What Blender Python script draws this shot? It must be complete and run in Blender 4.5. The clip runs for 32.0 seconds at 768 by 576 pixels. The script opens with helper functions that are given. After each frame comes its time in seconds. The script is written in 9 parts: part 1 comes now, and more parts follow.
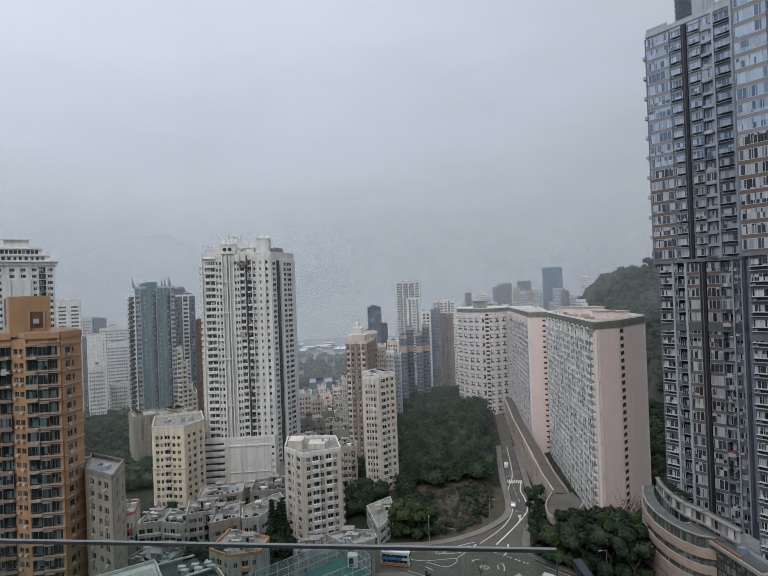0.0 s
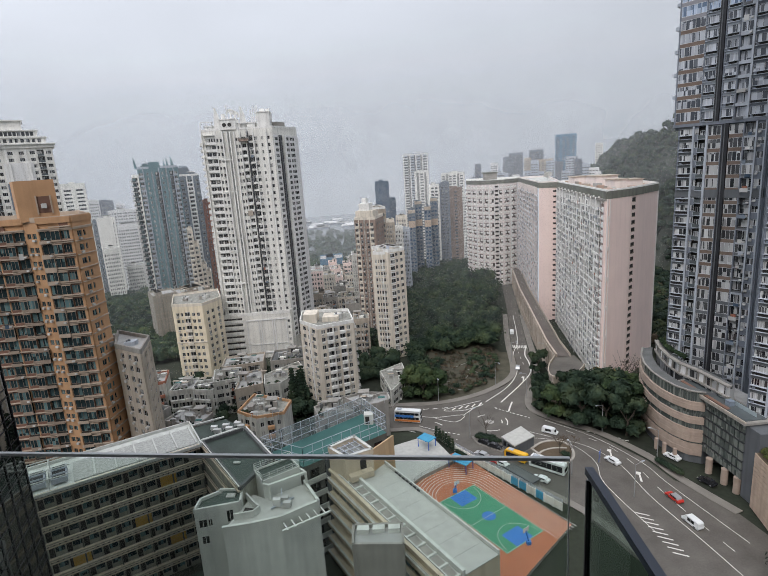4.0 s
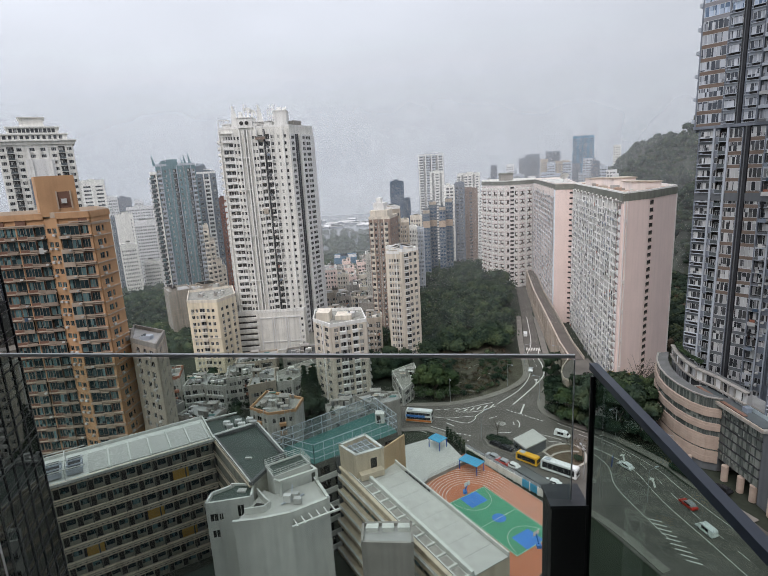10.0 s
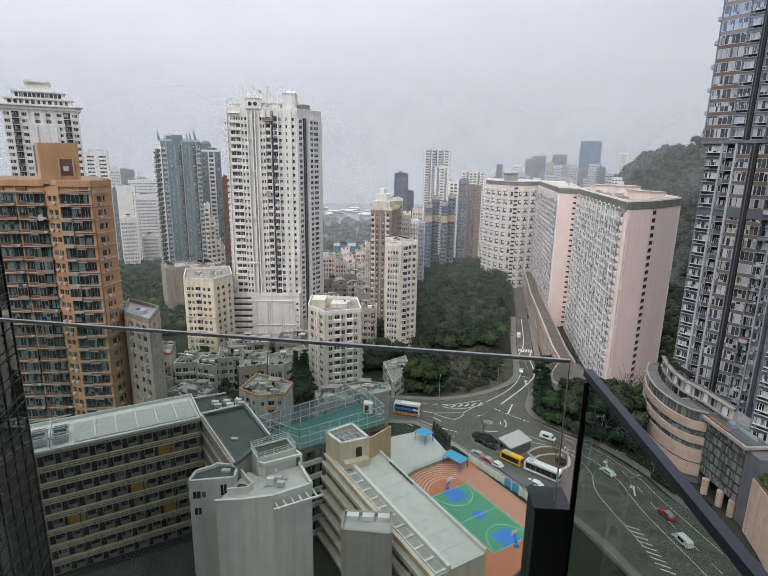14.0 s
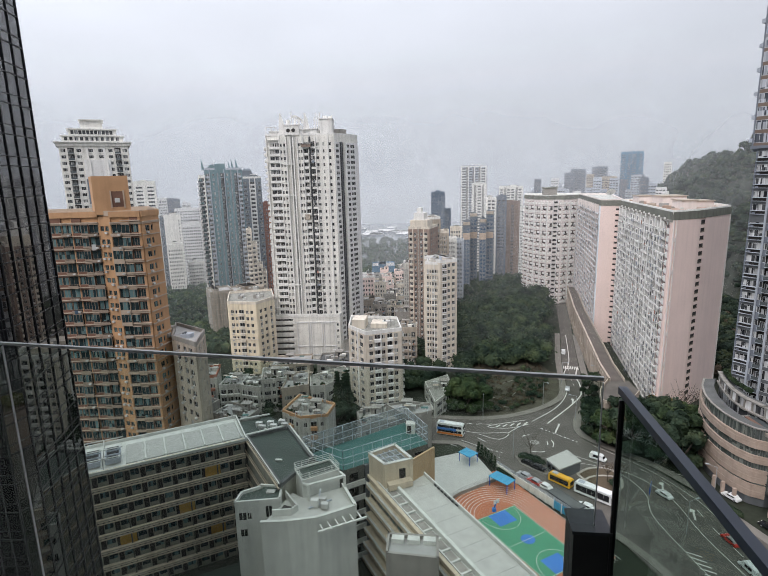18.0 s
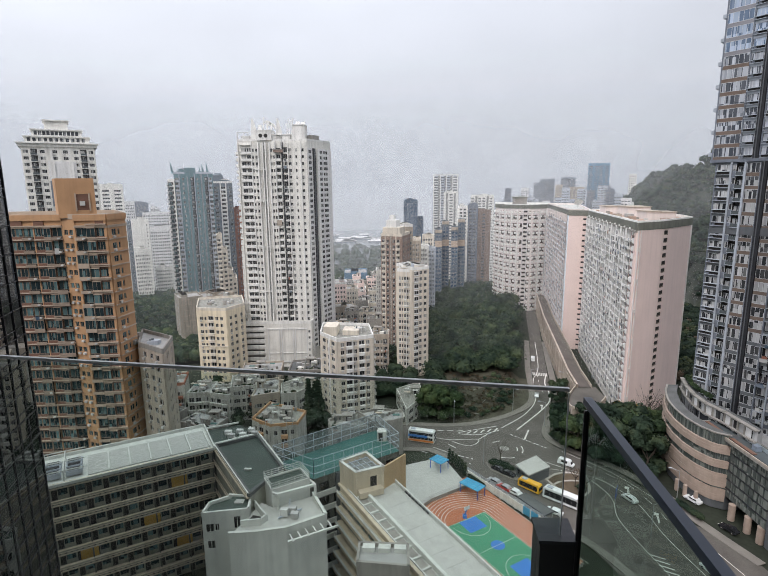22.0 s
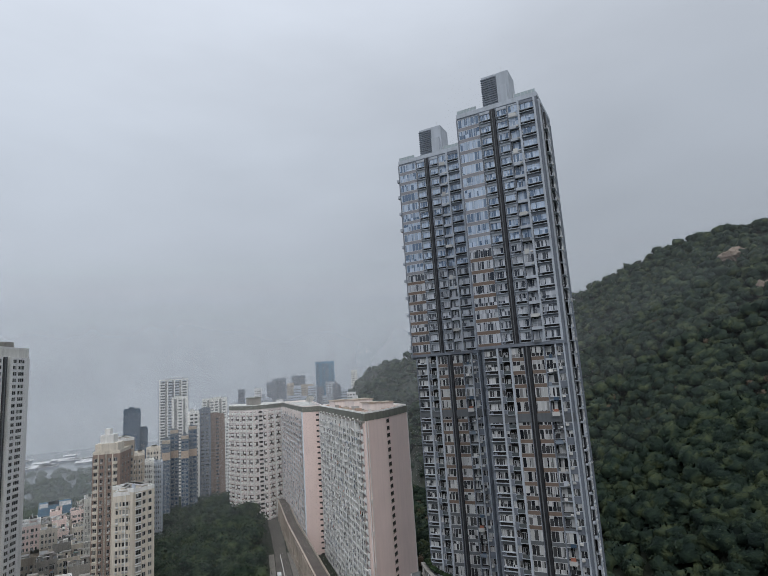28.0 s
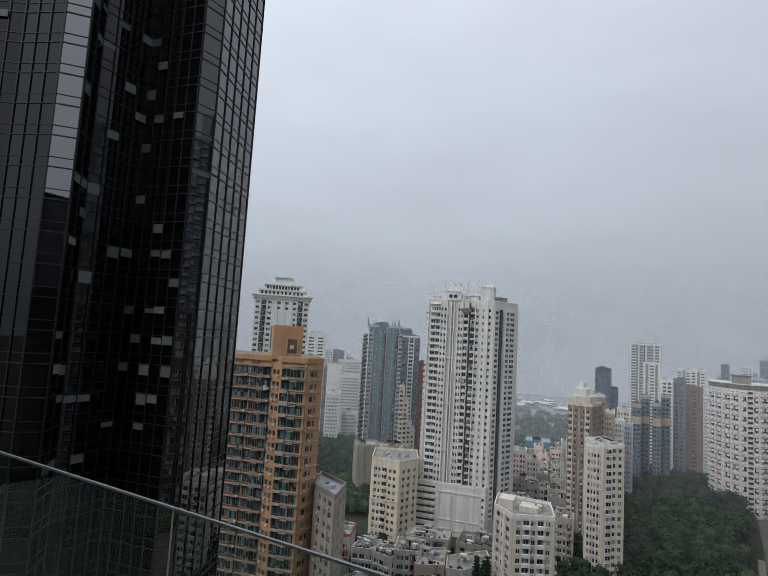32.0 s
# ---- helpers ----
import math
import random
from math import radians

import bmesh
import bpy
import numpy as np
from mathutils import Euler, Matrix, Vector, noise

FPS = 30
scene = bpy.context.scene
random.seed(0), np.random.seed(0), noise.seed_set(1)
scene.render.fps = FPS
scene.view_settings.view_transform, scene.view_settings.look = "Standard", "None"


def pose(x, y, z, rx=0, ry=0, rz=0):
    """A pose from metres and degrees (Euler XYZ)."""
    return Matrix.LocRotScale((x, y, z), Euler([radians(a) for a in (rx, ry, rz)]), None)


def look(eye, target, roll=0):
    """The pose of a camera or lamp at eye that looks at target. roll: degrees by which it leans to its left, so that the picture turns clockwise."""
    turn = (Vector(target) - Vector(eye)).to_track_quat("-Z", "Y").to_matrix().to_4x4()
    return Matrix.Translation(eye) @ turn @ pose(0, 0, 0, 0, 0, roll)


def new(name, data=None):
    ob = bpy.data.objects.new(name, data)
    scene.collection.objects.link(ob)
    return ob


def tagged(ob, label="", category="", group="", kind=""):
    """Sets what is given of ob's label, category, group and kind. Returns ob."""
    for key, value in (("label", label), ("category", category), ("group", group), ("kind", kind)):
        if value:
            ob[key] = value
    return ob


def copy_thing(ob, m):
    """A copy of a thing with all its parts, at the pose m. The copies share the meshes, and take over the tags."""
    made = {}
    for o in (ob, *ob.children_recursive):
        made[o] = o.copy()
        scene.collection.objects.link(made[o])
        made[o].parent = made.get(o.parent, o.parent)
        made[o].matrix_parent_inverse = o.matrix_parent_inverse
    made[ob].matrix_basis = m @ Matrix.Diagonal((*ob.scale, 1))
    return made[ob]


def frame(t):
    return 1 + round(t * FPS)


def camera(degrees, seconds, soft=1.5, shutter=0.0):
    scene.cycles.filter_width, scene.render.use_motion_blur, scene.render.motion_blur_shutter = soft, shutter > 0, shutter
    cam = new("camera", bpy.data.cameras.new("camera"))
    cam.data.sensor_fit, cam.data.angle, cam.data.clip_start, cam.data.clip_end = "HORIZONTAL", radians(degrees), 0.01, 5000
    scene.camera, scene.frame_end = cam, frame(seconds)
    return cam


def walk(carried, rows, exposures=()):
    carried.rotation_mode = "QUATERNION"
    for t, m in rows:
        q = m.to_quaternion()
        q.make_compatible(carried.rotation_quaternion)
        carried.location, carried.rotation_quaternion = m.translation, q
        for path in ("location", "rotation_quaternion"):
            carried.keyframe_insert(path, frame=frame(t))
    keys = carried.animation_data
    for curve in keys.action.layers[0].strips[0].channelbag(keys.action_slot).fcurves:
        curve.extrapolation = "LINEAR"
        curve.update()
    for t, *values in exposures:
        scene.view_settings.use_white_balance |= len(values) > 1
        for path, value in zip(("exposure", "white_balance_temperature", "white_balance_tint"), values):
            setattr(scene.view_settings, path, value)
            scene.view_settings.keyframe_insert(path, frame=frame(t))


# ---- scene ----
cam = camera(72.32, 32.0, 0.75)
PATH = [
    (0, pose(0.033, 0.035, 85.102, 90.40, 2.14, 0.07)),
    (0.5, pose(0.033, 0.035, 85.102, 90.51, 2.24, 0.12)),
    (1, pose(0.033, 0.035, 85.102, 84.02, 3.69, -0.29)),
    (1.5, pose(0.029, 0.050, 85.129, 81.01, 1.80, 1.15)),
    (2, pose(0.017, 0.059, 85.138, 81.42, 1.22, 0.06)),
    (2.5, pose(0.021, 0.060, 85.143, 76.69, 3.43, 0.56)),
    (4.5, pose(0.021, 0.102, 85.213, 77.14, 3.73, 0.84)),
    (5, pose(0.021, 0.105, 85.218, 78.27, 2.85, 0.19)),
    (5.5, pose(0.015, 0.107, 85.217, 77.97, 2.40, 0.29)),
    (6, pose(0.012, 0.058, 85.132, 78.53, 1.19, 0.05)),
    (6.5, pose(0.006, 0.024, 85.062, 73.59, 0.25, -1.15)),
    (7, pose(0.012, 0.003, 85.017, 76.08, 2.71, -0.38)),
    (7.5, pose(0.010, -0.004, 84.985, 74.27, 1.16, 0.81)),
    (8, pose(0.008, -0.010, 84.980, 77.72, 0.03, 1.44)),
    (8.5, pose(0.004, -0.003, 84.997, 78.47, 0.47, 3.28)),
    (9, pose(0.004, -0.006, 84.989, 77.01, 2.62, 3.92)),
    (9.5, pose(0.007, -0.006, 84.991, 77.14, 2.66, 2.71)),
    (10, pose(0.011, -0.006, 84.993, 76.99, 3.14, 2.46)),
    (10.5, pose(0.011, -0.006, 84.994, 76.70, 2.89, 1.79)),
    (11, pose(0.012, -0.006, 84.995, 76.35, 2.51, 1.28)),
    (11.5, pose(0.006, -0.003, 84.997, 75.91, 2.04, -0.16)),
    (12, pose(0.000, 0.000, 85.000, 75.91, 1.83, 0.01)),
    (12.5, pose(-0.003, 0.001, 85.001, 76.48, 1.25, 0.60)),
    (13, pose(-0.005, 0.003, 85.002, 76.78, 1.15, 1.42)),
    (13.5, pose(0.002, 0.000, 85.002, 76.14, 0.76, 1.94)),
    (14, pose(0.003, -0.003, 84.993, 76.06, -0.91, 3.09)),
    (14.5, pose(0.015, -0.006, 84.998, 76.52, -0.52, 3.99)),
    (16.5, pose(0.028, -0.009, 84.999, 78.01, 0.84, 6.44)),
    (17, pose(0.031, -0.010, 85.000, 78.20, 0.97, 6.90)),
    (17.5, pose(0.032, -0.010, 84.999, 78.08, 1.27, 7.02)),
    (18, pose(0.032, -0.011, 84.998, 78.17, 1.43, 6.96)),
    (18.5, pose(0.032, -0.011, 84.998, 77.87, 1.70, 6.47)),
    (19, pose(0.032, -0.011, 84.997, 78.01, 2.00, 6.90)),
    (19.5, pose(0.032, -0.011, 84.998, 77.90, 2.09, 6.68)),
    (20, pose(0.033, -0.011, 84.999, 77.95, 2.20, 6.40)),
    (20.5, pose(0.033, -0.010, 85.000, 77.82, 2.03, 5.78)),
    (21, pose(0.034, -0.010, 85.001, 77.96, 2.06, 5.44)),
    (21.5, pose(0.036, -0.009, 85.004, 78.10, 1.90, 5.09)),
    (22, pose(0.037, -0.009, 85.008, 78.87, 0.51, 4.05)),
    (22.5, pose(0.034, -0.012, 84.997, 81.29, -0.87, 4.40)),
    (23, pose(0.027, -0.011, 84.993, 84.60, -1.97, 3.06)),
    (23.5, pose(0.018, -0.016, 84.974, 86.91, -2.33, 0.64)),
    (24, pose(0.015, -0.011, 84.985, 86.01, 0.46, -1.15)),
    (24.5, pose(0.019, -0.009, 84.992, 89.10, 2.12, -2.40)),
    (26.5, pose(0.017, -0.004, 85.019, 96.59, 0.03, -10.69)),
    (27, pose(0.016, -0.003, 85.026, 99.75, 1.45, -15.64)),
    (27.5, pose(0.016, -0.001, 85.033, 99.28, 3.44, -20.30)),
    (28, pose(0.015, 0.000, 85.040, 99.44, 3.75, -24.02)),
    (28.5, pose(0.013, 0.000, 85.050, 98.99, 5.07, -26.19)),
    (29, pose(0.011, 0.000, 85.060, 98.75, 5.85, -30.37)),
    (29.5, pose(0.009, 0.000, 85.070, 98.83, 6.14, -28.91)),
    (30, pose(0.007, 0.000, 85.080, 99.25, 3.35, -14.69)),
    (30.5, pose(0.006, 0.000, 85.090, 98.00, 1.38, -0.39)),
    (31, pose(0.004, 0.000, 85.100, 96.12, -0.05, 7.24)),
    (31.5, pose(0.002, 0.000, 85.110, 95.84, -1.79, 13.20)),
    (32, pose(0.000, 0.000, 85.120, 95.50, -3.36, 23.79)),
]
EXPOSURES = [(0, 0.05, 6330, 9.5), (0.6, 0.02, 6330, 9.5), (1.0, 0.0, 6330, 9.5), (1.5, 0.2, 6386, 10.0), (2.0, 0.36, 6443, 10.5), (2.5, 0.44, 6500, 11.0), (4.5, 0.5, 6580, 12.6), (6, 0.54, 6602, 13.0), (7, 0.68, 6604, 13.1), (8, 0.70, 6606, 13.1), (9, 0.63, 6609, 13.1), (10, 0.58, 6611, 13.1), (14, 0.62, 6621, 13.3), (17, 0.66, 6628, 13.4), (22, 0.68, 6640, 13.5), (23.3, 0.34, 6501, 12.2), (24.5, 0.06, 6380, 10.7), (26.5, -0.08, 6330, 10.0), (27, -0.08, 6330, 10.0), (28, 0.02, 6330, 10.0), (29, 0.14, 6330, 10.0), (29.6, 0.18, 6330, 10.0), (30.0, 0.17, 6330, 10.0), (30.4, 0.06, 6330, 10.0), (31, -0.14, 6330, 10.0), (32, 0.02, 6330, 10.0)]
walk(cam, PATH, EXPOSURES)
RAIL, RAIL_TURN = (0.368, 1.112, 84.564), -6.30
SIDE, SIDE_TURN = (0.399, 1.096, 84.550), 0.33

# ---- world, sun, exposure ----
world = bpy.data.worlds.new("overcast_sky")
scene.world = world
world.use_nodes = True
wn, wl = world.node_tree.nodes, world.node_tree.links
wn.clear()
w_out = wn.new("ShaderNodeOutputWorld")
w_bg = wn.new("ShaderNodeBackground")
w_sky = wn.new("ShaderNodeTexSky")
w_sky.sky_type = "NISHITA"
w_sky.sun_disc = False
w_sky.sun_elevation = radians(50)
w_sky.sun_rotation = radians(199)
w_sky.air_density, w_sky.dust_density = 1.0, 6.0
w_scale = wn.new("ShaderNodeMix")
w_scale.data_type, w_scale.blend_type = "RGBA", "MULTIPLY"
w_scale.inputs[0].default_value = 1.0
wl.new(w_sky.outputs[0], w_scale.inputs[6])
w_scale.inputs[7].default_value = (0.08, 0.08, 0.08, 1)
w_co = wn.new("ShaderNodeTexCoord")
w_sep = wn.new("ShaderNodeSeparateXYZ")
wl.new(w_co.outputs["Generated"], w_sep.inputs[0])
# cloud deck: grey fog at the horizon, brighter towards the zenith
w_ramp = wn.new("ShaderNodeValToRGB")
cr = w_ramp.color_ramp
cr.elements[0].position, cr.elements[0].color = 0.0, (0.285, 0.325, 0.375, 1)
cr.elements[1].position, cr.elements[1].color = 1.0, (1.2, 1.27, 1.36, 1)
for pos, col in ((0.06, (0.355, 0.395, 0.445, 1)), (0.16, (0.48, 0.52, 0.575, 1)), (0.40, (0.61, 0.66, 0.73, 1)), (0.62, (0.77, 0.82, 0.90, 1))):
    e = cr.elements.new(pos)
    e.color = col
wl.new(w_sep.outputs[2], w_ramp.inputs[0])
w_noise = wn.new("ShaderNodeTexNoise")
w_map = wn.new("ShaderNodeMapping")
w_map.inputs["Scale"].default_value = (1.4, 1.4, 4.0)
wl.new(w_co.outputs["Generated"], w_map.inputs[0])
wl.new(w_map.outputs[0], w_noise.inputs["Vector"])
w_noise.inputs["Scale"].default_value = 1.6
w_noise.inputs["Detail"].default_value = 5
w_nr = wn.new("ShaderNodeMapRange")
wl.new(w_noise.outputs[0], w_nr.inputs[0])
w_nr.inputs[1].default_value, w_nr.inputs[2].default_value = 0.3, 0.7
w_nr.inputs[3].default_value, w_nr.inputs[4].default_value = 0.93, 1.07
# the deck is thinner and brighter to the west than over the hill
w_x = wn.new("ShaderNodeMapRange")
wl.new(w_sep.outputs[0], w_x.inputs[0])
w_x.inputs[1].default_value, w_x.inputs[2].default_value = -0.6, 0.7
w_x.inputs[3].default_value, w_x.inputs[4].default_value = 1.10, 0.76
w_m1 = wn.new("ShaderNodeMath")
w_m1.operation = "MULTIPLY"
wl.new(w_nr.outputs[0], w_m1.inputs[0])
wl.new(w_x.outputs[0], w_m1.inputs[1])
w_cl = wn.new("ShaderNodeMix")
w_cl.data_type, w_cl.blend_type = "RGBA", "MULTIPLY"
w_cl.inputs[0].default_value = 1.0
wl.new(w_ramp.outputs[0], w_cl.inputs[6])
wl.new(w_m1.outputs[0], w_cl.inputs[7])
w_mix = wn.new("ShaderNodeMix")
w_mix.data_type = "RGBA"
w_mix.inputs[0].default_value = 0.94
wl.new(w_scale.outputs[2], w_mix.inputs[6])
wl.new(w_cl.outputs[2], w_mix.inputs[7])
wl.new(w_mix.outputs[2], w_bg.inputs[0])
w_bg.inputs[1].default_value = 1.0
wl.new(w_bg.outputs[0], w_out.inputs[0])

sun = new("sun", bpy.data.lights.new("sun", "SUN"))
sun.data.energy, sun.data.angle, sun.data.color = 1.1, radians(35), (1.0, 0.97, 0.93)
sun.matrix_world = look((-30, -86, 110), (0, 0, 0))

# ---- materials ----
MATS = {}


def mat(name, col, rough=0.8, var=0.12, scale=0.5, bump=0.15, metal=0.0, streak=0.0, rnd=0.0, spec=0.4):
    """A weathered surface: colour varied at two scales, vertical streaks, random tone per piece."""
    if name in MATS:
        return MATS[name]
    m = bpy.data.materials.new(name)
    m.use_nodes = True
    n, l = m.node_tree.nodes, m.node_tree.links
    p = n["Principled BSDF"]
    p.inputs["Roughness"].default_value = rough
    p.inputs["Metallic"].default_value = metal
    p.inputs["Specular IOR Level"].default_value = spec
    geo = n.new("ShaderNodeNewGeometry")
    big = n.new("ShaderNodeTexNoise")
    big.inputs["Scale"].default_value = scale
    big.inputs["Detail"].default_value = 6
    l.new(geo.outputs["Position"], big.inputs["Vector"])
    fine = n.new("ShaderNodeTexNoise")
    fine.inputs["Scale"].default_value = scale * 14
    fine.inputs["Detail"].default_value = 3
    l.new(geo.outputs["Position"], fine.inputs["Vector"])
    add = n.new("ShaderNodeMath")
    add.operation = "MULTIPLY_ADD"
    l.new(fine.outputs[0], add.inputs[0])
    add.inputs[1].default_value = 0.5
    l.new(big.outputs[0], add.inputs[2])
    rng = n.new("ShaderNodeMapRange")
    l.new(add.outputs[0], rng.inputs[0])
    rng.inputs[1].default_value, rng.inputs[2].default_value = 0.5, 1.0
    rng.inputs[3].default_value, rng.inputs[4].default_value = 1 - var, 1 + var
    val = rng.outputs[0]
    if streak:
        mp = n.new("ShaderNodeMapping")
        mp.inputs["Scale"].default_value = (0.9, 0.9, 0.045)
        l.new(geo.outputs["Position"], mp.inputs[0])
        st = n.new("ShaderNodeTexNoise")
        st.inputs["Scale"].default_value = 1.0
        st.inputs["Detail"].default_value = 4
        l.new(mp.outputs[0], st.inputs["Vector"])
        sr = n.new("ShaderNodeMapRange")
        l.new(st.outputs[0], sr.inputs[0])
        sr.inputs[1].default_value, sr.inputs[2].default_value = 0.42, 0.68
        sr.inputs[3].default_value, sr.inputs[4].default_value = 1.0, 1.0 - streak
        mm = n.new("ShaderNodeMath")
        mm.operation = "MULTIPLY"
        l.new(val, mm.inputs[0])
        l.new(sr.outputs[0], mm.inputs[1])
        val = mm.outputs[0]
    if rnd:
        info = n.new("ShaderNodeObjectInfo")
        ad = n.new("ShaderNodeMath")
        ad.operation = "ADD"
        l.new(info.outputs["Random"], ad.inputs[0])
        l.new(geo.outputs["Random Per Island"], ad.inputs[1])
        fr = n.new("ShaderNodeMath")
        fr.operation = "FRACT"
        l.new(ad.outputs[0], fr.inputs[0])
        rr = n.new("ShaderNodeMapRange")
        l.new(fr.outputs[0], rr.inputs[0])
        rr.inputs[3].default_value, rr.inputs[4].default_value = 1 - rnd, 1 + rnd
        mm = n.new("ShaderNodeMath")
        mm.operation = "MULTIPLY"
        l.new(val, mm.inputs[0])
        l.new(rr.outputs[0], mm.inputs[1])
        val = mm.outputs[0]
    mx = n.new("ShaderNodeMix")
    mx.data_type, mx.blend_type = "RGBA", "MULTIPLY"
    mx.inputs[0].default_value = 1.0
    mx.inputs[6].default_value = (*col, 1)
    l.new(val, mx.inputs[7])
    l.new(mx.outputs[2], p.inputs["Base Color"])
    if bump:
        b = n.new("ShaderNodeBump")
        b.inputs["Strength"].default_value = bump
        b.inputs["Distance"].default_value = 0.05
        l.new(fine.outputs[0], b.inputs["Height"])
        l.new(b.outputs[0], p.inputs["Normal"])
    MATS[name] = m
    return m


def glass_mat(name, dark, light, share=0.35, rough=0.08):
    """Window panes: mostly dark glass, some with pale curtains or blinds behind."""
    if name in MATS:
        return MATS[name]
    m = bpy.data.materials.new(name)
    m.use_nodes = True
    n, l = m.node_tree.nodes, m.node_tree.links
    p = n["Principled BSDF"]
    geo = n.new("ShaderNodeNewGeometry")
    info = n.new("ShaderNodeObjectInfo")
    ad = n.new("ShaderNodeMath")
    ad.operation = "ADD"
    l.new(info.outputs["Random"], ad.inputs[0])
    l.new(geo.outputs["Random Per Island"], ad.inputs[1])
    # curtains drawn to different widths: a tone for each short run of a storey
    cell = n.new("ShaderNodeVectorMath")
    cell.operation = "MULTIPLY"
    l.new(geo.outputs["Position"], cell.inputs[0])
    cell.inputs[1].default_value = (1.45, 1.45, 0.34)
    flo = n.new("ShaderNodeVectorMath")
    flo.operation = "FLOOR"
    l.new(cell.outputs[0], flo.inputs[0])
    wht = n.new("ShaderNodeTexWhiteNoise")
    l.new(flo.outputs[0], wht.inputs["Vector"])
    ad2 = n.new("ShaderNodeMath")
    ad2.operation = "MULTIPLY_ADD"
    l.new(wht.outputs["Value"], ad2.inputs[0])
    ad2.inputs[1].default_value = 0.85
    l.new(ad.outputs[0], ad2.inputs[2])
    fr = n.new("ShaderNodeMath")
    fr.operation = "FRACT"
    l.new(ad2.outputs[0], fr.inputs[0])
    ramp = n.new("ShaderNodeValToRGB")
    l.new(fr.outputs[0], ramp.inputs[0])
    e = ramp.color_ramp.elements
    e[0].position, e[0].color = 0.0, (*dark, 1)
    e[1].position, e[1].color = 1.0, (*light, 1)
    for pos, k in ((1 - share - 0.05, 0.12), (1 - share + 0.02, 0.55)):
        x = e.new(pos)
        x.color = (*[a + (b - a) * k for a, b in zip(dark, light)], 1)
    l.new(ramp.outputs[0], p.inputs["Base Color"])
    p.inputs["Roughness"].default_value = rough
    p.inputs["Specular IOR Level"].default_value = 0.5
    MATS[name] = m
    return m


def leaf_mat(name, a, b, c):
    """Foliage: three greens mixed piece by piece and in broad patches."""
    m = bpy.data.materials.new(name)
    m.use_nodes = True
    n, l = m.node_tree.nodes, m.node_tree.links
    p = n["Principled BSDF"]
    p.inputs["Roughness"].default_value = 0.75
    p.inputs["Specular IOR Level"].default_value = 0.15
    geo = n.new("ShaderNodeNewGeometry")
    nz = n.new("ShaderNodeTexNoise")
    nz.inputs["Scale"].default_value = 0.17
    nz.inputs["Detail"].default_value = 4
    l.new(geo.outputs["Position"], nz.inputs["Vector"])
    ma = n.new("ShaderNodeMath")
    ma.operation = "MULTIPLY_ADD"
    l.new(geo.outputs["Random Per Island"], ma.inputs[0])
    ma.inputs[1].default_value = 0.28
    sub = n.new("ShaderNodeMath")
    sub.operation = "MULTIPLY_ADD"
    l.new(nz.outputs[0], sub.inputs[0])
    sub.inputs[1].default_value, sub.inputs[2].default_value = 2.3, -0.80
    l.new(sub.outputs[0], ma.inputs[2])
    ramp = n.new("ShaderNodeValToRGB")
    l.new(ma.outputs[0], ramp.inputs[0])
    e = ramp.color_ramp.elements
    e[0].position, e[0].color = 0.1, (*a, 1)
    e[1].position, e[1].color = 0.95, (*c, 1)
    x = e.new(0.5)
    x.color = (*b, 1)
    l.new(ramp.outputs[0], p.inputs["Base Color"])
    fine = n.new("ShaderNodeTexNoise")
    fine.inputs["Scale"].default_value = 1.1
    fine.inputs["Detail"].default_value = 5
    l.new(geo.outputs["Position"], fine.inputs["Vector"])
    bp_ = n.new("ShaderNodeBump")
    bp_.inputs["Strength"].default_value = 0.9
    bp_.inputs["Distance"].default_value = 0.6
    l.new(fine.outputs[0], bp_.inputs["Height"])
    l.new(bp_.outputs[0], p.inputs["Normal"])
    MATS[name] = m
    return m


# ---- mesh tools ----
BOXF = np.array([(0, 3, 2, 1), (4, 5, 6, 7), (0, 1, 5, 4), (1, 2, 6, 5), (2, 3, 7, 6), (3, 0, 4, 7)])
BOXV = np.array([(0, 0, 0), (1, 0, 0), (1, 1, 0), (0, 1, 0), (0, 0, 1), (1, 0, 1), (1, 1, 1), (0, 1, 1)], float)


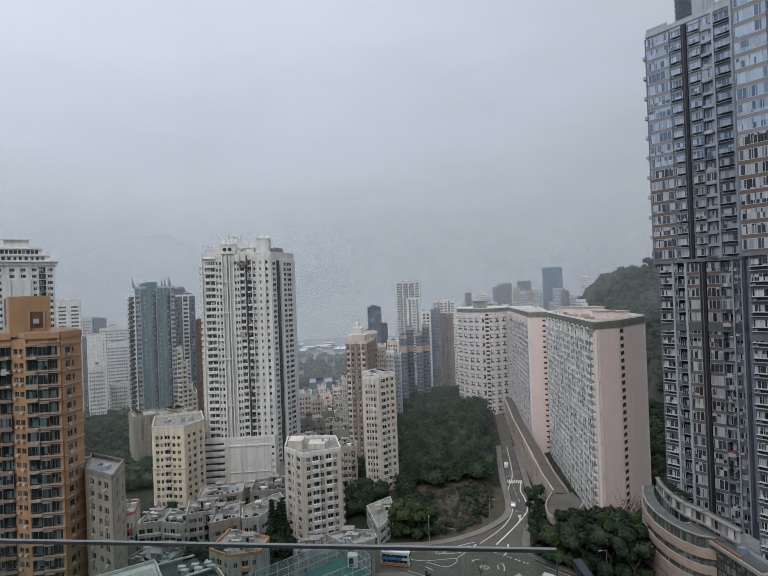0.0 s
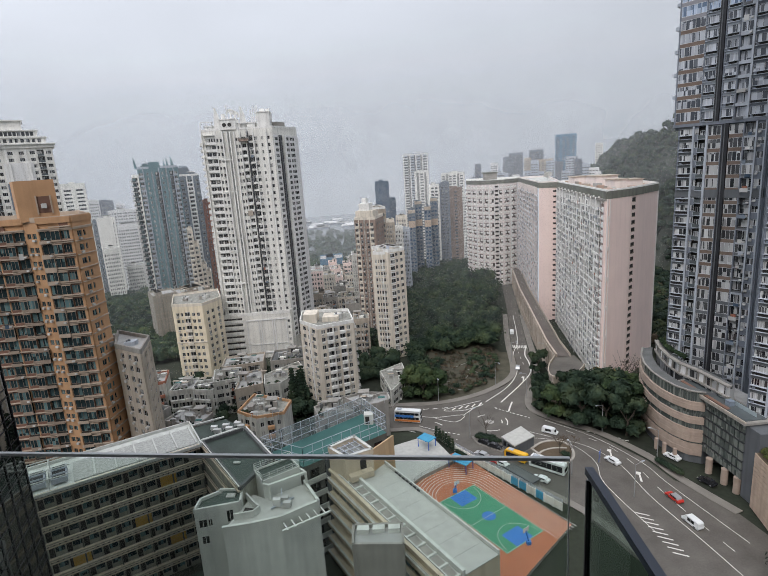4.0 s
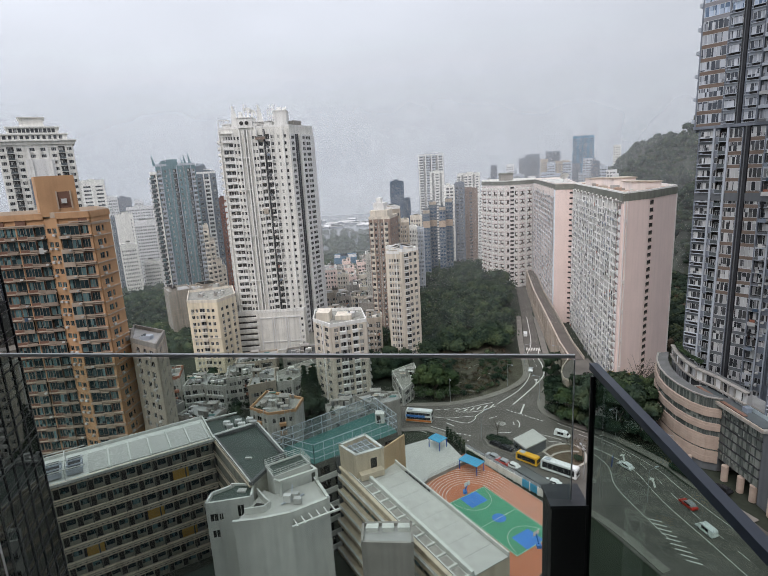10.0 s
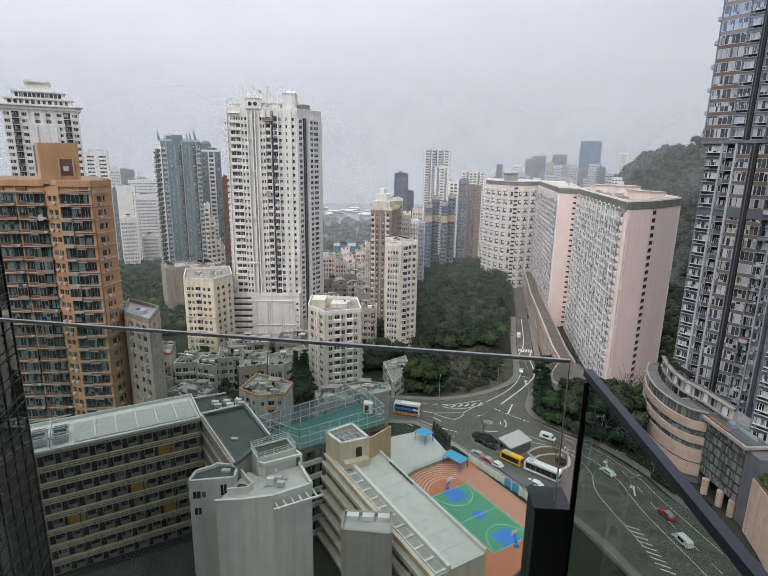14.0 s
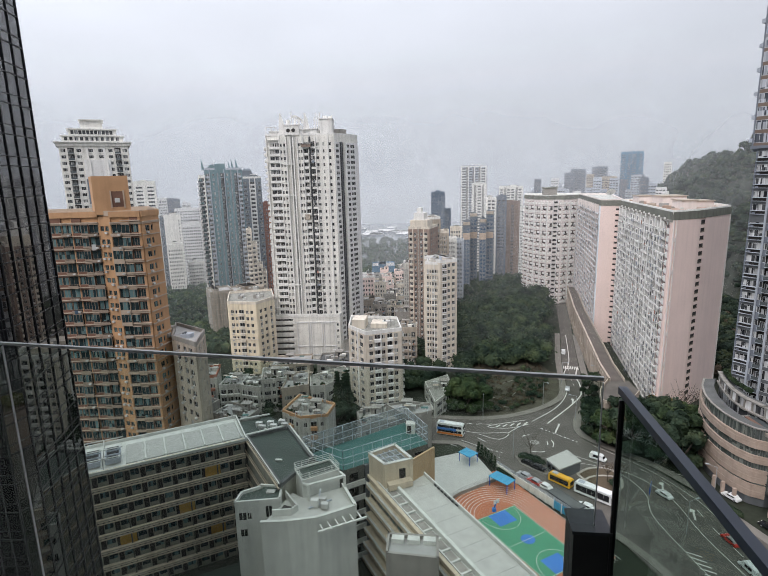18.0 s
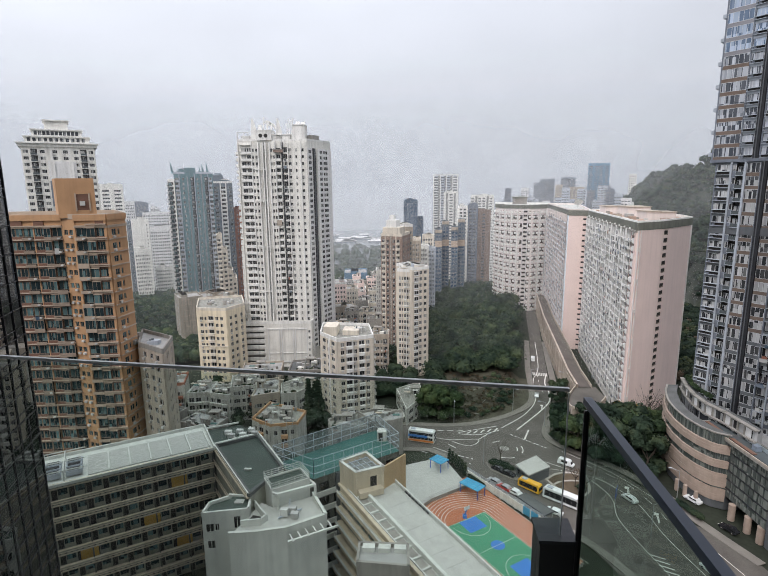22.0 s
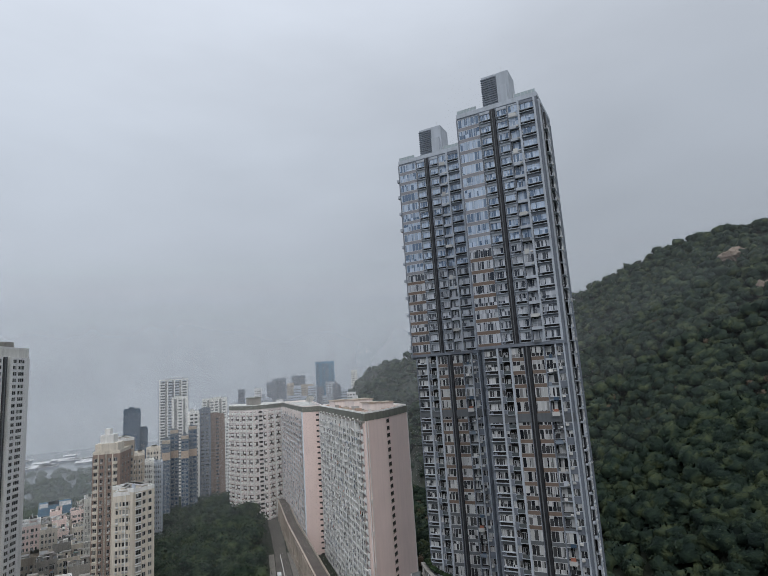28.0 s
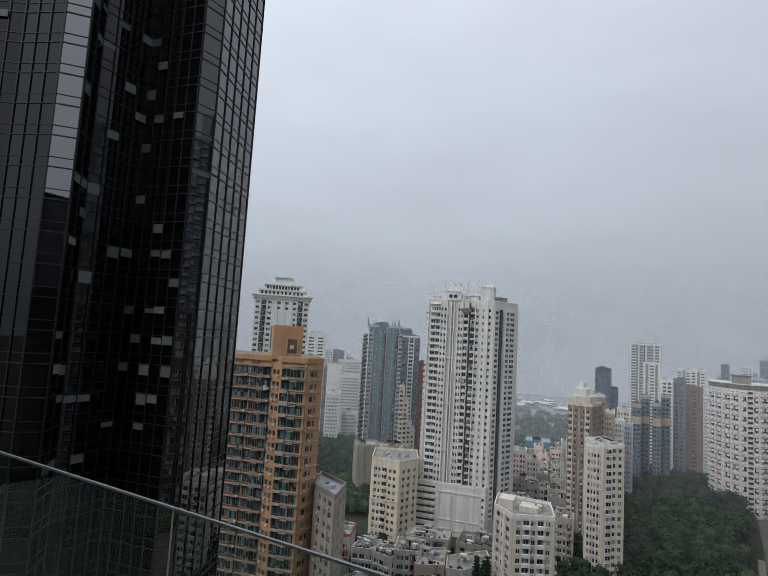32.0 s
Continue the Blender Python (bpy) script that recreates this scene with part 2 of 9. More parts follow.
class Geo:
    """Collects quads by material, to be made into one mesh."""

    def __init__(self):
        self.v, self.f, self.m, self.n, self.mats = [], [], [], 0, []

    def slot(self, material):
        if material not in self.mats:
            self.mats.append(material)
        return self.mats.index(material)

    def add(self, v, f, slots):
        v, f = np.asarray(v, float), np.asarray(f, int)
        self.v.append(v)
        self.f.append(f + self.n)
        self.m.append(np.broadcast_to(np.asarray(slots, int), (len(f),)))
        self.n += len(v)
        return self

    def box(self, x0, x1, y0, y1, z0, z1, material, m=None):
        v = BOXV * (x1 - x0, y1 - y0, z1 - z0) + (x0, y0, z0)
        if m is not None:
            v = v @ np.array(m)[:3, :3].T + np.array(m)[:3, 3]
        return self.add(v, BOXF, self.slot(material))

    def local(self, fr, u0, u1, n0, n1, z0, z1, material):
        """A box in a facade's frame: along, outwards, up."""
        o, u, n = fr
        v = BOXV * (u1 - u0, n1 - n0, z1 - z0) + (u0, n0, z0)
        w = np.empty_like(v)
        w[:, 0] = o[0] + v[:, 0] * u[0] + v[:, 1] * n[0]
        w[:, 1] = o[1] + v[:, 0] * u[1] + v[:, 1] * n[1]
        w[:, 2] = v[:, 2]
        return self.add(w, BOXF, self.slot(material))

    def beam(self, a, b, r, material):
        """A square bar from a to b."""
        a, b = Vector(a), Vector(b)
        d = b - a
        q = d.to_track_quat("Z", "Y").to_matrix().to_4x4()
        return self.box(-r, r, -r, r, 0, d.length, material, Matrix.Translation(a) @ q)

    def tube(self, a, b, r0, r1, material, k=8):
        """A round tapered bar from a to b."""
        a, b = Vector(a), Vector(b)
        d = b - a
        q = np.array(d.to_track_quat("Z", "Y").to_matrix())
        t = np.arange(k) * 2 * np.pi / k
        ring = np.stack([np.cos(t), np.sin(t), 0 * t], 1)
        lo, hi = ring * r0, ring * r1 + (0, 0, d.length)
        v = np.vstack([lo, hi]) @ q.T + np.array(a)
        i = np.arange(k)
        j = (i + 1) % k
        f = np.stack([i, j, j + k, i + k], 1)
        self.add(v, f, self.slot(material))
        c = np.vstack([hi, [[0, 0, d.length]]]) @ q.T + np.array(a)
        return self.add(c, [(a_, (a_ + 1) % k, (a_ + 2) % k, k) for a_ in range(0, k, 2)], self.slot(material))

    def prism(self, poly, z0, z1, material, top=None):
        """An upright prism over a plan polygon given counter-clockwise."""
        k = len(poly)
        p = np.array([(x, y) for x, y, *_ in poly], float)
        zs0 = np.array([z0] * k, float)
        zs1 = np.array([z1] * k, float)
        v = np.vstack([np.c_[p, zs0], np.c_[p, zs1]])
        i = np.arange(k)
        j = (i + 1) % k
        self.add(v, np.stack([i, j, j + k, i + k], 1), self.slot(material))
        self.cap(p, z1, top or material)
        return self

    def cap(self, p, z, material):
        from mathutils.geometry import tessellate_polygon
        tri = tessellate_polygon([[Vector((x, y, 0)) for x, y in p]])
        v = np.c_[p, np.full(len(p), z)]
        for a, b, c in tri:
            mid = (v[a] + v[b]) / 2
            n = np.cross(v[b] - v[a], v[c] - v[a])[2]
            q = np.array([v[a], mid, v[b], v[c]]) if n > 0 else np.array([v[c], v[b], mid, v[a]])
            self.add(q, [(0, 1, 2, 3)], self.slot(material))
        return self

    def mesh(self, name):
        me = bpy.data.meshes.new(name)
        if not self.v:
            return me
        v, f, m = np.vstack(self.v), np.vstack(self.f), np.concatenate(self.m)
        me.vertices.add(len(v))
        me.vertices.foreach_set("co", v.ravel())
        me.loops.add(f.size)
        me.loops.foreach_set("vertex_index", f.ravel().astype(np.int32))
        me.polygons.add(len(f))
        me.polygons.foreach_set("loop_start", np.arange(0, f.size, 4, dtype=np.int32))
        me.polygons.foreach_set("material_index", m.astype(np.int32))
        for x in self.mats:
            me.materials.append(x)
        me.update(calc_edges=True)
        me.shade_flat()
        return me


def thing(name, label, category, at=(0, 0, 0), group="", kind=""):
    """An empty at the base of a thing, that carries its parts."""
    ob = new(name)
    ob.empty_display_size = 0.5
    ob.location = at
    return tagged(ob, label, category, group, kind)


def part(name, geo, parent=None, label="", kind=""):
    """One mesh object from a Geo in world places, under a thing or a part."""
    ob = new(name, geo.mesh(name) if isinstance(geo, Geo) else geo)
    if parent is not None:
        ob.parent = parent
        off = Matrix.Identity(4)
        q = parent
        while q is not None:
            off = q.matrix_basis @ off
            q = q.parent
        ob.matrix_parent_inverse = off.inverted()
    return tagged(ob, label, "", "", kind)


def setting(name, geo, label, category):
    return tagged(new(name, geo.mesh(name)), label, category, "", "structure")


def pol(az, d):
    """A plan place by compass angle from straight ahead, and distance."""
    return (d * math.sin(radians(az)), d * math.cos(radians(az)))


def edge_frame(a, b):
    a, b = np.array(a[:2], float), np.array(b[:2], float)
    u = (b - a) / np.linalg.norm(b - a)
    return (a, u, np.array([u[1], -u[0]])), float(np.linalg.norm(b - a))


# ---- windows ----
def window_template(w, h, lights):
    """A framed window of w by h in one piece, standing in x and z, facing -y: frame face, reveals and sunk panes."""
    t, out, deep = 0.07, -0.08, -0.03
    xs = [0.0, t]
    for i in range(1, lights):
        xs += [w * i / lights - t / 2, w * i / lights + t / 2]
    xs += [w - t, w]
    zs = [0.0, t, h - t, h]
    v = [(x, out, z) for z in zs for x in xs]
    k = len(xs)
    f, m = [], []
    for r in range(3):
        for c in range(k - 1):
            q = (r * k + c, r * k + c + 1, (r + 1) * k + c + 1, (r + 1) * k + c)
            if r == 1 and c % 2 == 1:
                n = len(v)
                v += [(v[a][0], deep, v[a][2]) for a in q]
                f.append((n, n + 1, n + 2, n + 3))
                m.append(1)
                for a in range(4):
                    e = (a + 1) % 4
                    f.append((q[a], q[e], n + e, n + a))
                    m.append(0)
            else:
                f.append(q)
                m.append(0)
    n = len(v)
    v += [(0, 0, 0), (w, 0, 0), (w, 0, h), (0, 0, h)]
    rim = [0, k - 1, 4 * k - 1, 3 * k]
    for a in range(4):
        e = (a + 1) % 4
        f.append((n + a, n + e, rim[e], rim[a]))
        m.append(0)
    return np.array(v), np.array(f), np.array(m)


WIN = {}


class Tower:
    """A building with a body, storeys of windows and balconies on chosen faces, a parapet and a roof."""

    def __init__(self, name, label, category, poly, z0, z1, wall, trim=None, frame_=None, glass=None, roof=None, cap=0, group="", parapet=1.0):
        self.poly = [np.array(p[:2], float) for p in poly]
        c = sum(self.poly) / len(self.poly)
        self.z0, self.z1 = z0, z1
        self.ob = thing(name, label, category, (c[0], c[1], z0), group)
        self.wall, self.trim = wall, trim or wall
        self.frame, self.glass = frame_ or MATS["alu"], glass or MATS["pane"]
        self.body, self.left, self.rest = Geo(), cap, Geo()
        self.tidy = False
        self.bal, self.ac = Geo(), Geo()
        self.unit_left = {"balcony": cap // 3, "air_conditioner": cap // 4, "laundry": cap // 8}
        self.body.prism(self.poly, z0, z1, wall, roof or MATS["roof_grey"])
        if parapet:
            rim = Geo()
            for a, b in zip(self.poly, self.poly[1:] + self.poly[:1]):
                fr, ln = edge_frame(a, b)
                rim.local(fr, -0.1, ln + 0.1, -0.25, 0.12, z1 - 0.3, z1 + parapet, self.trim)
            part("parapet", rim, self.ob)

    def window(self, fr, u, n, z, w, h, lights=2):
        key = (round(w, 2), round(h, 2), lights, self.frame.name, self.glass.name)
        if key not in WIN:
            t = window_template(w, h, lights)
            g = Geo()
            g.slot(self.frame), g.slot(self.glass)
            g.add(*t)
            WIN[key] = (t, g.mesh("window"))
        t, me = WIN[key]
        o, uu, nn = fr
        x, y = o[0] + uu[0] * u + nn[0] * n, o[1] + uu[1] * u + nn[1] * n
        if self.left > 0:
            self.left -= 1
            ob = new("window", me)
            ob.parent = self.ob
            c = self.ob.location
            ob.matrix_basis = Matrix.Translation((x - c.x, y - c.y, z - c.z)) @ Matrix.Rotation(math.atan2(uu[1], uu[0]), 4, "Z")
        else:
            g = self.rest
            s0, s1 = g.slot(self.frame), g.slot(self.glass)
            v = t[0]
            p = np.c_[x + v[:, 0] * uu[0] - v[:, 1] * nn[0], y + v[:, 0] * uu[1] - v[:, 1] * nn[1], z + v[:, 2]]
            g.add(p, t[1], np.where(t[2] == 0, s0, s1))

    def unit(self, name, boxes, fr):
        """A balcony or an air conditioner: a part of its own, or joined to the rest once there are many."""
        g = Geo() if self.unit_left[name] > 0 else (self.bal if name == "balcony" else self.ac)
        for b in boxes:
            g.local(fr, *b)
        if self.unit_left[name] > 0:
            self.unit_left[name] -= 1
            part(name, g, self.ob)

    def face(self, i, bays, sh=2.9, z0=None, z1=None, sill=0.85, wh=1.5, proud=0.22, spandrel=None, ends=0.4):
        """Fill the face after corner i with bays: (kind, width). Widths are scaled to the face."""
        a, b = self.poly[i], self.poly[(i + 1) % len(self.poly)]
        fr, ln = edge_frame(a, b)
        zb, zt = self.z0 if z0 is None else z0, self.z1 if z1 is None else z1
        k = (ln - 2 * ends) / sum(x[1] for x in bays)
        g = self.body
        sp = spandrel or self.wall
        n = max(1, int((zt - zb + 0.2) / sh))
        u = ends
        if ends:
            g.local(fr, 0, ends, 0, proud, zb, zt, self.wall)
            g.local(fr, ln - ends, ln, 0, proud, zb, zt, self.wall)
        base_sp = sp
        for kind, w, *extra in bays:
            w = w * k
            sp = extra[0] if extra else base_sp
            if kind == "s":
                g.local(fr, u, u + w, 0, proud, zb, zt, self.wall)
            elif kind == "t":
                g.local(fr, u, u + w, 0, proud + 0.35, zb, zt + 0.5, self.trim)
            elif kind == "f":
                g.local(fr, u, u + w, 0, proud + 0.62, zb, zt, self.trim)
            elif kind == "d":
                # a deep slot's shade, imitated by a proud near-black strip
                g.local(fr, u + 0.1 * w, u + w * 0.9, -0.1, max(0.06, proud + 0.22), zb, zt, MATS["dark_metal"])
                g.local(fr, u + 0.35 * w, u + 0.5 * w, 0.03, proud + 0.4, zb, zt, MATS["grey_dark"])
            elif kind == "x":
                # deep recess imitated by a strip coloured darker, as if in shade
                g.local(fr, u, u + w, -0.1, 0.03, zb, zt, MATS["recess_shade"])
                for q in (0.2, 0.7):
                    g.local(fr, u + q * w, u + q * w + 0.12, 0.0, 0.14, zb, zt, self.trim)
            elif kind == "r":
                for q in (0.25, 0.6):
                    g.local(fr, u + q * w, u + q * w + 0.14, 0.0, 0.16, zb, zt, self.trim)
            elif kind != "n":
                for j in range(n):
                    z = zb + j * sh
                    if kind in "wvac":
                        g.local(fr, u, u + w, 0, proud, z - (sh - sill - wh) if j else zb, z + sill, sp)
                        if j == n - 1:
                            g.local(fr, u, u + w, 0, proud, z + sill + wh, zt, sp)
                        self.window(fr, u + 0.08, max(0.02, proud - 0.2), z + sill, w - 0.16, wh, 1 if w < 1.1 else (3 if w > 1.9 else 2))
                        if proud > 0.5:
                            g.local(fr, u, u + w, 0, proud - 0.21, z + sill, z + sill + wh, MATS["void_shade"])
                        if kind == "a" and (j * 7 + int(u * 3)) % 4:
                            self.unit("air_conditioner", ((u + 0.2, u + 0.95, proud, proud + 0.5, z + sill - 0.62, z + sill - 0.12, MATS["ac_white"]),), fr)
                        if kind == "c":
                            g.local(fr, u - 0.1, u + w + 0.1, proud, proud + 0.45, z + sill - 0.12, z + sill, self.trim)
                            low_ = min(1.05, sill - 0.1)
                            # shade under the ledge, laid on as a near-black strip
                            g.local(fr, u + 0.1, u + w - 0.1, proud, proud + 0.02, z + sill - low_ + 0.13, z + sill - 0.12, MATS["void_shade"])
                            g.local(fr, u - 0.1, u + w + 0.1, proud, proud + 0.45, z + sill - low_, z + sill - low_ + 0.13, self.trim)
                            if (j * 5 + int(u * 2)) % 3:
                                self.unit("air_conditioner", ((u + 0.35, u + 1.0, proud + 0.02, proud + 0.36, z + sill - low_ + 0.13, z + sill - low_ + 0.6, MATS["grey_tile"]),), fr)
                    elif kind == "y":
                        g.local(fr, u, u + w, 0, 0.75, z + 0.25, z + 0.62, self.trim)
                        g.local(fr, u, u + w, 0, 0.75, z + sh - 0.55, z + sh - 0.3, self.trim)
                        g.local(fr, u + 0.05, u + w - 0.05, 0, 0.55, z + 0.6, z + sh - 0.5, sp)
                        self.window(fr, u + 0.05, 0.57, z + 0.62, w - 0.1, sh - 1.15, 2 if w < 2.4 else 3)
                    elif kind == "b":
                        self.unit("balcony", ((u, u + w, 0, 1.3, z - 0.12, z + 0.05, self.trim), (u, u + w, 1.2, 1.28, z + 0.05, z + 1.0, MATS["bal_glass"]), (u - 0.03, u + 0.05, 0, 1.3, z + 0.05, z + 1.05, self.trim), (u + w - 0.05, u + w + 0.03, 0, 1.3, z + 0.05, z + 1.05, self.trim)), fr)
                        # near-black backing sheet in place of the balcony's shade
                        g.local(fr, u, u + w, 0, 0.015, z + 0.05, z + sh - 0.15, MATS["void_shade"])
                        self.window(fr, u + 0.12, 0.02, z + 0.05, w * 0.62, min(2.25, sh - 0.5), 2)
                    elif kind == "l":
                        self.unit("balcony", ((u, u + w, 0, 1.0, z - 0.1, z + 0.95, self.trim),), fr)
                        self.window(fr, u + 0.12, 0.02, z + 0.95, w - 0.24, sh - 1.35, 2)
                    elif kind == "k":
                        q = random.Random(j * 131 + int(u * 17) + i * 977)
                        # the recess's shade is coloured in: a near-black back sheet
                        g.local(fr, u, u + w, 0, 0.03, z, z + sh - 0.1, MATS["void_shade"])
                        bx = [(u, u + w, 0, 1.0, z - 0.16, z + 0.04, self.trim)]
                        if q.random() < 0.3:
                            self.window(fr, u + 0.05, 0.86, z + 0.75, w - 0.1, sh - 1.15, 3)
                            bx += [(u, u + w, 0.8, 1.0, z + 0.04, z + 0.75, sp), (u, u + w, 0.8, 1.0, z + sh - 0.4, z + sh - 0.16, self.trim), (u, u + 0.07, 0.8, 1.0, z + 0.7, z + sh - 0.3, self.trim), (u + w - 0.07, u + w, 0.8, 1.0, z + 0.7, z + sh - 0.3, self.trim)]
                        else:
                            bx += [(u, u + w, 0.9, 1.0, z + 0.04, z + 0.62, sp)]
                            self.window(fr, u + 0.1, 0.04, z + 0.7, w - 0.2, sh - 1.1, 2)
                        if q.random() < (0.06 if self.tidy else 0.35):
                            cloth = MATS[q.choice(("white_trim", "slate_blue", "ac_white", "terracotta", "navy_wall", "car_dark", "grey_light"))]
                            c0 = u + q.uniform(0.05, 0.4) * w
                            self.unit("laundry", [(c0, c0 + q.uniform(0.25, 0.5) * w, 0.97, 1.08, z + q.uniform(-0.3, 0.1), z + q.uniform(0.7, 1.2), cloth)], fr)
                        if q.random() < (0.0 if self.tidy else 0.3):
                            self.unit("laundry", [(u + 0.3, u + 0.36, 0.9, 2.0, z + 0.55, z + 0.61, MATS["alu"]), (u + w - 0.5, u + w - 0.44, 0.9, 2.0, z + 0.55, z + 0.61, MATS["alu"]), (u + 0.3, u + w - 0.44, 1.7, 1.75, z - q.uniform(0.1, 0.5), z + 0.6, MATS[q.choice(("ac_white", "slate_blue", "grey_dark"))])], fr)
                        if q.random() < 0.5:
                            self.unit("air_conditioner", [(u + w - 0.8, u + w - 0.2, 0.95, 1.3, z + 0.1, z + 0.5, MATS["ac_white"])], fr)
                        self.unit("balcony", bx, fr)
                    elif kind == "g":
                        self.window(fr, u + 0.02, max(0.1, proud - 0.12), z + 0.75, w - 0.04, sh - 1.0, 5 if w > 3.5 else (3 if w > 2.0 else 2))
                        g.local(fr, u, u + w, 0, max(0.16, proud - 0.05), z - 0.25, z + 0.72, sp)
                    elif kind == "o":
                        g.local(fr, u, u + w, 0, proud, z - 0.5, z + 1.3, sp)
                        # opening painted near-black, as its inside would lie in shade
                        g.local(fr, u + 0.1, u + w - 0.1, -0.02, 0.03, z + 1.3, z + sh - 0.5, MATS["void_shade"])
            u += w
        return self

    def strip(self, i, z0, z1, n0, n1, material, over=0.1):
        a, b = self.poly[i], self.poly[(i + 1) % len(self.poly)]
        fr, ln = edge_frame(a, b)
        self.body.local(fr, -over, ln + over, n0, n1, z0, z1, material)
        return self

    def frame_of(self, i):
        return edge_frame(self.poly[i], self.poly[(i + 1) % len(self.poly)])

    def done(self, rest_label="rows of small windows"):
        part("wall", self.body, self.ob)
        if self.rest.n:
            part("window_grid", self.rest, self.ob, rest_label, "stuff")
        if self.bal.n:
            part("balcony_grid", self.bal, self.ob, "", "stuff")
        if self.ac.n:
            part("air_conditioner_grid", self.ac, self.ob, "white air conditioner boxes", "stuff")
        return self.ob

# ---- surfaces of this place ----
mat("alu", (0.50, 0.51, 0.52), 0.5, 0.08, metal=0.2)
mat("dark_metal", (0.035, 0.037, 0.042), 0.5, 0.2, metal=0.3)
mat("black_frame", (0.015, 0.015, 0.017), 0.45, 0.2)
# near-black for openings: the shade inside them is put into the colour
mat("void_shade", (0.03, 0.028, 0.026), 0.9, 0.2)
mat("roof_grey", (0.34, 0.34, 0.33), 0.9, 0.25, 0.3)
# darker grey for x bays: a recess's shade put into the base colour
mat("recess_shade", (0.22, 0.225, 0.22), 0.9, 0.15, 0.3, streak=0.2)
mat("white_frame", (0.62, 0.64, 0.66), 0.5, 0.06, 0.5)
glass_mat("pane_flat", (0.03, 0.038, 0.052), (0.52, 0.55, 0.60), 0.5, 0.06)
# top-storey panes: the sky's reflection painted in as pale blue base colour
glass_mat("pane_sky_painted", (0.09, 0.14, 0.22), (0.48, 0.57, 0.70), 0.6, 0.06)
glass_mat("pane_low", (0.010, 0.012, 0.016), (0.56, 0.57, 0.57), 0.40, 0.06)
glass_mat("pane_grey", (0.10, 0.10, 0.098), (0.5, 0.5, 0.48), 0.35, 0.1)
glass_mat("pane_frost", (0.07, 0.085, 0.08), (0.20, 0.22, 0.20), 0.4, 0.2)
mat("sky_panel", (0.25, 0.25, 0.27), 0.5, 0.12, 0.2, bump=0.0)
mat("roof_light", (0.44, 0.44, 0.415), 0.9, 0.13, 0.8)
mat("roof_glass", (0.34, 0.40, 0.42), 0.15, 0.05, 0.5, bump=0.0, spec=0.6)
mat("roof_dark", (0.11, 0.115, 0.115), 0.9, 0.3, 0.25)
mat("ac_white", (0.50, 0.50, 0.485), 0.6, 0.1, rnd=0.25)
glass_mat("pane", (0.012, 0.014, 0.017), (0.45, 0.45, 0.42), 0.2)
glass_mat("pane_blue", (0.02, 0.032, 0.05), (0.55, 0.59, 0.64), 0.3, 0.05)
glass_mat("pane_navy", (0.035, 0.065, 0.115), (0.09, 0.14, 0.20), 0.3, 0.1)
glass_mat("pane_teal", (0.010, 0.022, 0.028), (0.14, 0.24, 0.25), 0.3, 0.06)
glass_mat("pane_dark", (0.006, 0.007, 0.008), (0.16, 0.16, 0.15), 0.10, 0.03)
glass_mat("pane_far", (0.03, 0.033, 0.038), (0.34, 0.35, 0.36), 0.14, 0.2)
mat("bal_glass", (0.09, 0.105, 0.11), 0.15, 0.1, spec=0.6)
mat("white_wall", (0.76, 0.75, 0.705), 0.85, 0.10, 0.25, streak=0.2)
mat("white_trim", (0.78, 0.775, 0.75), 0.8, 0.08, 0.3, streak=0.2)
mat("cream_wall", (0.68, 0.62, 0.53), 0.85, 0.08, 0.25, streak=0.25)
mat("yellow_wall", (0.74, 0.655, 0.50), 0.85, 0.10, 0.25, streak=0.25)
mat("pink_wall", (0.80, 0.645, 0.595), 0.85, 0.045, 0.12, streak=0.05)
mat("pink_light", (0.78, 0.71, 0.68), 0.85, 0.05, 0.2, streak=0.08)
mat("green_band", (0.19, 0.195, 0.165), 0.85, 0.15, 0.3, streak=0.2)
mat("orange_wall", (0.505, 0.295, 0.160), 0.75, 0.10, 0.3, streak=0.12)
mat("orange_trim", (0.46, 0.365, 0.285), 0.75, 0.08, 0.3, streak=0.12)
mat("brown_trim", (0.30, 0.235, 0.185), 0.8, 0.1, 0.3, streak=0.15)
mat("brown_wall", (0.305, 0.228, 0.188), 0.85, 0.1, 0.25, streak=0.25)
mat("tan_wall", (0.43, 0.375, 0.31), 0.85, 0.1, 0.25, streak=0.25)
mat("grey_tile", (0.17, 0.192, 0.228), 0.7, 0.08, 0.3, streak=0.15)
mat("grey_light", (0.43, 0.468, 0.52), 0.7, 0.08, 0.3, streak=0.15)
mat("grey_dark", (0.12, 0.13, 0.14), 0.7, 0.1, 0.3, streak=0.15)
mat("bronze_panel", (0.165, 0.122, 0.098), 0.6, 0.12, 0.4, streak=0.1)
mat("teal_wall", (0.15, 0.24, 0.265), 0.7, 0.08, 0.2, streak=0.2)
mat("slate_wall", (0.16, 0.19, 0.22), 0.7, 0.08, 0.2, streak=0.2)
mat("navy_wall", (0.05, 0.085, 0.13), 0.35, 0.08, 0.2)
mat("blue_glass", (0.12, 0.22, 0.32), 0.15, 0.1, 0.1)
mat("terracotta", (0.36, 0.15, 0.10), 0.8, 0.1, 0.2, streak=0.2)
mat("scaffold_net", (0.34, 0.32, 0.28), 0.95, 0.12, 0.3, streak=0.25)
mat("beige_stone", (0.40, 0.315, 0.26), 0.7, 0.14, 0.5, streak=0.1)
# lit copy of beige_stone: the terrace's stronger light is in the colour
mat("terrace_stone_lit", (0.52, 0.40, 0.31), 0.75, 0.12, 0.5, streak=0.15)
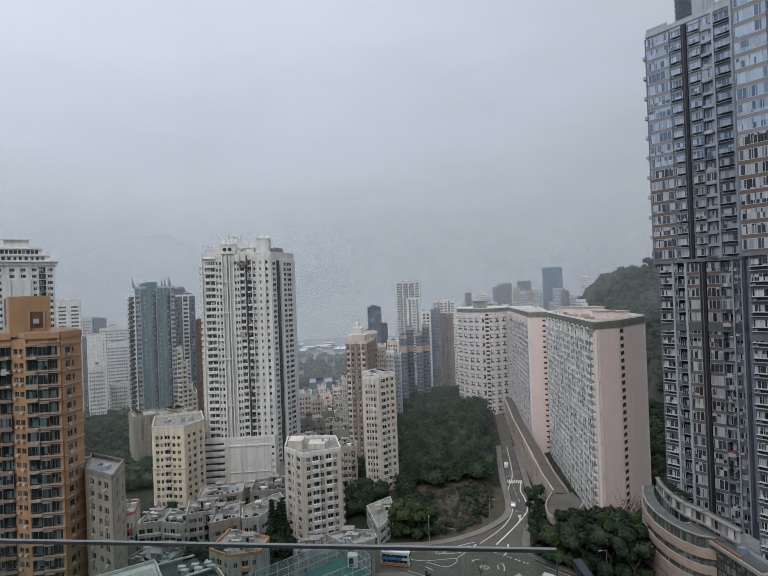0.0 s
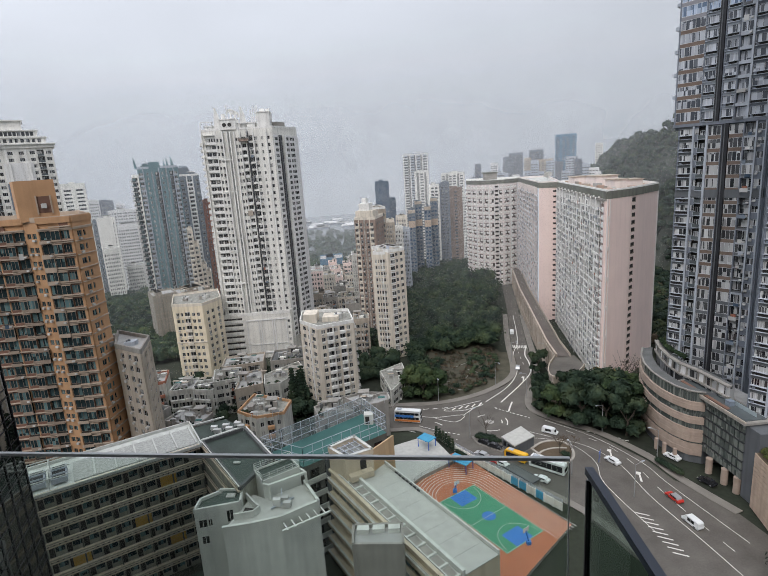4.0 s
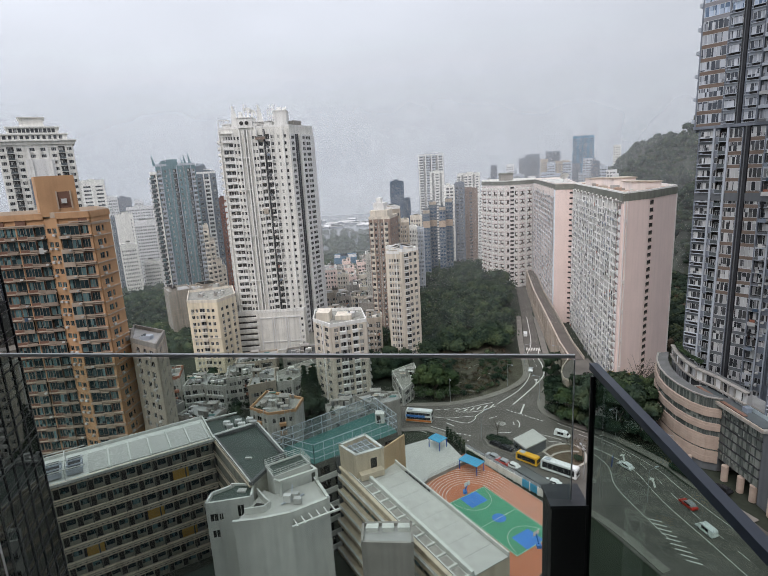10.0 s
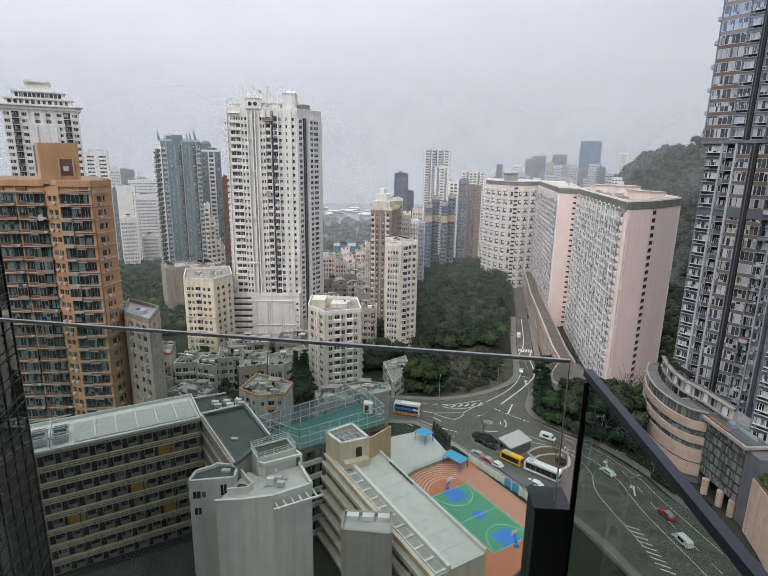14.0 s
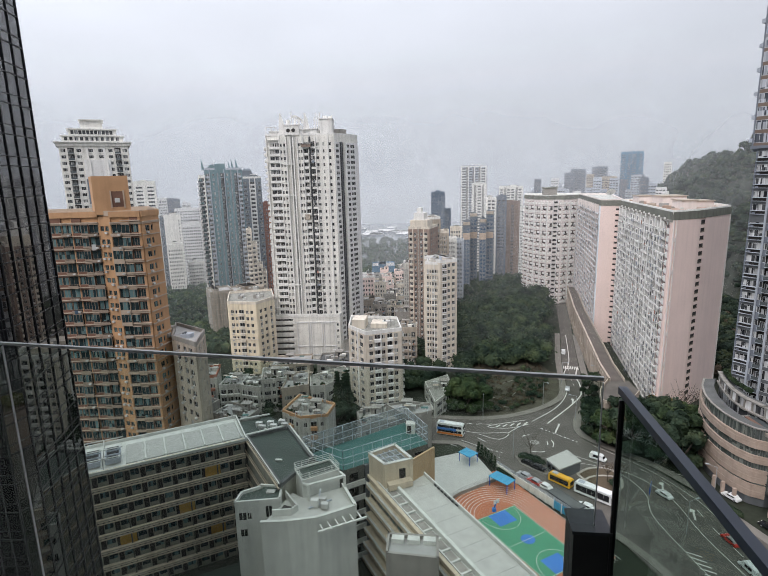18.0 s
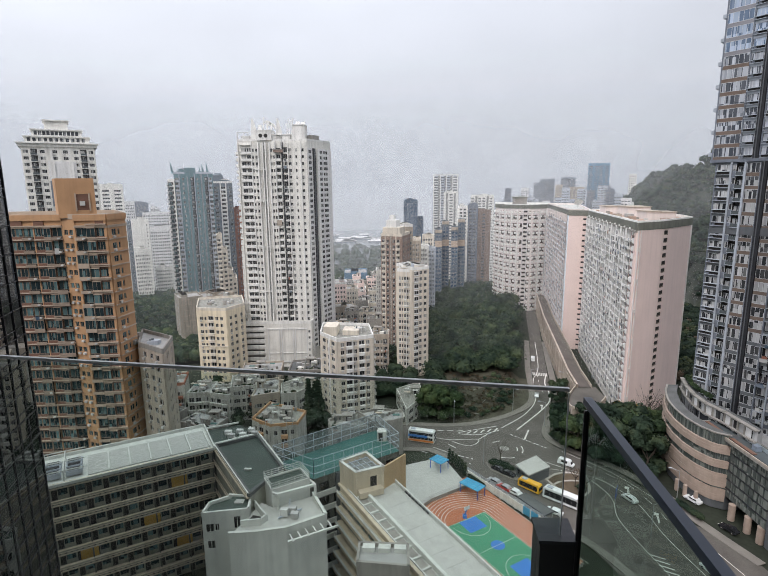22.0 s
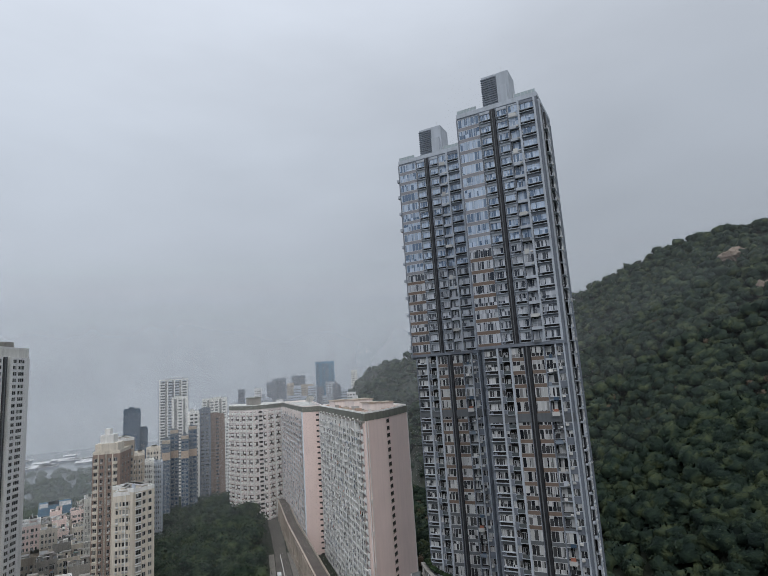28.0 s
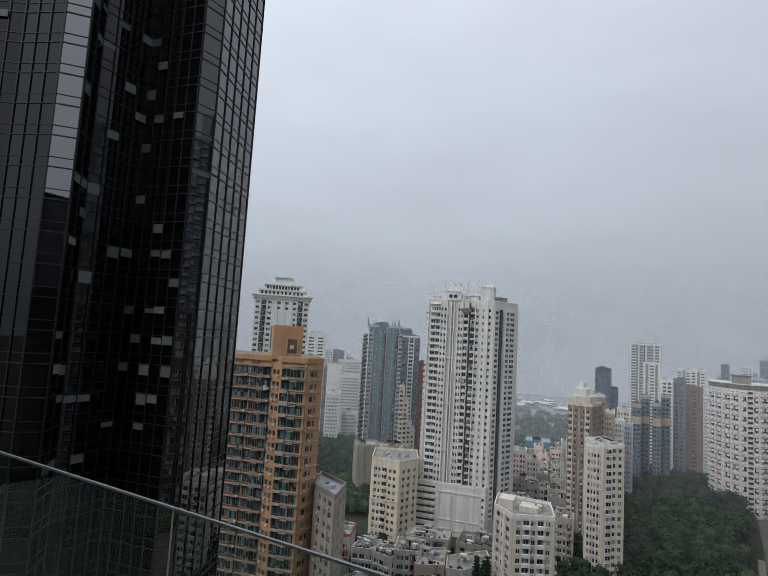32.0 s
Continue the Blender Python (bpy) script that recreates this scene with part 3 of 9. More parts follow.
mat("slope_grass", (0.072, 0.068, 0.048), 0.95, 0.35, 0.25)
mat("asphalt", (0.108, 0.099, 0.088), 0.9, 0.25, 0.18)
mat("pavement_stone", (0.20, 0.185, 0.165), 0.9, 0.15, 0.3)
mat("concrete", (0.30, 0.285, 0.26), 0.9, 0.15, 0.25, streak=0.2)
mat("marking_white", (0.66, 0.65, 0.61), 0.8, 0.2, 1.5)
mat("worn_paint", (0.33, 0.32, 0.30), 0.85, 0.35, 0.9)
mat("kerb_pale", (0.40, 0.37, 0.33), 0.85, 0.2, 0.6)
mat("earth", (0.10, 0.075, 0.05), 0.95, 0.3, 0.1)
mat("meadow", (0.026, 0.032, 0.021), 0.95, 0.4, 0.06)
mat("bark", (0.09, 0.075, 0.06), 0.9, 0.2, 2.0)
mat("rock_face", (0.238, 0.187, 0.151), 0.9, 0.3, 0.12, bump=0.5, streak=0.3)
mat("water_grey", (0.16, 0.18, 0.19), 0.25, 0.1, 0.01)
mat("school_beige", (0.56, 0.48, 0.37), 0.8, 0.08, 0.3, streak=0.2)
mat("school_white", (0.60, 0.61, 0.575), 0.8, 0.09, 0.5, streak=0.15)
mat("school_grey", (0.115, 0.118, 0.105), 0.8, 0.15, 0.3, streak=0.2)
mat("green_roof", (0.042, 0.060, 0.050), 0.6, 0.45, 0.22, bump=0.05)
mat("deck_teal", (0.04, 0.125, 0.115), 0.7, 0.15, 0.2)
mat("mustard", (0.58, 0.34, 0.07), 0.7, 0.1, 0.5)
mat("track_orange", (0.42, 0.155, 0.085), 0.85, 0.1, 0.3)
mat("court_green", (0.07, 0.27, 0.16), 0.8, 0.1, 0.3)
mat("court_blue", (0.05, 0.19, 0.52), 0.8, 0.1, 0.3)
mat("canopy_blue", (0.06, 0.32, 0.52), 0.6, 0.12, 0.5)
mat("bus_white", (0.72, 0.74, 0.74), 0.3, 0.04)
mat("bus_blue", (0.05, 0.20, 0.55), 0.3, 0.05)
mat("bus_orange", (0.60, 0.22, 0.06), 0.3, 0.05)
mat("bus_yellow", (0.75, 0.42, 0.03), 0.3, 0.05)
mat("car_red", (0.50, 0.04, 0.03), 0.3, 0.05)
mat("car_dark", (0.02, 0.021, 0.024), 0.25, 0.05)
mat("car_silver", (0.42, 0.43, 0.45), 0.3, 0.05, metal=0.4)
mat("tyre", (0.02, 0.02, 0.02), 0.9, 0.1)
mat("lamp_steel", (0.40, 0.41, 0.42), 0.5, 0.1, metal=0.5)
mat("blue_sign", (0.02, 0.09, 0.45), 0.5, 0.05)
mat("rail_grey", (0.032, 0.042, 0.062), 0.4, 0.02, 3.0, bump=0.0, metal=0.2)
# front rail: its sky reflection is put into a paler base colour
mat("rail_steel", (0.42, 0.44, 0.45), 0.5, 0.03, 3.0, bump=0.0)
mat("sheet_roof", (0.41, 0.415, 0.39), 0.85, 0.30, 2.2)
mat("school_parapet", (0.33, 0.325, 0.275), 0.85, 0.15, 0.5, streak=0.25)
mat("mustard_pale", (0.50, 0.36, 0.22), 0.8, 0.1, 0.4, streak=0.2)
leaf_mat("leaf", (0.018, 0.032, 0.017), (0.036, 0.060, 0.026), (0.080, 0.105, 0.042))
leaf_mat("leaf_knoll", (0.012, 0.024, 0.018), (0.029, 0.049, 0.030), (0.078, 0.104, 0.05))
leaf_mat("leaf_gold", (0.10, 0.065, 0.02), (0.19, 0.125, 0.035), (0.30, 0.19, 0.05))
leaf_mat("leaf_gold_green", (0.05, 0.06, 0.02), (0.11, 0.115, 0.03), (0.20, 0.18, 0.045))
leaf_mat("leaf_dark", (0.013, 0.025, 0.017), (0.026, 0.044, 0.027), (0.052, 0.070, 0.036))
leaf_mat("leaf_dry", (0.045, 0.038, 0.028), (0.085, 0.066, 0.046), (0.13, 0.092, 0.058))
leaf_mat("leaf_scrub", (0.03, 0.034, 0.02), (0.058, 0.056, 0.034), (0.10, 0.085, 0.05))
leaf_mat("leaf_hill", (0.009, 0.018, 0.014), (0.020, 0.034, 0.022), (0.058, 0.072, 0.034))

mat("ramp_stone", (0.50, 0.43, 0.36), 0.9, 0.16, 0.25, streak=0.3)
mat("ramp_deck", (0.11, 0.095, 0.085), 0.9, 0.2, 0.2)
mat("slate_blue", (0.20, 0.24, 0.29), 0.5, 0.1, 0.3)
mat("blush_wall", (0.78, 0.715, 0.69), 0.85, 0.06, 0.2, streak=0.1)
mat("ice_wall", (0.76, 0.80, 0.84), 0.85, 0.06, 0.2, streak=0.1)
mat("soft_white", (0.70, 0.70, 0.695), 0.85, 0.06, 0.2, streak=0.15)
mat("estate_white", (0.86, 0.85, 0.82), 0.85, 0.07, 0.3, streak=0.1)
mat("awning_brown", (0.17, 0.092, 0.066), 0.85, 0.12, 0.3)
glass_mat("pane_deep", (0.012, 0.013, 0.016), (0.35, 0.35, 0.34), 0.14, 0.1)
glass_mat("pane_rust", (0.035, 0.025, 0.022), (0.20, 0.16, 0.14), 0.3, 0.2)
mat("house_white", (0.53, 0.53, 0.49), 0.9, 0.14, 0.3, streak=0.35)
mat("roof_worn", (0.25, 0.25, 0.225), 0.9, 0.4, 0.9)

# ---- ground ----
def sm(a, b, x):
    t = np.clip((np.asarray(x, float) - a) / (b - a), 0, 1)
    return t * t * (3 - 2 * t)


RIDGE_AZ = [15, 20, 22.7, 25.9, 27.4, 32, 38, 44.2, 53, 60.9, 69, 90, 130]
RIDGE_TAN = [-0.06, -0.030, 0.017, 0.029, 0.045, 0.07, 0.095, 0.117, 0.175, 0.198, 0.226, 0.25, 0.2]
RIDGE_D = [820, 820, 800, 740, 700, 640, 600, 560, 540, 520, 500, 460, 420]
FOOT_D = [620, 600, 560, 480, 420, 330, 300, 270, 230, 200, 180, 160, 150]


def height(x, y):
    """The lie of the land: level by the roundabout, a wooded knoll, the hill, the fall to the sea."""
    x, y = np.asarray(x, float), np.asarray(y, float)
    d = np.hypot(x, y)
    az = np.degrees(np.arctan2(x, y))
    late = 85 * np.exp(-((az - 13) / 4.5) ** 2)
    z = -0.3 - 52 * sm(330, 900, d - late) * sm(-60, -20, az)
    z = z - 52 * sm(520, 1000, d) * (1 - sm(-60, -20, az))
    z = z + 10 * np.exp(-((az - 8.0) / 4.6) ** 2) * (1 - sm(9.6, 11.2, az)) * sm(190, 275, d) * (1 - sm(320, 470, d))
    rt = np.interp(az, RIDGE_AZ, RIDGE_TAN, left=-0.2, right=0.2)
    rd = np.interp(az, RIDGE_AZ, RIDGE_D)
    fd = np.interp(az, RIDGE_AZ, FOOT_D)
    top = 82 + rt * rd
    t = np.clip((d - fd) / (rd - fd), 0, 3)
    up = np.where(t < 1, t ** 0.85, np.maximum(1 - 0.5 * (t - 1), 0))
    hill = np.maximum(top, 0) * up * sm(13, 19, az) * (1 - sm(120, 150, az))
    wob = 5 * np.sin(x / 37 + 1.3) * np.cos(y / 53) * np.clip(t, 0, 1)
    return np.maximum(z, hill + wob * (hill > 3) + z * (hill < 3))


az_ = np.concatenate([np.arange(-75, 78, 1.0), np.arange(80, 284, 6.0)])
d_ = np.concatenate([[0, 30, 60], np.arange(80, 340, 10), np.arange(340, 900, 18), np.arange(920, 1500, 45), [1700, 2200, 3200, 4600]])
A_, D_ = np.meshgrid(np.radians(az_), d_, indexing="ij")
GX, GY = D_ * np.sin(A_), D_ * np.cos(A_)
GZ = height(GX, GY)
near = (D_ < 185)
GZ[near] = -0.25
na, nd = A_.shape
gv = np.stack([GX.ravel(), GY.ravel(), GZ.ravel()], 1)
ii, jj = np.meshgrid(np.arange(na), np.arange(nd - 1), indexing="ij")
i2 = (ii + 1) % na
gf = np.stack([ii * nd + jj, ii * nd + jj + 1, i2 * nd + jj + 1, i2 * nd + jj], -1).reshape(-1, 4)
g = Geo()
s_meadow, s_slope = g.slot(MATS["meadow"]), g.slot(MATS["slope_grass"])
fc = gv[gf].mean(axis=1)
g.add(gv, gf, np.where((fc[:, 1] > 176) & (fc[:, 1] < 226) & (fc[:, 0] > 5) & (fc[:, 0] < 50), s_slope, s_meadow))
ground = setting("ground", g, "dark green sloping land between the towers", "ground")
for p_ in ground.data.polygons:
    p_.use_smooth = True

g = Geo()
g.cap(np.array([(-4600, 900), (4600, 900), (4600, 4700), (-4600, 4700)], float), -50.5, MATS["water_grey"])
setting("water", g, "grey hazy sea beyond the city", "water")


def ribbon(g, pts, width, z, material, dash=None, thick=0.0):
    """A strip of even width along a plan line; dash: (mark, gap)."""
    pts = [np.array(p, float) for p in pts]
    # refine to a smooth line
    fine = []
    k = len(pts)
    for i in range(k - 1):
        p0, p1, p2, p3 = pts[max(i - 1, 0)], pts[i], pts[i + 1], pts[min(i + 2, k - 1)]
        n = max(2, int(np.linalg.norm(p2 - p1) / (0.35 if dash else 1.5)))
        for t in np.linspace(0, 1, n, endpoint=False):
            fine.append(0.5 * (2 * p1 + (p2 - p0) * t + (2 * p0 - 5 * p1 + 4 * p2 - p3) * t * t + (3 * p1 - p0 - 3 * p2 + p3) * t ** 3))
    fine.append(pts[-1])
    fine = np.array(fine)
    tan = np.gradient(fine, axis=0)
    tan /= np.linalg.norm(tan, axis=1)[:, None]
    nor = np.stack([-tan[:, 1], tan[:, 0]], 1)
    lo, hi = fine - nor * width / 2, fine + nor * width / 2
    run = np.concatenate([[0], np.cumsum(np.linalg.norm(np.diff(fine, axis=0), axis=1))])
    s = g.slot(material)
    for i in range(len(fine) - 1):
        if dash and (run[i] % sum(dash)) > dash[0]:
            continue
        if thick:
            v = [(*lo[i], z), (*lo[i + 1], z), (*hi[i + 1], z), (*hi[i], z)]
            v += [(a, b, c + thick) for a, b, c in v]
            g.add(v, BOXF, s)
        else:
            g.add([(*lo[i], z), (*lo[i + 1], z), (*hi[i + 1], z), (*hi[i], z)], [(0, 1, 2, 3)][0:1], s)
    return g


# roads: the junction, the road up past the knoll, the road down by the podium
g = Geo()
g.cap(np.array([(-60, 150), (-4, 160), (4, 158), (14, 147), (16, 141), (40, 115), (50, 90), (60, 60), (78, 60), (80, 95), (75, 118), (69, 124), (66.5, 134), (58.5, 148.5), (51, 155.5), (44, 163), (41.5, 169), (43.5, 179), (51, 197), (55, 216), (58.6, 239), (65.3, 281), (80, 360), (72, 362), (59.5, 282), (51.7, 240), (48, 211), (45, 197.6), (38, 188.5), (27, 180.6), (13.5, 175.7), (-5, 175.4), (-60, 172)], float), 0.0, MATS["asphalt"])
setting("road", g, "worn brown-grey asphalt road junction with mini roundabout", "road")

g = Geo()
W = MATS["marking_white"]
ribbon(g, [(62, 281), (55, 240), (49.6, 224), (47.6, 212.8), (45.6, 200.6), (39, 187.5), (28.7, 175.8)], 0.32, 0.012, W)
ribbon(g, [(57, 232), (53.6, 220), (53.1, 211.3), (51.1, 200.5), (44.7, 189.6), (33.9, 174.7)], 0.5, 0.012, W)
ribbon(g, [(53.6, 236), (51.4, 222), (50.4, 208)], 0.16, 0.012, W, (3, 3))
ribbon(g, [(37.9, 174.7), (36.6, 171.4), (35.1, 167.4)], 0.55, 0.012, W)
ribbon(g, [(31, 170.8), (36, 166.3), (41.1, 161.9)], 0.45, 0.012, W, (0.7, 0.7))
# hatched wedge at the road's mouth
ribbon(g, [(27.5, 173.8), (20.5, 170.2), (14.7, 170.1), (13.4, 170.7), (13.9, 171.6), (20, 174.2), (27, 176.9)], 0.3, 0.012, W)
for i in range(5):
    ribbon(g, [(16.0 + 2.4 * i, 170.6 + 0.55 * i), (17.6 + 2.4 * i, 172.4 + 0.75 * i)], 0.55, 0.012, W)
for i in range(4):
    ribbon(g, [(2.5 + 3.4 * i, 172.2 + 0.1 * i), (4.6 + 3.4 * i, 172.6 + 0.1 * i)], 0.35, 0.012, W)
ribbon(g, [(3.5, 167.8), (9.8, 165.9), (19.6, 166.6), (16.3, 161.9), (9.8, 165.2)], 0.26, 0.012, W)
ribbon(g, [(19.6, 166.6), (23.5, 171.2)], 0.26, 0.012, W)
ribbon(g, [(9.3, 162.6), (11.7, 160.2)], 0.35, 0.012, W)
ribbon(g, [(-2.5, 159.1), (2.5, 156.4)], 0.3, 0.012, W)
ribbon(g, [(4.0, 160.5), (9.3, 157.0)], 0.2, 0.012, W)
ribbon(g, [(9.3, 157.0), (13, 155.0), (16.9, 153.3)], 0.45, 0.012, W, (0.7, 0.7))
ribbon(g, [(12.0, 151.5), (16.0, 150.3)], 0.45, 0.012, W, (0.7, 0.7))
# the mini roundabout: worn dome of paint and broken turning arcs
g.tube((27.4, 160.9, 0.006), (27.4, 160.9, 0.02), 1.5, 1.4, MATS["worn_paint"], 18)
for r, a0, a1 in ((5.9, -0.5, 0.35), (4.1, -0.35, 0.2), (6.2, 4.4, 5.1), (5.0, 1.7, 2.3)):
    ribbon(g, [(27.4 + r * math.cos(a0 + (a1 - a0) * q / 5), 160.9 + r * math.sin(a0 + (a1 - a0) * q / 5)) for q in range(6)], 0.32, 0.012, W)
for i in range(9):
    ribbon(g, [(50.6 + 0.72 * i, 229.2 - 0.15 * i), (51.2 + 0.72 * i, 233.0 - 0.15 * i)], 0.42, 0.012, W)
ribbon(g, [(38.6, 153.0), (45.4, 148.3), (53.5, 142.2), (58.5, 132), (60, 118), (64, 100), (68, 80)], 0.18, 0.012, W)
ribbon(g, [(50, 152.5), (58.5, 143), (62.3, 132), (64, 118), (69, 95)], 0.16, 0.012, W, (3, 4))
ribbon(g, [(45.4, 160), (57, 147.5), (64.6, 133), (67, 122), (73, 100)], 0.16, 0.012, W)
ribbon(g, [(39.1, 148.9), (43.5, 147.6), (49.5, 143), (52.4, 134), (51, 124), (55, 105)], 0.16, 0.012, W)
for i in range(9):
    ribbon(g, [(53.5 + 0.25 * i, 112 - 1.7 * i), (56.3 + 0.25 * i, 110.6 - 1.7 * i)], 0.35, 0.012, W)
for i in range(4):
    ribbon(g, [(56 + 1.7 * i, 151.5 - 1.5 * i), (61 + 1.7 * i, 149.5 - 1.7 * i)], 0.3, 0.012, W)
for x, y in ((46.5, 194), (61, 126), (58, 138)):
    ribbon(g, [(x - 0.4, y - 2), (x + 0.5, y + 1.2)], 0.5, 0.012, W)
    ribbon(g, [(x + 0.1, y + 1.2), (x + 0.8, y + 2.4)], 1.1, 0.012, W)
tagged(new("road_markings", g.mesh("road_markings")), "worn white lane lines, arrows and a zebra crossing", "road marking", "", "stuff")

# pavements with kerbs: real steps
g = Geo()
P = MATS["pavement_stone"]
ribbon(g, [(-40, 177.2), (-5, 177), (13.4, 177.3), (26.5, 182.2), (36.8, 190), (43.4, 199), (46.3, 211.5), (50.2, 240), (58, 283)], 2.6, 0.0, P, thick=0.15)
ribbon(g, [(66.8, 281), (60.2, 239), (56.6, 216), (52.6, 197), (45, 179), (43.2, 169.4), (45.4, 164.2), (52.2, 156.8), (59.8, 149.7), (68, 135.4), (70.8, 125), (77, 110)], 2.6, 0.0, P, thick=0.15)
ribbon(g, [(-60, 157.5), (-5, 158.6), (5, 157), (14.5, 145.8), (17.5, 140.4), (41, 114.6), (50, 95)], 2.2, 0.0, P, thick=0.15)
setting("pavement", g, "pale stone pavements with kerbs along the roads", "pavement")
g = Geo()
bed = [(36.6, 142.6), (40.0, 145.6), (43.5, 146.6), (46.6, 145.8), (48.2, 142.4), (47.2, 137.0), (43.4, 134.2), (39.6, 136.6)]
g.prism(bed, 0, 0.12, MATS["earth"])
ribbon(g, bed + bed[:1], 0.7, 0.0, MATS["kerb_pale"], thick=0.3)
ribbon(g, [(37.0, 138.6), (39.6, 141.2), (43.6, 142.4), (46.8, 142.0)], 0.6, 0.0, MATS["kerb_pale"], thick=0.28)
g.prism([(20.0, 151.6), (21.2, 146.8), (27.4, 141.6), (30.0, 143.0), (27.5, 148.6), (25.2, 152.4)], 0, 0.15, P)
g.prism([(30.2, 138.4), (38.8, 144.2), (36.2, 150.6), (27.9, 145.0)], 0, 0.1, P)
setting("traffic_island", g, "raised paved islands in the junction", "pavement")

# ---- right: twin glass and concrete residential tower on its podium ----
def tall_tower():
    gl = MATS["pane_blue"]
    for o, label in (((82.1, 159.1), "very tall grey residential tower wing with bluish upper glazing"), ((84.0, 123.1), "very tall grey residential tower wing with orange-brown spandrels")):
        u = np.array((0.613, -0.790))
        n = np.array((-0.790, -0.613))
        o = np.array(o)
        w, dp = 23.5, 19.0
        poly = [o, o + u * w, o + u * w - n * dp, o - n * dp]
        foot = [o + u * 1.4, o + u * w, o + u * w - n * dp, o + u * 1.4 - n * dp]
        t = Tower("residential_tower", label, "apartment tower", poly, 89.5, 159.2, MATS["grey_tile"], MATS["grey_light"], MATS["white_frame"], MATS["pane_flat"], cap=300, group="twin residential towers")
        bz, gd, gt, gl_ = MATS["bronze_panel"], MATS["grey_dark"], MATS["grey_tile"], MATS["grey_light"]
        low = [("c", 3.2, gd), ("t", 0.45), ("v", 0.9), ("b", 1.8), ("t", 0.5), ("g", 2.9, bz), ("s", 0.2), ("d", 1.6), ("g", 3.0, bz), ("s", 0.3), ("k", 2.4, gd), ("t", 0.35), ("a", 1.6), ("t", 0.3)]
        base = [(b_[0], b_[1], gd) if len(b_) > 2 and b_[2] is bz else b_ for b_ in low]

        def high(sp):
            return [("g", 4.9, sp), ("s", 0.3), ("c", 2.3, gl_), ("d", 1.2), ("s", 0.3), ("c", 2.2, gl_), ("s", 0.3), ("k", 2.1, gl_), ("t", 0.4), ("c", 3.0, gt), ("t", 0.4)]
        kw = dict(proud=0.9, sill=0.95, wh=1.95)
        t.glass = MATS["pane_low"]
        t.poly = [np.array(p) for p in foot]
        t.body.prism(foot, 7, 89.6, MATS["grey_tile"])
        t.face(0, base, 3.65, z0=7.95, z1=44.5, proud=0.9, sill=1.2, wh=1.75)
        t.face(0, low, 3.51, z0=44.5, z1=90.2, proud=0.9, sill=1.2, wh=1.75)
        t.poly = [np.array(p) for p in poly]
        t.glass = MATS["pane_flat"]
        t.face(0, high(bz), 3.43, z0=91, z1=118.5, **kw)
        # from here up the glass colour itself carries the reflected sky
        t.glass = MATS["pane_sky_painted"]
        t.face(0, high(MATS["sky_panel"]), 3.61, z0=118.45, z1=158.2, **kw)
        t.glass = MATS["pane_flat"]
        t.strip(0, 90.2, 91.0, 0, 1.3, MATS["grey_tile"])
        side = [("t", 0.8), ("d", 2.6), ("s", 1.0), ("k", 2.2, gl_), ("d", 1.2), ("y", 2.2), ("s", 1.5), ("w", 1.6), ("s", 3)]
        t.face(1, side, 3.55, z0=20, z1=157.5)
        t.face(3, side, 3.55, z0=91, z1=157.5)
        fr, ln = t.frame_of(0)
        # white corner balconies down the outer edge, slab lines, service floors
        for j in range(0, 22, 2) if o[1] > 150 else ():
            t.bal.local(fr, -1.2, 0.2, -2.0, 0.2, 92 + j * 3.02, 93.0 + j * 3.02, MATS["grey_light"])
        for z in (70.6,):
            t.body.local(fr, 1.5, ln, 0, 0.95, z, z + 2.2, MATS["grey_dark"])
        t.done()
        # roof plant room with louvres
        g = Geo()
        fr2 = fr
        g.local(fr2, 8.0, 16.0, -9.0, -2.0, 159, 170.5, MATS["grey_light"])
        g.local(fr2, 12.6, 15.4, -2.02, -1.2, 157, 166, MATS["grey_light"])
        part("plant_room", g, t.ob, "pale louvred plant room on the roof")
        g = Geo()
        for j in range(13):
            g.local(fr2, 7.8, 12.4, -2.1, -1.7, 161.0 + j * 0.7, 161.35 + j * 0.7, MATS["grey_tile"])
        part("louvre", g, t.ob)
        for u0 in (0.2, ln - 6.2):
            for j in range(6):
                g = Geo()
                g.local(fr2, u0 + j * 1.0, u0 + j * 1.0 + 0.96, -0.12, -0.06, 160.1, 161.3, MATS["roof_glass"])
                g.local(fr2, u0 + j * 1.0, u0 + j * 1.0 + 0.06, -0.14, -0.02, 160.1, 161.4, MATS["alu"])
                part("roof_rail", g, t.ob, "glass roof rail panel")
        g = Geo()
        c = o + u * 11 - n * 5
        g.tube((c[0], c[1], 170.5), (c[0], c[1], 171.6), 0.9, 0.9, MATS["grey_dark"], 12)
        g.tube((c[0] + 3, c[1], 170.5), (c[0] + 3, c[1], 176), 0.06, 0.03, MATS["alu"], 6)
        part("mast", g, t.ob)


tall_tower()


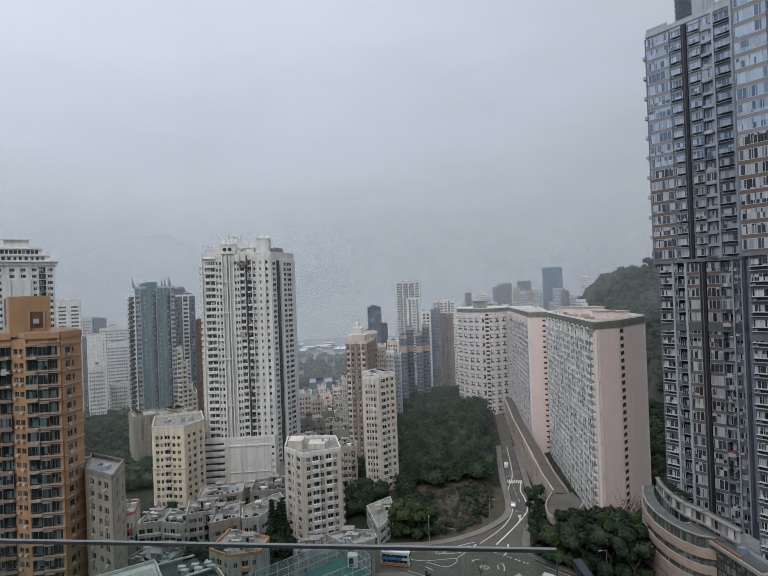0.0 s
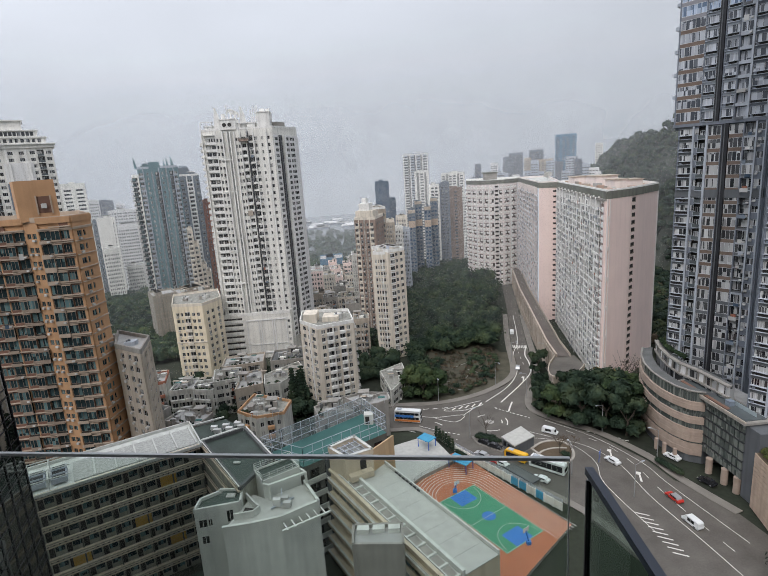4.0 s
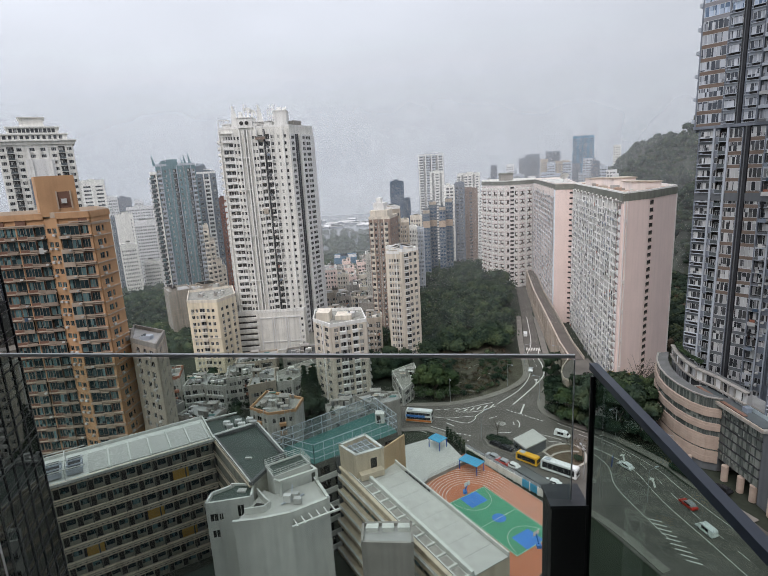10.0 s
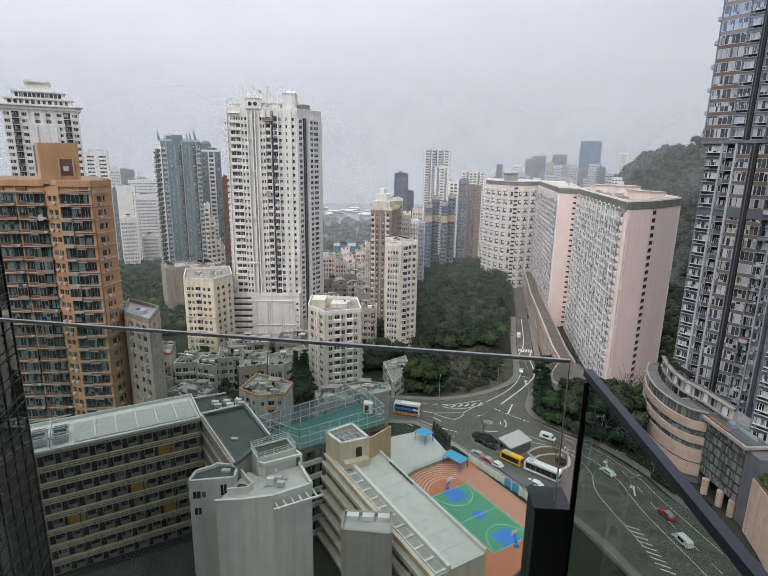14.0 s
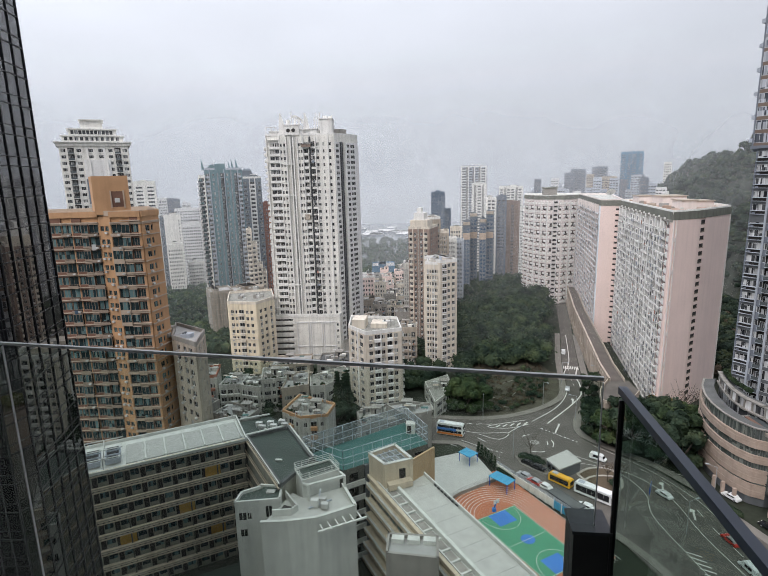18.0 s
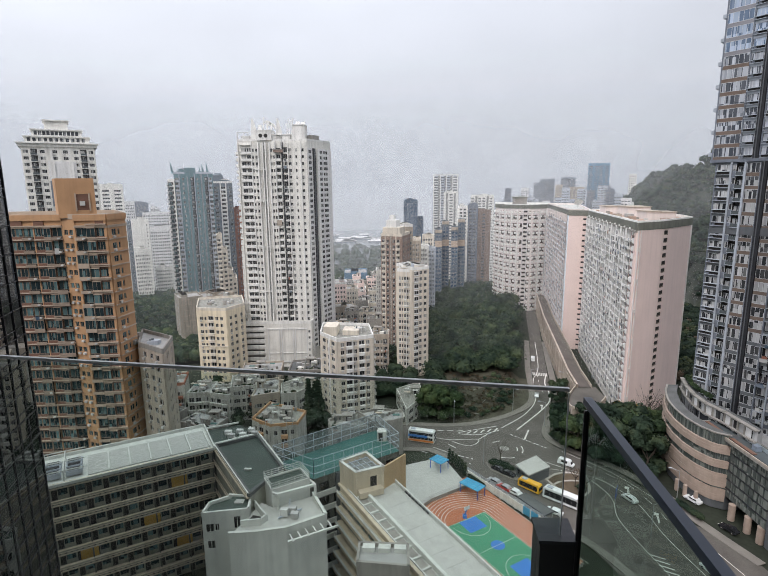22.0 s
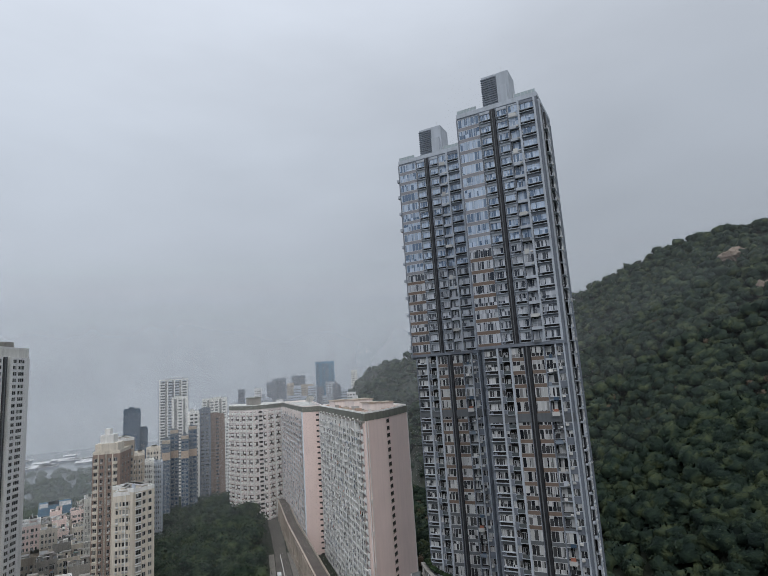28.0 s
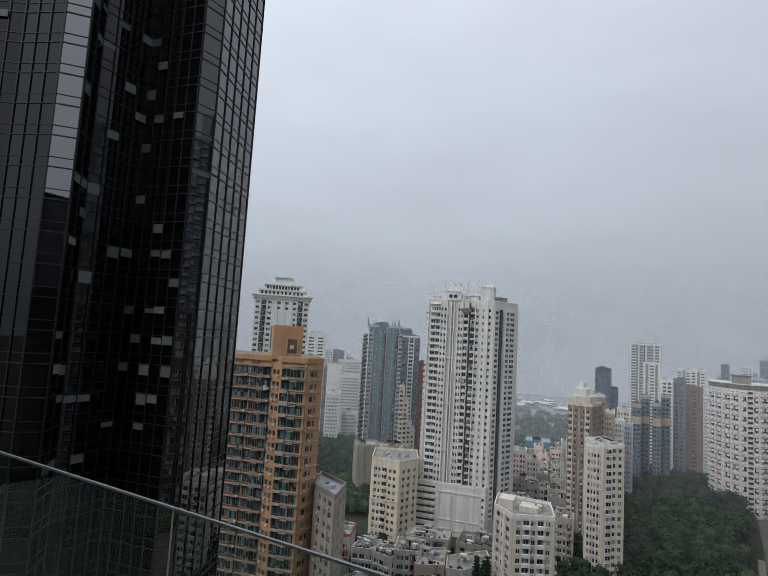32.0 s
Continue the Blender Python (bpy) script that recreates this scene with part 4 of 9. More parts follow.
def podium():
    p = thing("podium_building", "curved beige stone podium with rows of upright glass panels", "podium", (80, 140, 0))
    S, Gm = MATS["beige_stone"], MATS["pane_dark"]
    line = [(79.5, 166), (76.2, 160), (74.0, 153), (73.2, 147), (73.4, 141), (74.6, 136), (76.6, 132.4), (79.7, 130.8)]
    xs = np.array(line)
    t = np.linspace(0, len(xs) - 1, 25)
    cx, cy = np.interp(t, range(len(xs)), xs[:, 0]), np.interp(t, range(len(xs)), xs[:, 1])
    plan = list(zip(cx, cy)) + [(110, 131), (112, 168)]
    core = Geo()
    core.prism(plan, 0, 9.8, MATS["grey_dark"], MATS["roof_dark"])
    part("core", core, p)
    bed = Geo()
    rim = [(x + 3.2, y + 0.02 * (y - 149)) for x, y in plan[:25]]
    bed.prism(plan[:25] + rim[::-1], 9.8, 21.0, MATS["grey_dark"], MATS["roof_dark"])
    part("roof_edge", bed, p, "dark roof edge of the curved podium")
    # curved stone courses between rows of upright glass panels
    for z0, z1, out in ((2.4, 5.9, 0.5), (6.4, 10.2, 0.5), (11.8, 13.9, 0.6), (15.8, 18.2, 0.7), (20.95, 21.25, 0.5)):
        n_ = max(1, round((z1 - z0) / 0.8))
        for q in range(n_):
            g = Geo()
            q0, q1 = z0 + (z1 - z0) * q / n_, z0 + (z1 - z0) * (q + 1) / n_ - (0.04 if n_ > 1 else 0)
            w_ = out + 0.05 * (q % 2)
            pa = []
            for k in range(25):
                a_, b_ = np.array(plan[max(k - 1, 0)]), np.array(plan[min(k + 1, 24)])
                d_ = (b_ - a_) / np.linalg.norm(b_ - a_)
                pa.append(np.array(plan[k]) + np.array((d_[1], -d_[0])) * w_ * (1 if d_[1] < 0 else -1))
            g.prism([tuple(v) for v in pa] + [tuple(v) for v in plan[:25][::-1]], q0, q1, S if z0 < 20 else MATS["concrete"])
            part("stone_course", g, p)
    for z0, z1 in ((5.9, 6.4), (10.2, 11.8), (13.9, 15.8), (18.2, 20.95)):
        for a, b in zip(plan[:24], plan[1:25]):
            fr, ln = edge_frame(a, b)
            g = Geo()
            g.local(fr, 0.06, ln * 0.5 - 0.06, 0.02, 0.2, z0, z1, MATS["pane_frost"])
            g.local(fr, ln * 0.5 + 0.06, ln - 0.06, 0.02, 0.2, z0, z1, MATS["pane_frost"])
            part("glass_panel", g, p)
    for i, (x, y) in enumerate(((71.8, 139.5), (72.6, 136.6), (74.0, 133.6))):
        g = Geo()
        g.box(x - 0.4, x + 0.4, y - 0.4, y + 0.4, 0, 3.4, S)
        part("column", g, p)
    # glazed grey box on round columns
    b = thing("lobby_block", "grey glass lobby block raised on round columns", "building", (84, 128, 0))
    poly = [(78.6, 141), (81.2, 116.5), (93, 117.5), (90, 142)]
    fr, ln = edge_frame(*poly[:2])
    g = Geo()
    g.prism(poly, 4.2, 19.4, MATS["grey_dark"], MATS["roof_grey"])
    part("body", g, b)
    for i in range(6):
        for j in range(16):
            g = Geo()
            u0 = 0.15 + j * 1.53
            g.local(fr, u0, u0 + 1.34, 0.02, 0.26 + 0.05 * ((i + j) % 2), 4.5 + i * 2.46, 6.65 + i * 2.46, MATS["pane_frost"])
            part("glass_panel", g, b)
        g = Geo()
        g.local(fr, 0, ln, 0.02, 0.42, 6.66 + i * 2.46, 6.92 + i * 2.46, MATS["dark_metal"])
        part("panel_rail", g, b)
    g = Geo()
    g.local(fr, -1, ln + 1, -6, 1.3, 19.4, 20.0, MATS["concrete"])
    g.local(fr, 0, ln, -5.0, 0.5, 20.0, 20.25, MATS["bal_glass"])
    g.local(fr, -1, ln + 1, 1.0, 1.3, 20.0, 20.4, MATS["tan_wall"])
    g.local(fr, 0.5, ln - 6, -0.4, 0.6, 20.25, 20.45, MATS["awning_brown"])
    g.local(fr, 3, ln - 1, -3.2, -3.1, 20.25, 21.3, MATS["roof_glass"])
    g.local(fr, ln - 9, ln - 7.4, -2.6, -1.2, 20.25, 21.5, MATS["slate_blue"])
    part("canopy_roof", g, b, "glazed canopy edged in brown")
    for x, y in ((79.3, 126.5), (80.3, 121.5), (81.0, 117.6)):
        g = Geo()
        g.tube((x, y, 0), (x, y, 4.3), 0.85, 0.85, S, 16)
        part("column", g, b, "round beige column")
    g = Geo()
    g.prism([(81.2, 116.4), (81.5, 112.0), (92, 112), (92, 116.4)], 0, 19, MATS["grey_dark"])
    part("stair_shaft", g, b)
    # stone terrace with planting
    s = thing("stone_terrace", "beige stone retaining block with planted top", "terrace", (86, 108, 0))
    pl = [(80.8, 112.0), (79.4, 104), (76.4, 92), (100, 92), (100, 112.0)]
    g = Geo()
    g.prism(pl, 0, 14.4, MATS["terrace_stone_lit"], MATS["earth"])
    for a, c in zip(pl[:2], pl[1:3]):
        f2, l2 = edge_frame(a, c)
        for z in np.arange(0.2, 14.2, 1.1):
            course = Geo()
            course.local(f2, 0, l2, 0, 0.18, z, z + 1.0, MATS["terrace_stone_lit"])
            part("stone_course", course, s)
    part("wall", g, s)
    # level of shops and gardens between tower and podium
    u = thing("garden_deck", "grey garden deck under the tall towers", "deck", (95, 145, 0))
    g = Geo()
    g.prism([(77.5, 165), (79.5, 141.5), (90, 118), (99, 108), (125, 125), (110, 180)], 4, 10.2, MATS["grey_tile"], MATS["roof_dark"])
    part("slab", g, u)
    # a glazed clubhouse between the podium's edge and the towers
    h = thing("clubhouse", "dark glazed clubhouse with pale slab edges on the podium", "building", (84, 145, 10.2))
    front = [(82.4, 163.4), (80.6, 157), (79.4, 150), (79.6, 144), (81.6, 138), (83.2, 127)]
    pl = front + [(x + 1.6, y + 0.4) for x, y in front[::-1]]
    g = Geo()
    g.prism(pl, 10.2, 24.4, MATS["pane_low"], MATS["roof_dark"])
    part("body", g, h)
    for z in (21.1, 24.1):
        g = Geo()
        for a, c in zip(front, front[1:]):
            f2, l2 = edge_frame(a, c)
            g.local(f2, -0.2, l2 + 0.2, -0.5, 0.7, z, z + 0.4, MATS["concrete"])
        part("slab_edge", g, h)
    for a, c in zip(front, front[1:]):
        f2, l2 = edge_frame(a, c)
        for q in range(int(l2 / 2.4)):
            g = Geo()
            g.local(f2, q * 2.4, q * 2.4 + 0.35, 0, 0.4, 21.4, 24.1, MATS["concrete"])
            part("pier", g, h)
            if q % 3 == 0:
                g = Geo()
                g.local(f2, q * 2.4 + 0.4, q * 2.4 + 2.3, 0, 0.12, 21.5, 24.0, MATS["soft_white"])
                part("blind", g, h, "pale blind behind the glazing")


podium()


mat("roof_pink", (0.42, 0.32, 0.26), 0.9, 0.2, 0.15)
# ---- pink slab blocks ----
def pink_blocks():
    pk, gb, wt = MATS["pink_wall"], MATS["green_band"], MATS["pink_light"]
    t = Tower("slab_block", "long pink public housing slab block with dark green roof band", "apartment block", [(73.0, 184.0), (84.0, 190.6), (101.8, 207.4), (112, 285), (81.8, 266.7)], -3, 71.2, pk, MATS["estate_white"], MATS["alu"], MATS["pane_deep"], MATS["roof_pink"], cap=300, group="pink housing blocks")
    t.face(4, ([("f", 1.3), ("k", 2.9), ("t", 0.6), ("k", 2.8), ("s", 0.5), ("a", 1.2)] * 11) + [("o", 3.0)], 2.7, z0=0, z1=69.0, spandrel=MATS["estate_white"], proud=0.5, ends=1.4, sill=0.75, wh=1.65)
    t.strip(0, 69.0, 71.6, 0, 0.35, gb)
    t.strip(1, 69.0, 71.6, 0, 0.35, gb)
    t.strip(4, 69.0, 71.6, 0, 0.35, gb)
    t.strip(4, 68.3, 69.0, 0, 0.9, MATS["concrete"])
    fr, ln = t.frame_of(0)
    t.body.local(fr, 0, ln - 0.1, 0.0, 0.25, -3, 69.0, pk)
    t.body.local(fr, 0.0, 0.4, 0.2, 0.6, -3, 69.0, wt)
    t.body.local(fr, 1.3, 1.6, 0.2, 0.6, -3, 69.0, wt)
    for j in range(7):
        t.body.local(fr, 0.4, 1.3, 0.2, 0.6, -3 + j * 10.8, -1.7 + j * 10.8, wt)
    fr, ln = t.frame_of(1)
    t.body.local(fr, 0, 1.2, 0, 0.2, -3, 69.0, pk)
    t.body.local(fr, 4.4, ln, 0, 0.2, -3, 69.0, pk)
    t.body.local(fr, ln - 0.8, ln, 0.2, 0.4, -3, 69.0, wt)
    for j in range(26):
        z = -1.0 + j * 2.7
        t.body.local(fr, 1.2, 4.4, 0, 0.2, z - 0.95, z + 0.15, pk)
        o = Geo()
        # flat near-black sheet for the shade inside the stair opening
        o.local(fr, 1.25, 4.35, 0.0, 0.05, z + 0.15, z + 1.75, MATS["void_shade"])
        o.local(fr, 1.25, 4.35, 0.02, 0.16, z + 0.15, z + 0.45, MATS["brown_wall"])
        op = part("stair_opening", o, t.ob)
        o = Geo()
        o.local(fr, 1.25, 4.35, 0.1, 0.15, z + 0.8, z + 0.86, MATS["alu"])
        part("rail", o, op, "thin metal rail")
    t.done()
    for a, b, c, d, h in ((84, 89, 205, 214, 3.0), (86, 95, 228, 240, 3.6), (84, 90, 250, 258, 3.0), (92, 99, 214, 222, 2.2)):
        g = Geo()
        g.box(a, b, c, d, 71.2, 71.2 + h, MATS["pink_light"])
        g.box(a - 0.4, b + 0.4, c - 0.4, d + 0.4, 71.2 + h, 71.5 + h, MATS["tan_wall"])
        part("roof_house", g, t.ob)
    rr = random.Random(4)
    for k in range(22):
        x, y = rr.uniform(80, 100), rr.uniform(203, 268)
        x += (y - 230) * 0.12
        g = Geo()
        s_ = rr.uniform(0.4, 1.4)
        g.box(x - s_, x + s_, y - s_, y + s_, 71.2, 71.2 + rr.uniform(0.5, 1.6), MATS[rr.choice(["concrete", "roof_pink", "ac_white", "tan_wall"])])
        part("roof_box", g, t.ob)
    t2 = Tower("slab_block", "pink and pale blue housing slab with open stair", "apartment block", [(73.9, 272.0), (83.0, 268.4), (100, 350), (82.7, 355.5)], -3, 71.2, pk, wt, MATS["alu"], MATS["pane_deep"], MATS["roof_light"], cap=120, group="pink housing blocks")
    t2.wall = MATS["ice_wall"]
    t2.face(3, [("s", 3.4), ("a", 1.2), ("s", 2.0)] + [("f", 1.3), ("k", 2.9), ("t", 0.6), ("k", 2.8), ("s", 0.5), ("a", 1.2)] * 10, 2.7, z0=0, z1=69.0, spandrel=MATS["ice_wall"], proud=0.5, ends=1.0, sill=0.75, wh=1.65)
    t2.wall = pk
    t2.face(0, [("s", 5.6), ("o", 2.0), ("s", 0.4)], 2.7, z0=-2, z1=69.0)
    for i in (0, 3):
        t2.strip(i, 69.0, 71.6, 0, 0.35, gb)
    t2.done()
    pts = [(7.8, 378), (8.9, 366), (10.2, 359), (11.6, 360), (13.0, 368)]
    poly = [pol(*p) for p in pts] + [pol(13.2, 392), pol(7.8, 400)]
    t3 = Tower("slab_block", "curved cream and white housing block with stepped bays", "apartment block", poly, 0, 70.6, MATS["blush_wall"], MATS["white_trim"], MATS["alu"], MATS["pane_deep"], MATS["roof_light"], cap=160, group="pink housing blocks")
    t3.glass = MATS["pane_rust"]
    for i in range(4):
        bays = [("s", 0.8), ("v", 2.5), ("s", 0.9), ("f", 0.3), ("s", 0.8), ("v", 2.5), ("s", 0.6), ("f", 0.4)] if i != 2 else [("s", 0.5), ("v", 1.6), ("t", 0.4), ("s", 2.4), ("t", 0.4), ("v", 1.9), ("s", 0.5)]
        t3.face(i, bays, 5.4, z0=1, z1=67.6, spandrel=MATS["blush_wall"], ends=0.3, sill=1.5, wh=2.7)
        f3, l3 = t3.frame_of(i)
        for j in range(25):
            for q in range(4):
                if i == 2 and q in (1, 2):
                    continue
                t3.body.local(f3, l3 * (q + 0.05) / 4, l3 * (q + 0.48) / 4, 0.2, 1.0, 0.9 + j * 2.7, 2.1 + j * 2.7, MATS["estate_white"])
                t3.body.local(f3, l3 * (q + 0.02) / 4, l3 * (q + 0.52) / 4, 0.2, 0.6, 2.15 + j * 2.7, 2.35 + j * 2.7, MATS["awning_brown"])
            if i == 2:
                # near-black strips colour in the shade of the slit openings
                t3.body.local(f3, l3 * 0.36, l3 * 0.62, 0.2, 0.66, 1.6 + j * 2.7, 2.7 + j * 2.7, MATS["void_shade"])
        t3.strip(i, 68.8, 71.2, 0, 0.4, gb)
    t3.done()
    g = Geo()
    x, y = pol(10.4, 372)
    g.box(x - 5, x + 3, y - 4, y + 5, 70.6, 75.5, MATS["concrete"])
    g.box(x - 5.4, x + 3.4, y - 4.4, y + 5.4, 75.5, 76.2, gb)
    part("roof_house", g, t3.ob)
    d = thing("satellite_dish", "white satellite dish on the block's roof", "antenna", (85, 300, 71.2))
    g = Geo()
    for k in range(4):
        r0, r1 = 0.6 * k, 0.6 * (k + 1)
        a = np.arange(16) * 2 * np.pi / 16
        for q in range(16):
            a0, a1 = a[q], a[q] + 2 * np.pi / 16
            v = [(86 + r * math.cos(s), 300 - 0.7 * r * math.sin(s) - 0.12 * r * r, 74.5 + 0.7 * r * math.sin(s)) for r, s in ((r0, a0), (r1, a0), (r1, a1), (r0, a1))]
            g.add(v, [(0, 1, 2, 3)], g.slot(MATS["white_trim"]))
    part("bowl", g, d)
    g = Geo()
    g.beam((86, 300.5, 71), (86, 300.2, 74.5), 0.15, MATS["alu"])
    part("stand", g, d)


pink_blocks()


# ---- orange tower ----
def orange_tower():
    w, tr = MATS["orange_wall"], MATS["orange_trim"]
    poly = [pol(-39.8, 160), pol(-35.45, 153.5), pol(-34.45, 150.5), pol(-31.8, 147), pol(-30.2, 153), pol(-31, 172), pol(-40, 180)]
    t = Tower("residential_tower", "orange-brown residential tower with teal bay windows", "apartment tower", poly, 0, 77.6, w, tr, MATS["white_frame"], MATS["pane_teal"], MATS["roof_grey"], cap=300)
    st = dict(z0=2, z1=77, sill=0.75, wh=2.05, spandrel=MATS["awning_brown"], proud=0.3)
    t.frame = MATS["brown_trim"]
    t.tidy = True
    t.face(2, [("k", 2.5, tr), ("y", 2.0), ("w", 1.9), ("s", 0.4)], 3.35, ends=0.15, **st)
    t.face(3, [("s", 1.0), ("a", 1.9), ("s", 0.6), ("v", 0.9), ("s", 2.6)], 3.35, z0=2, z1=77)
    t.trim = MATS["brown_trim"]
    t.face(0, [("w", 2.6), ("w", 2.0), ("k", 2.8, MATS["brown_trim"]), ("s", 0.25), ("w", 2.6), ("y", 2.0), ("k", 2.8, MATS["brown_trim"])], 3.35, ends=0.1, **st)
    t.trim = tr
    t.face(1, [("s", 0.3), ("a", 1.1), ("s", 0.35), ("a", 1.1), ("s", 0.3)], 3.35, z0=2, z1=77, sill=1.1, wh=1.3, ends=0.25)
    # slab lines and window hoods, storey by storey
    for i, m_, out in ((0, MATS["orange_trim"], 0.62), (2, tr, 0.62), (3, tr, 0.5)):
        f_, l_ = t.frame_of(i)
        for j in range(23):
            t.body.local(f_, 0.0, l_, 0.2, out, 1.84 + j * 3.35, 2.12 + j * 3.35, m_)
    f_, l_ = t.frame_of(2)
    for j in range(23):
        t.body.local(f_, l_ * 0.36, l_, 0.3, 0.8, 2.3 + j * 3.35, 2.55 + j * 3.35, tr)
    for i in (0, 2, 3):
        t.strip(i, 77.0, 78.4, 0, 0.45, w)
        t.strip(i, 75.2, 75.6, 0, 0.45, tr)
    t.done()
    g = Geo()
    a, b, c = pol(-35.6, 152), pol(-32.5, 151), pol(-32.6, 163)
    d = pol(-35.8, 164)
    g.prism([a, b, c, d], 77.6, 87.2, w, MATS["roof_grey"])
    fr, ln = edge_frame(a, b)
    # lift house opening: its shade painted as a flat dark brown sheet
    g.local(fr, ln * 0.5, ln * 0.82, 0, 0.06, 79.5, 83.4, MATS["awning_brown"])
    g.local(fr, ln * 0.58, ln * 0.72, 0.06, 0.4, 80.6, 81.7, MATS["ac_white"])
    g.local(fr, ln * 0.46, ln * 0.5, 0, 0.3, 79.2, 83.6, tr)
    g.local(fr, ln * 0.82, ln * 0.86, 0, 0.3, 79.2, 83.6, tr)
    part("lift_house", g, t.ob, "plain orange lift house on the roof")
    # tan neighbour
    poly = [pol(-30.1, 150), pol(-27.9, 140), pol(-26.9, 152), pol(-29.6, 164)]
    n = Tower("apartment_building", "narrow grey-tan apartment building beside the orange tower", "apartment building", poly, 0, 43.5, MATS["tan_wall"], MATS["concrete"], MATS["alu"], MATS["pane"], MATS["roof_grey"], cap=80)
    n.face(0, [("s", 1.5), ("a", 1.4), ("s", 1.5), ("w", 1.2), ("s", 1.0), ("a", 1.4), ("s", 1)], 3.0, z0=1, z1=43)
    n.face(1, [("s", 2.2), ("w", 0.9), ("s", 0.8), ("w", 0.9), ("s", 2.6), ("w", 1.1), ("s", 2.0)], 3.0, z0=1, z1=43)
    n.done()
    clutter(n.ob, -29.4, 152, 43.5, 9, 4)


def clutter(parent, az, d, z, w, n, seed=1):
    """Small plant, tanks and boxes on a roof."""
    r = random.Random(seed + int(abs(az) * 10))
    x, y = pol(az, d)
    for i in range(n):
        g = Geo()
        a, b = x + r.uniform(-w / 2, w / 2), y + r.uniform(-w / 3, w / 3)
        s, h = r.uniform(0.6, 1.5), r.uniform(0.7, 2.0)
        g.box(a - s, a + s, b - s * 0.8, b + s * 0.8, z, z + h, MATS[r.choice(["concrete", "ac_white", "roof_light", "grey_light"])])
        g.box(a - s * 0.6, a - s * 0.2, b - s * 0.4, b, z + h, z + h + 0.5, MATS["grey_dark"])
        part("roof_box", g, parent)


orange_tower()


# ---- black glass tower ----
def black_tower():
    ed = [(-72, 74), (-60.9, 63.5), (-57.9, 60.5), (-55.8, 60.0), (-54.6, 63.5), (-50.2, 67), (-45.4, 62), (-43.5, 63.5), (-39.5, 74)]
    pts = [pol(*e) for e in ed]
    poly = pts + [pol(-42, 105), pol(-70, 105)]
    t = Tower("office_tower", "black glass curtain-wall tower with bronze-dark mullions", "glass tower", poly, 0, 165, MATS["black_frame"], MATS["black_frame"], MATS["black_frame"], MATS["pane_dark"], MATS["roof_dark"], cap=0, parapet=0)
    part("wall", t.body, t.ob)
    mull, sh, count = Geo(), 3.2, 0
    r = random.Random(5)
    rest = Geo()
    rest.slot(MATS["black_glass"])
    for i in range(8):
        fr, ln = edge_frame(pts[i], pts[i + 1])
        k = max(1, int(round(ln / (2.1 if i >= 6 else 1.6))))
        w = ln / k
        for j in range(k + 1):
            mull.local(fr, j * w - 0.05, j * w + 0.05, 0, 0.16, 20, 150, MATS["black_frame"])
        for f in range(40):
            z = 20 + f * sh
            mull.local(fr, 0, ln, 0, 0.12, z - 0.05, z + 0.05, MATS["black_frame"])
            mull.local(fr, 0, ln, 0, 0.10, z + 0.95, z + 1.03, MATS["black_frame"])
            for j in range(k):
                for q0, q1 in ((0.05, 0.95), (1.03, sh - 0.05)):
                    near_ = 66 < z < 118
                    lit = i in (0, 3, 4, 5, 6) and q0 > 1 and r.random() < (0.3 if i in (3, 4, 5) else 0.1)
                    m = MATS["blind_pale"] if lit and i not in (7,) else MATS["black_glass"]
                    if near_ and lit and count < 300:
                        count += 1
                        key = (i, lit)
                        g = Geo()
                        tilt = 0.25 if r.random() < 0.25 else 0.0
                        g.local(fr, j * w + 0.06, (j + 1) * w - 0.06, 0.03 + tilt, 0.07 + tilt, z + q0 + r.choice((0.9, 1.2, 1.4)), z + q1 - r.choice((0, 0, 0.2)), m)
                        part("window_panel", g, t.ob, "pale blind behind black glass")
                    rest.local(fr, j * w + 0.05, (j + 1) * w - 0.05, -0.02, 0.03, z + q0, z + q1, MATS["bright_glass"] if i == 2 else MATS["sheen_glass"] if i >= 6 else MATS["black_glass"])
    part("glazing", rest, t.ob, "black reflecting glass panes", "stuff")
    part("mullions", mull, t.ob, "thin black mullions", "stuff")


for nm_, ior_ in (("black_glass", 1.5), ("sheen_glass", 1.95), ("bright_glass", 3.2)):
    mat(nm_, (0.003, 0.0032, 0.004), 0.015, 0.3, 0.3, bump=0.0, spec=0.5).node_tree.nodes["Principled BSDF"].inputs["IOR"].default_value = ior_
mat("blind_pale", (0.13, 0.14, 0.135), 0.6, 0.15, 1.0, rnd=0.35)
black_tower()


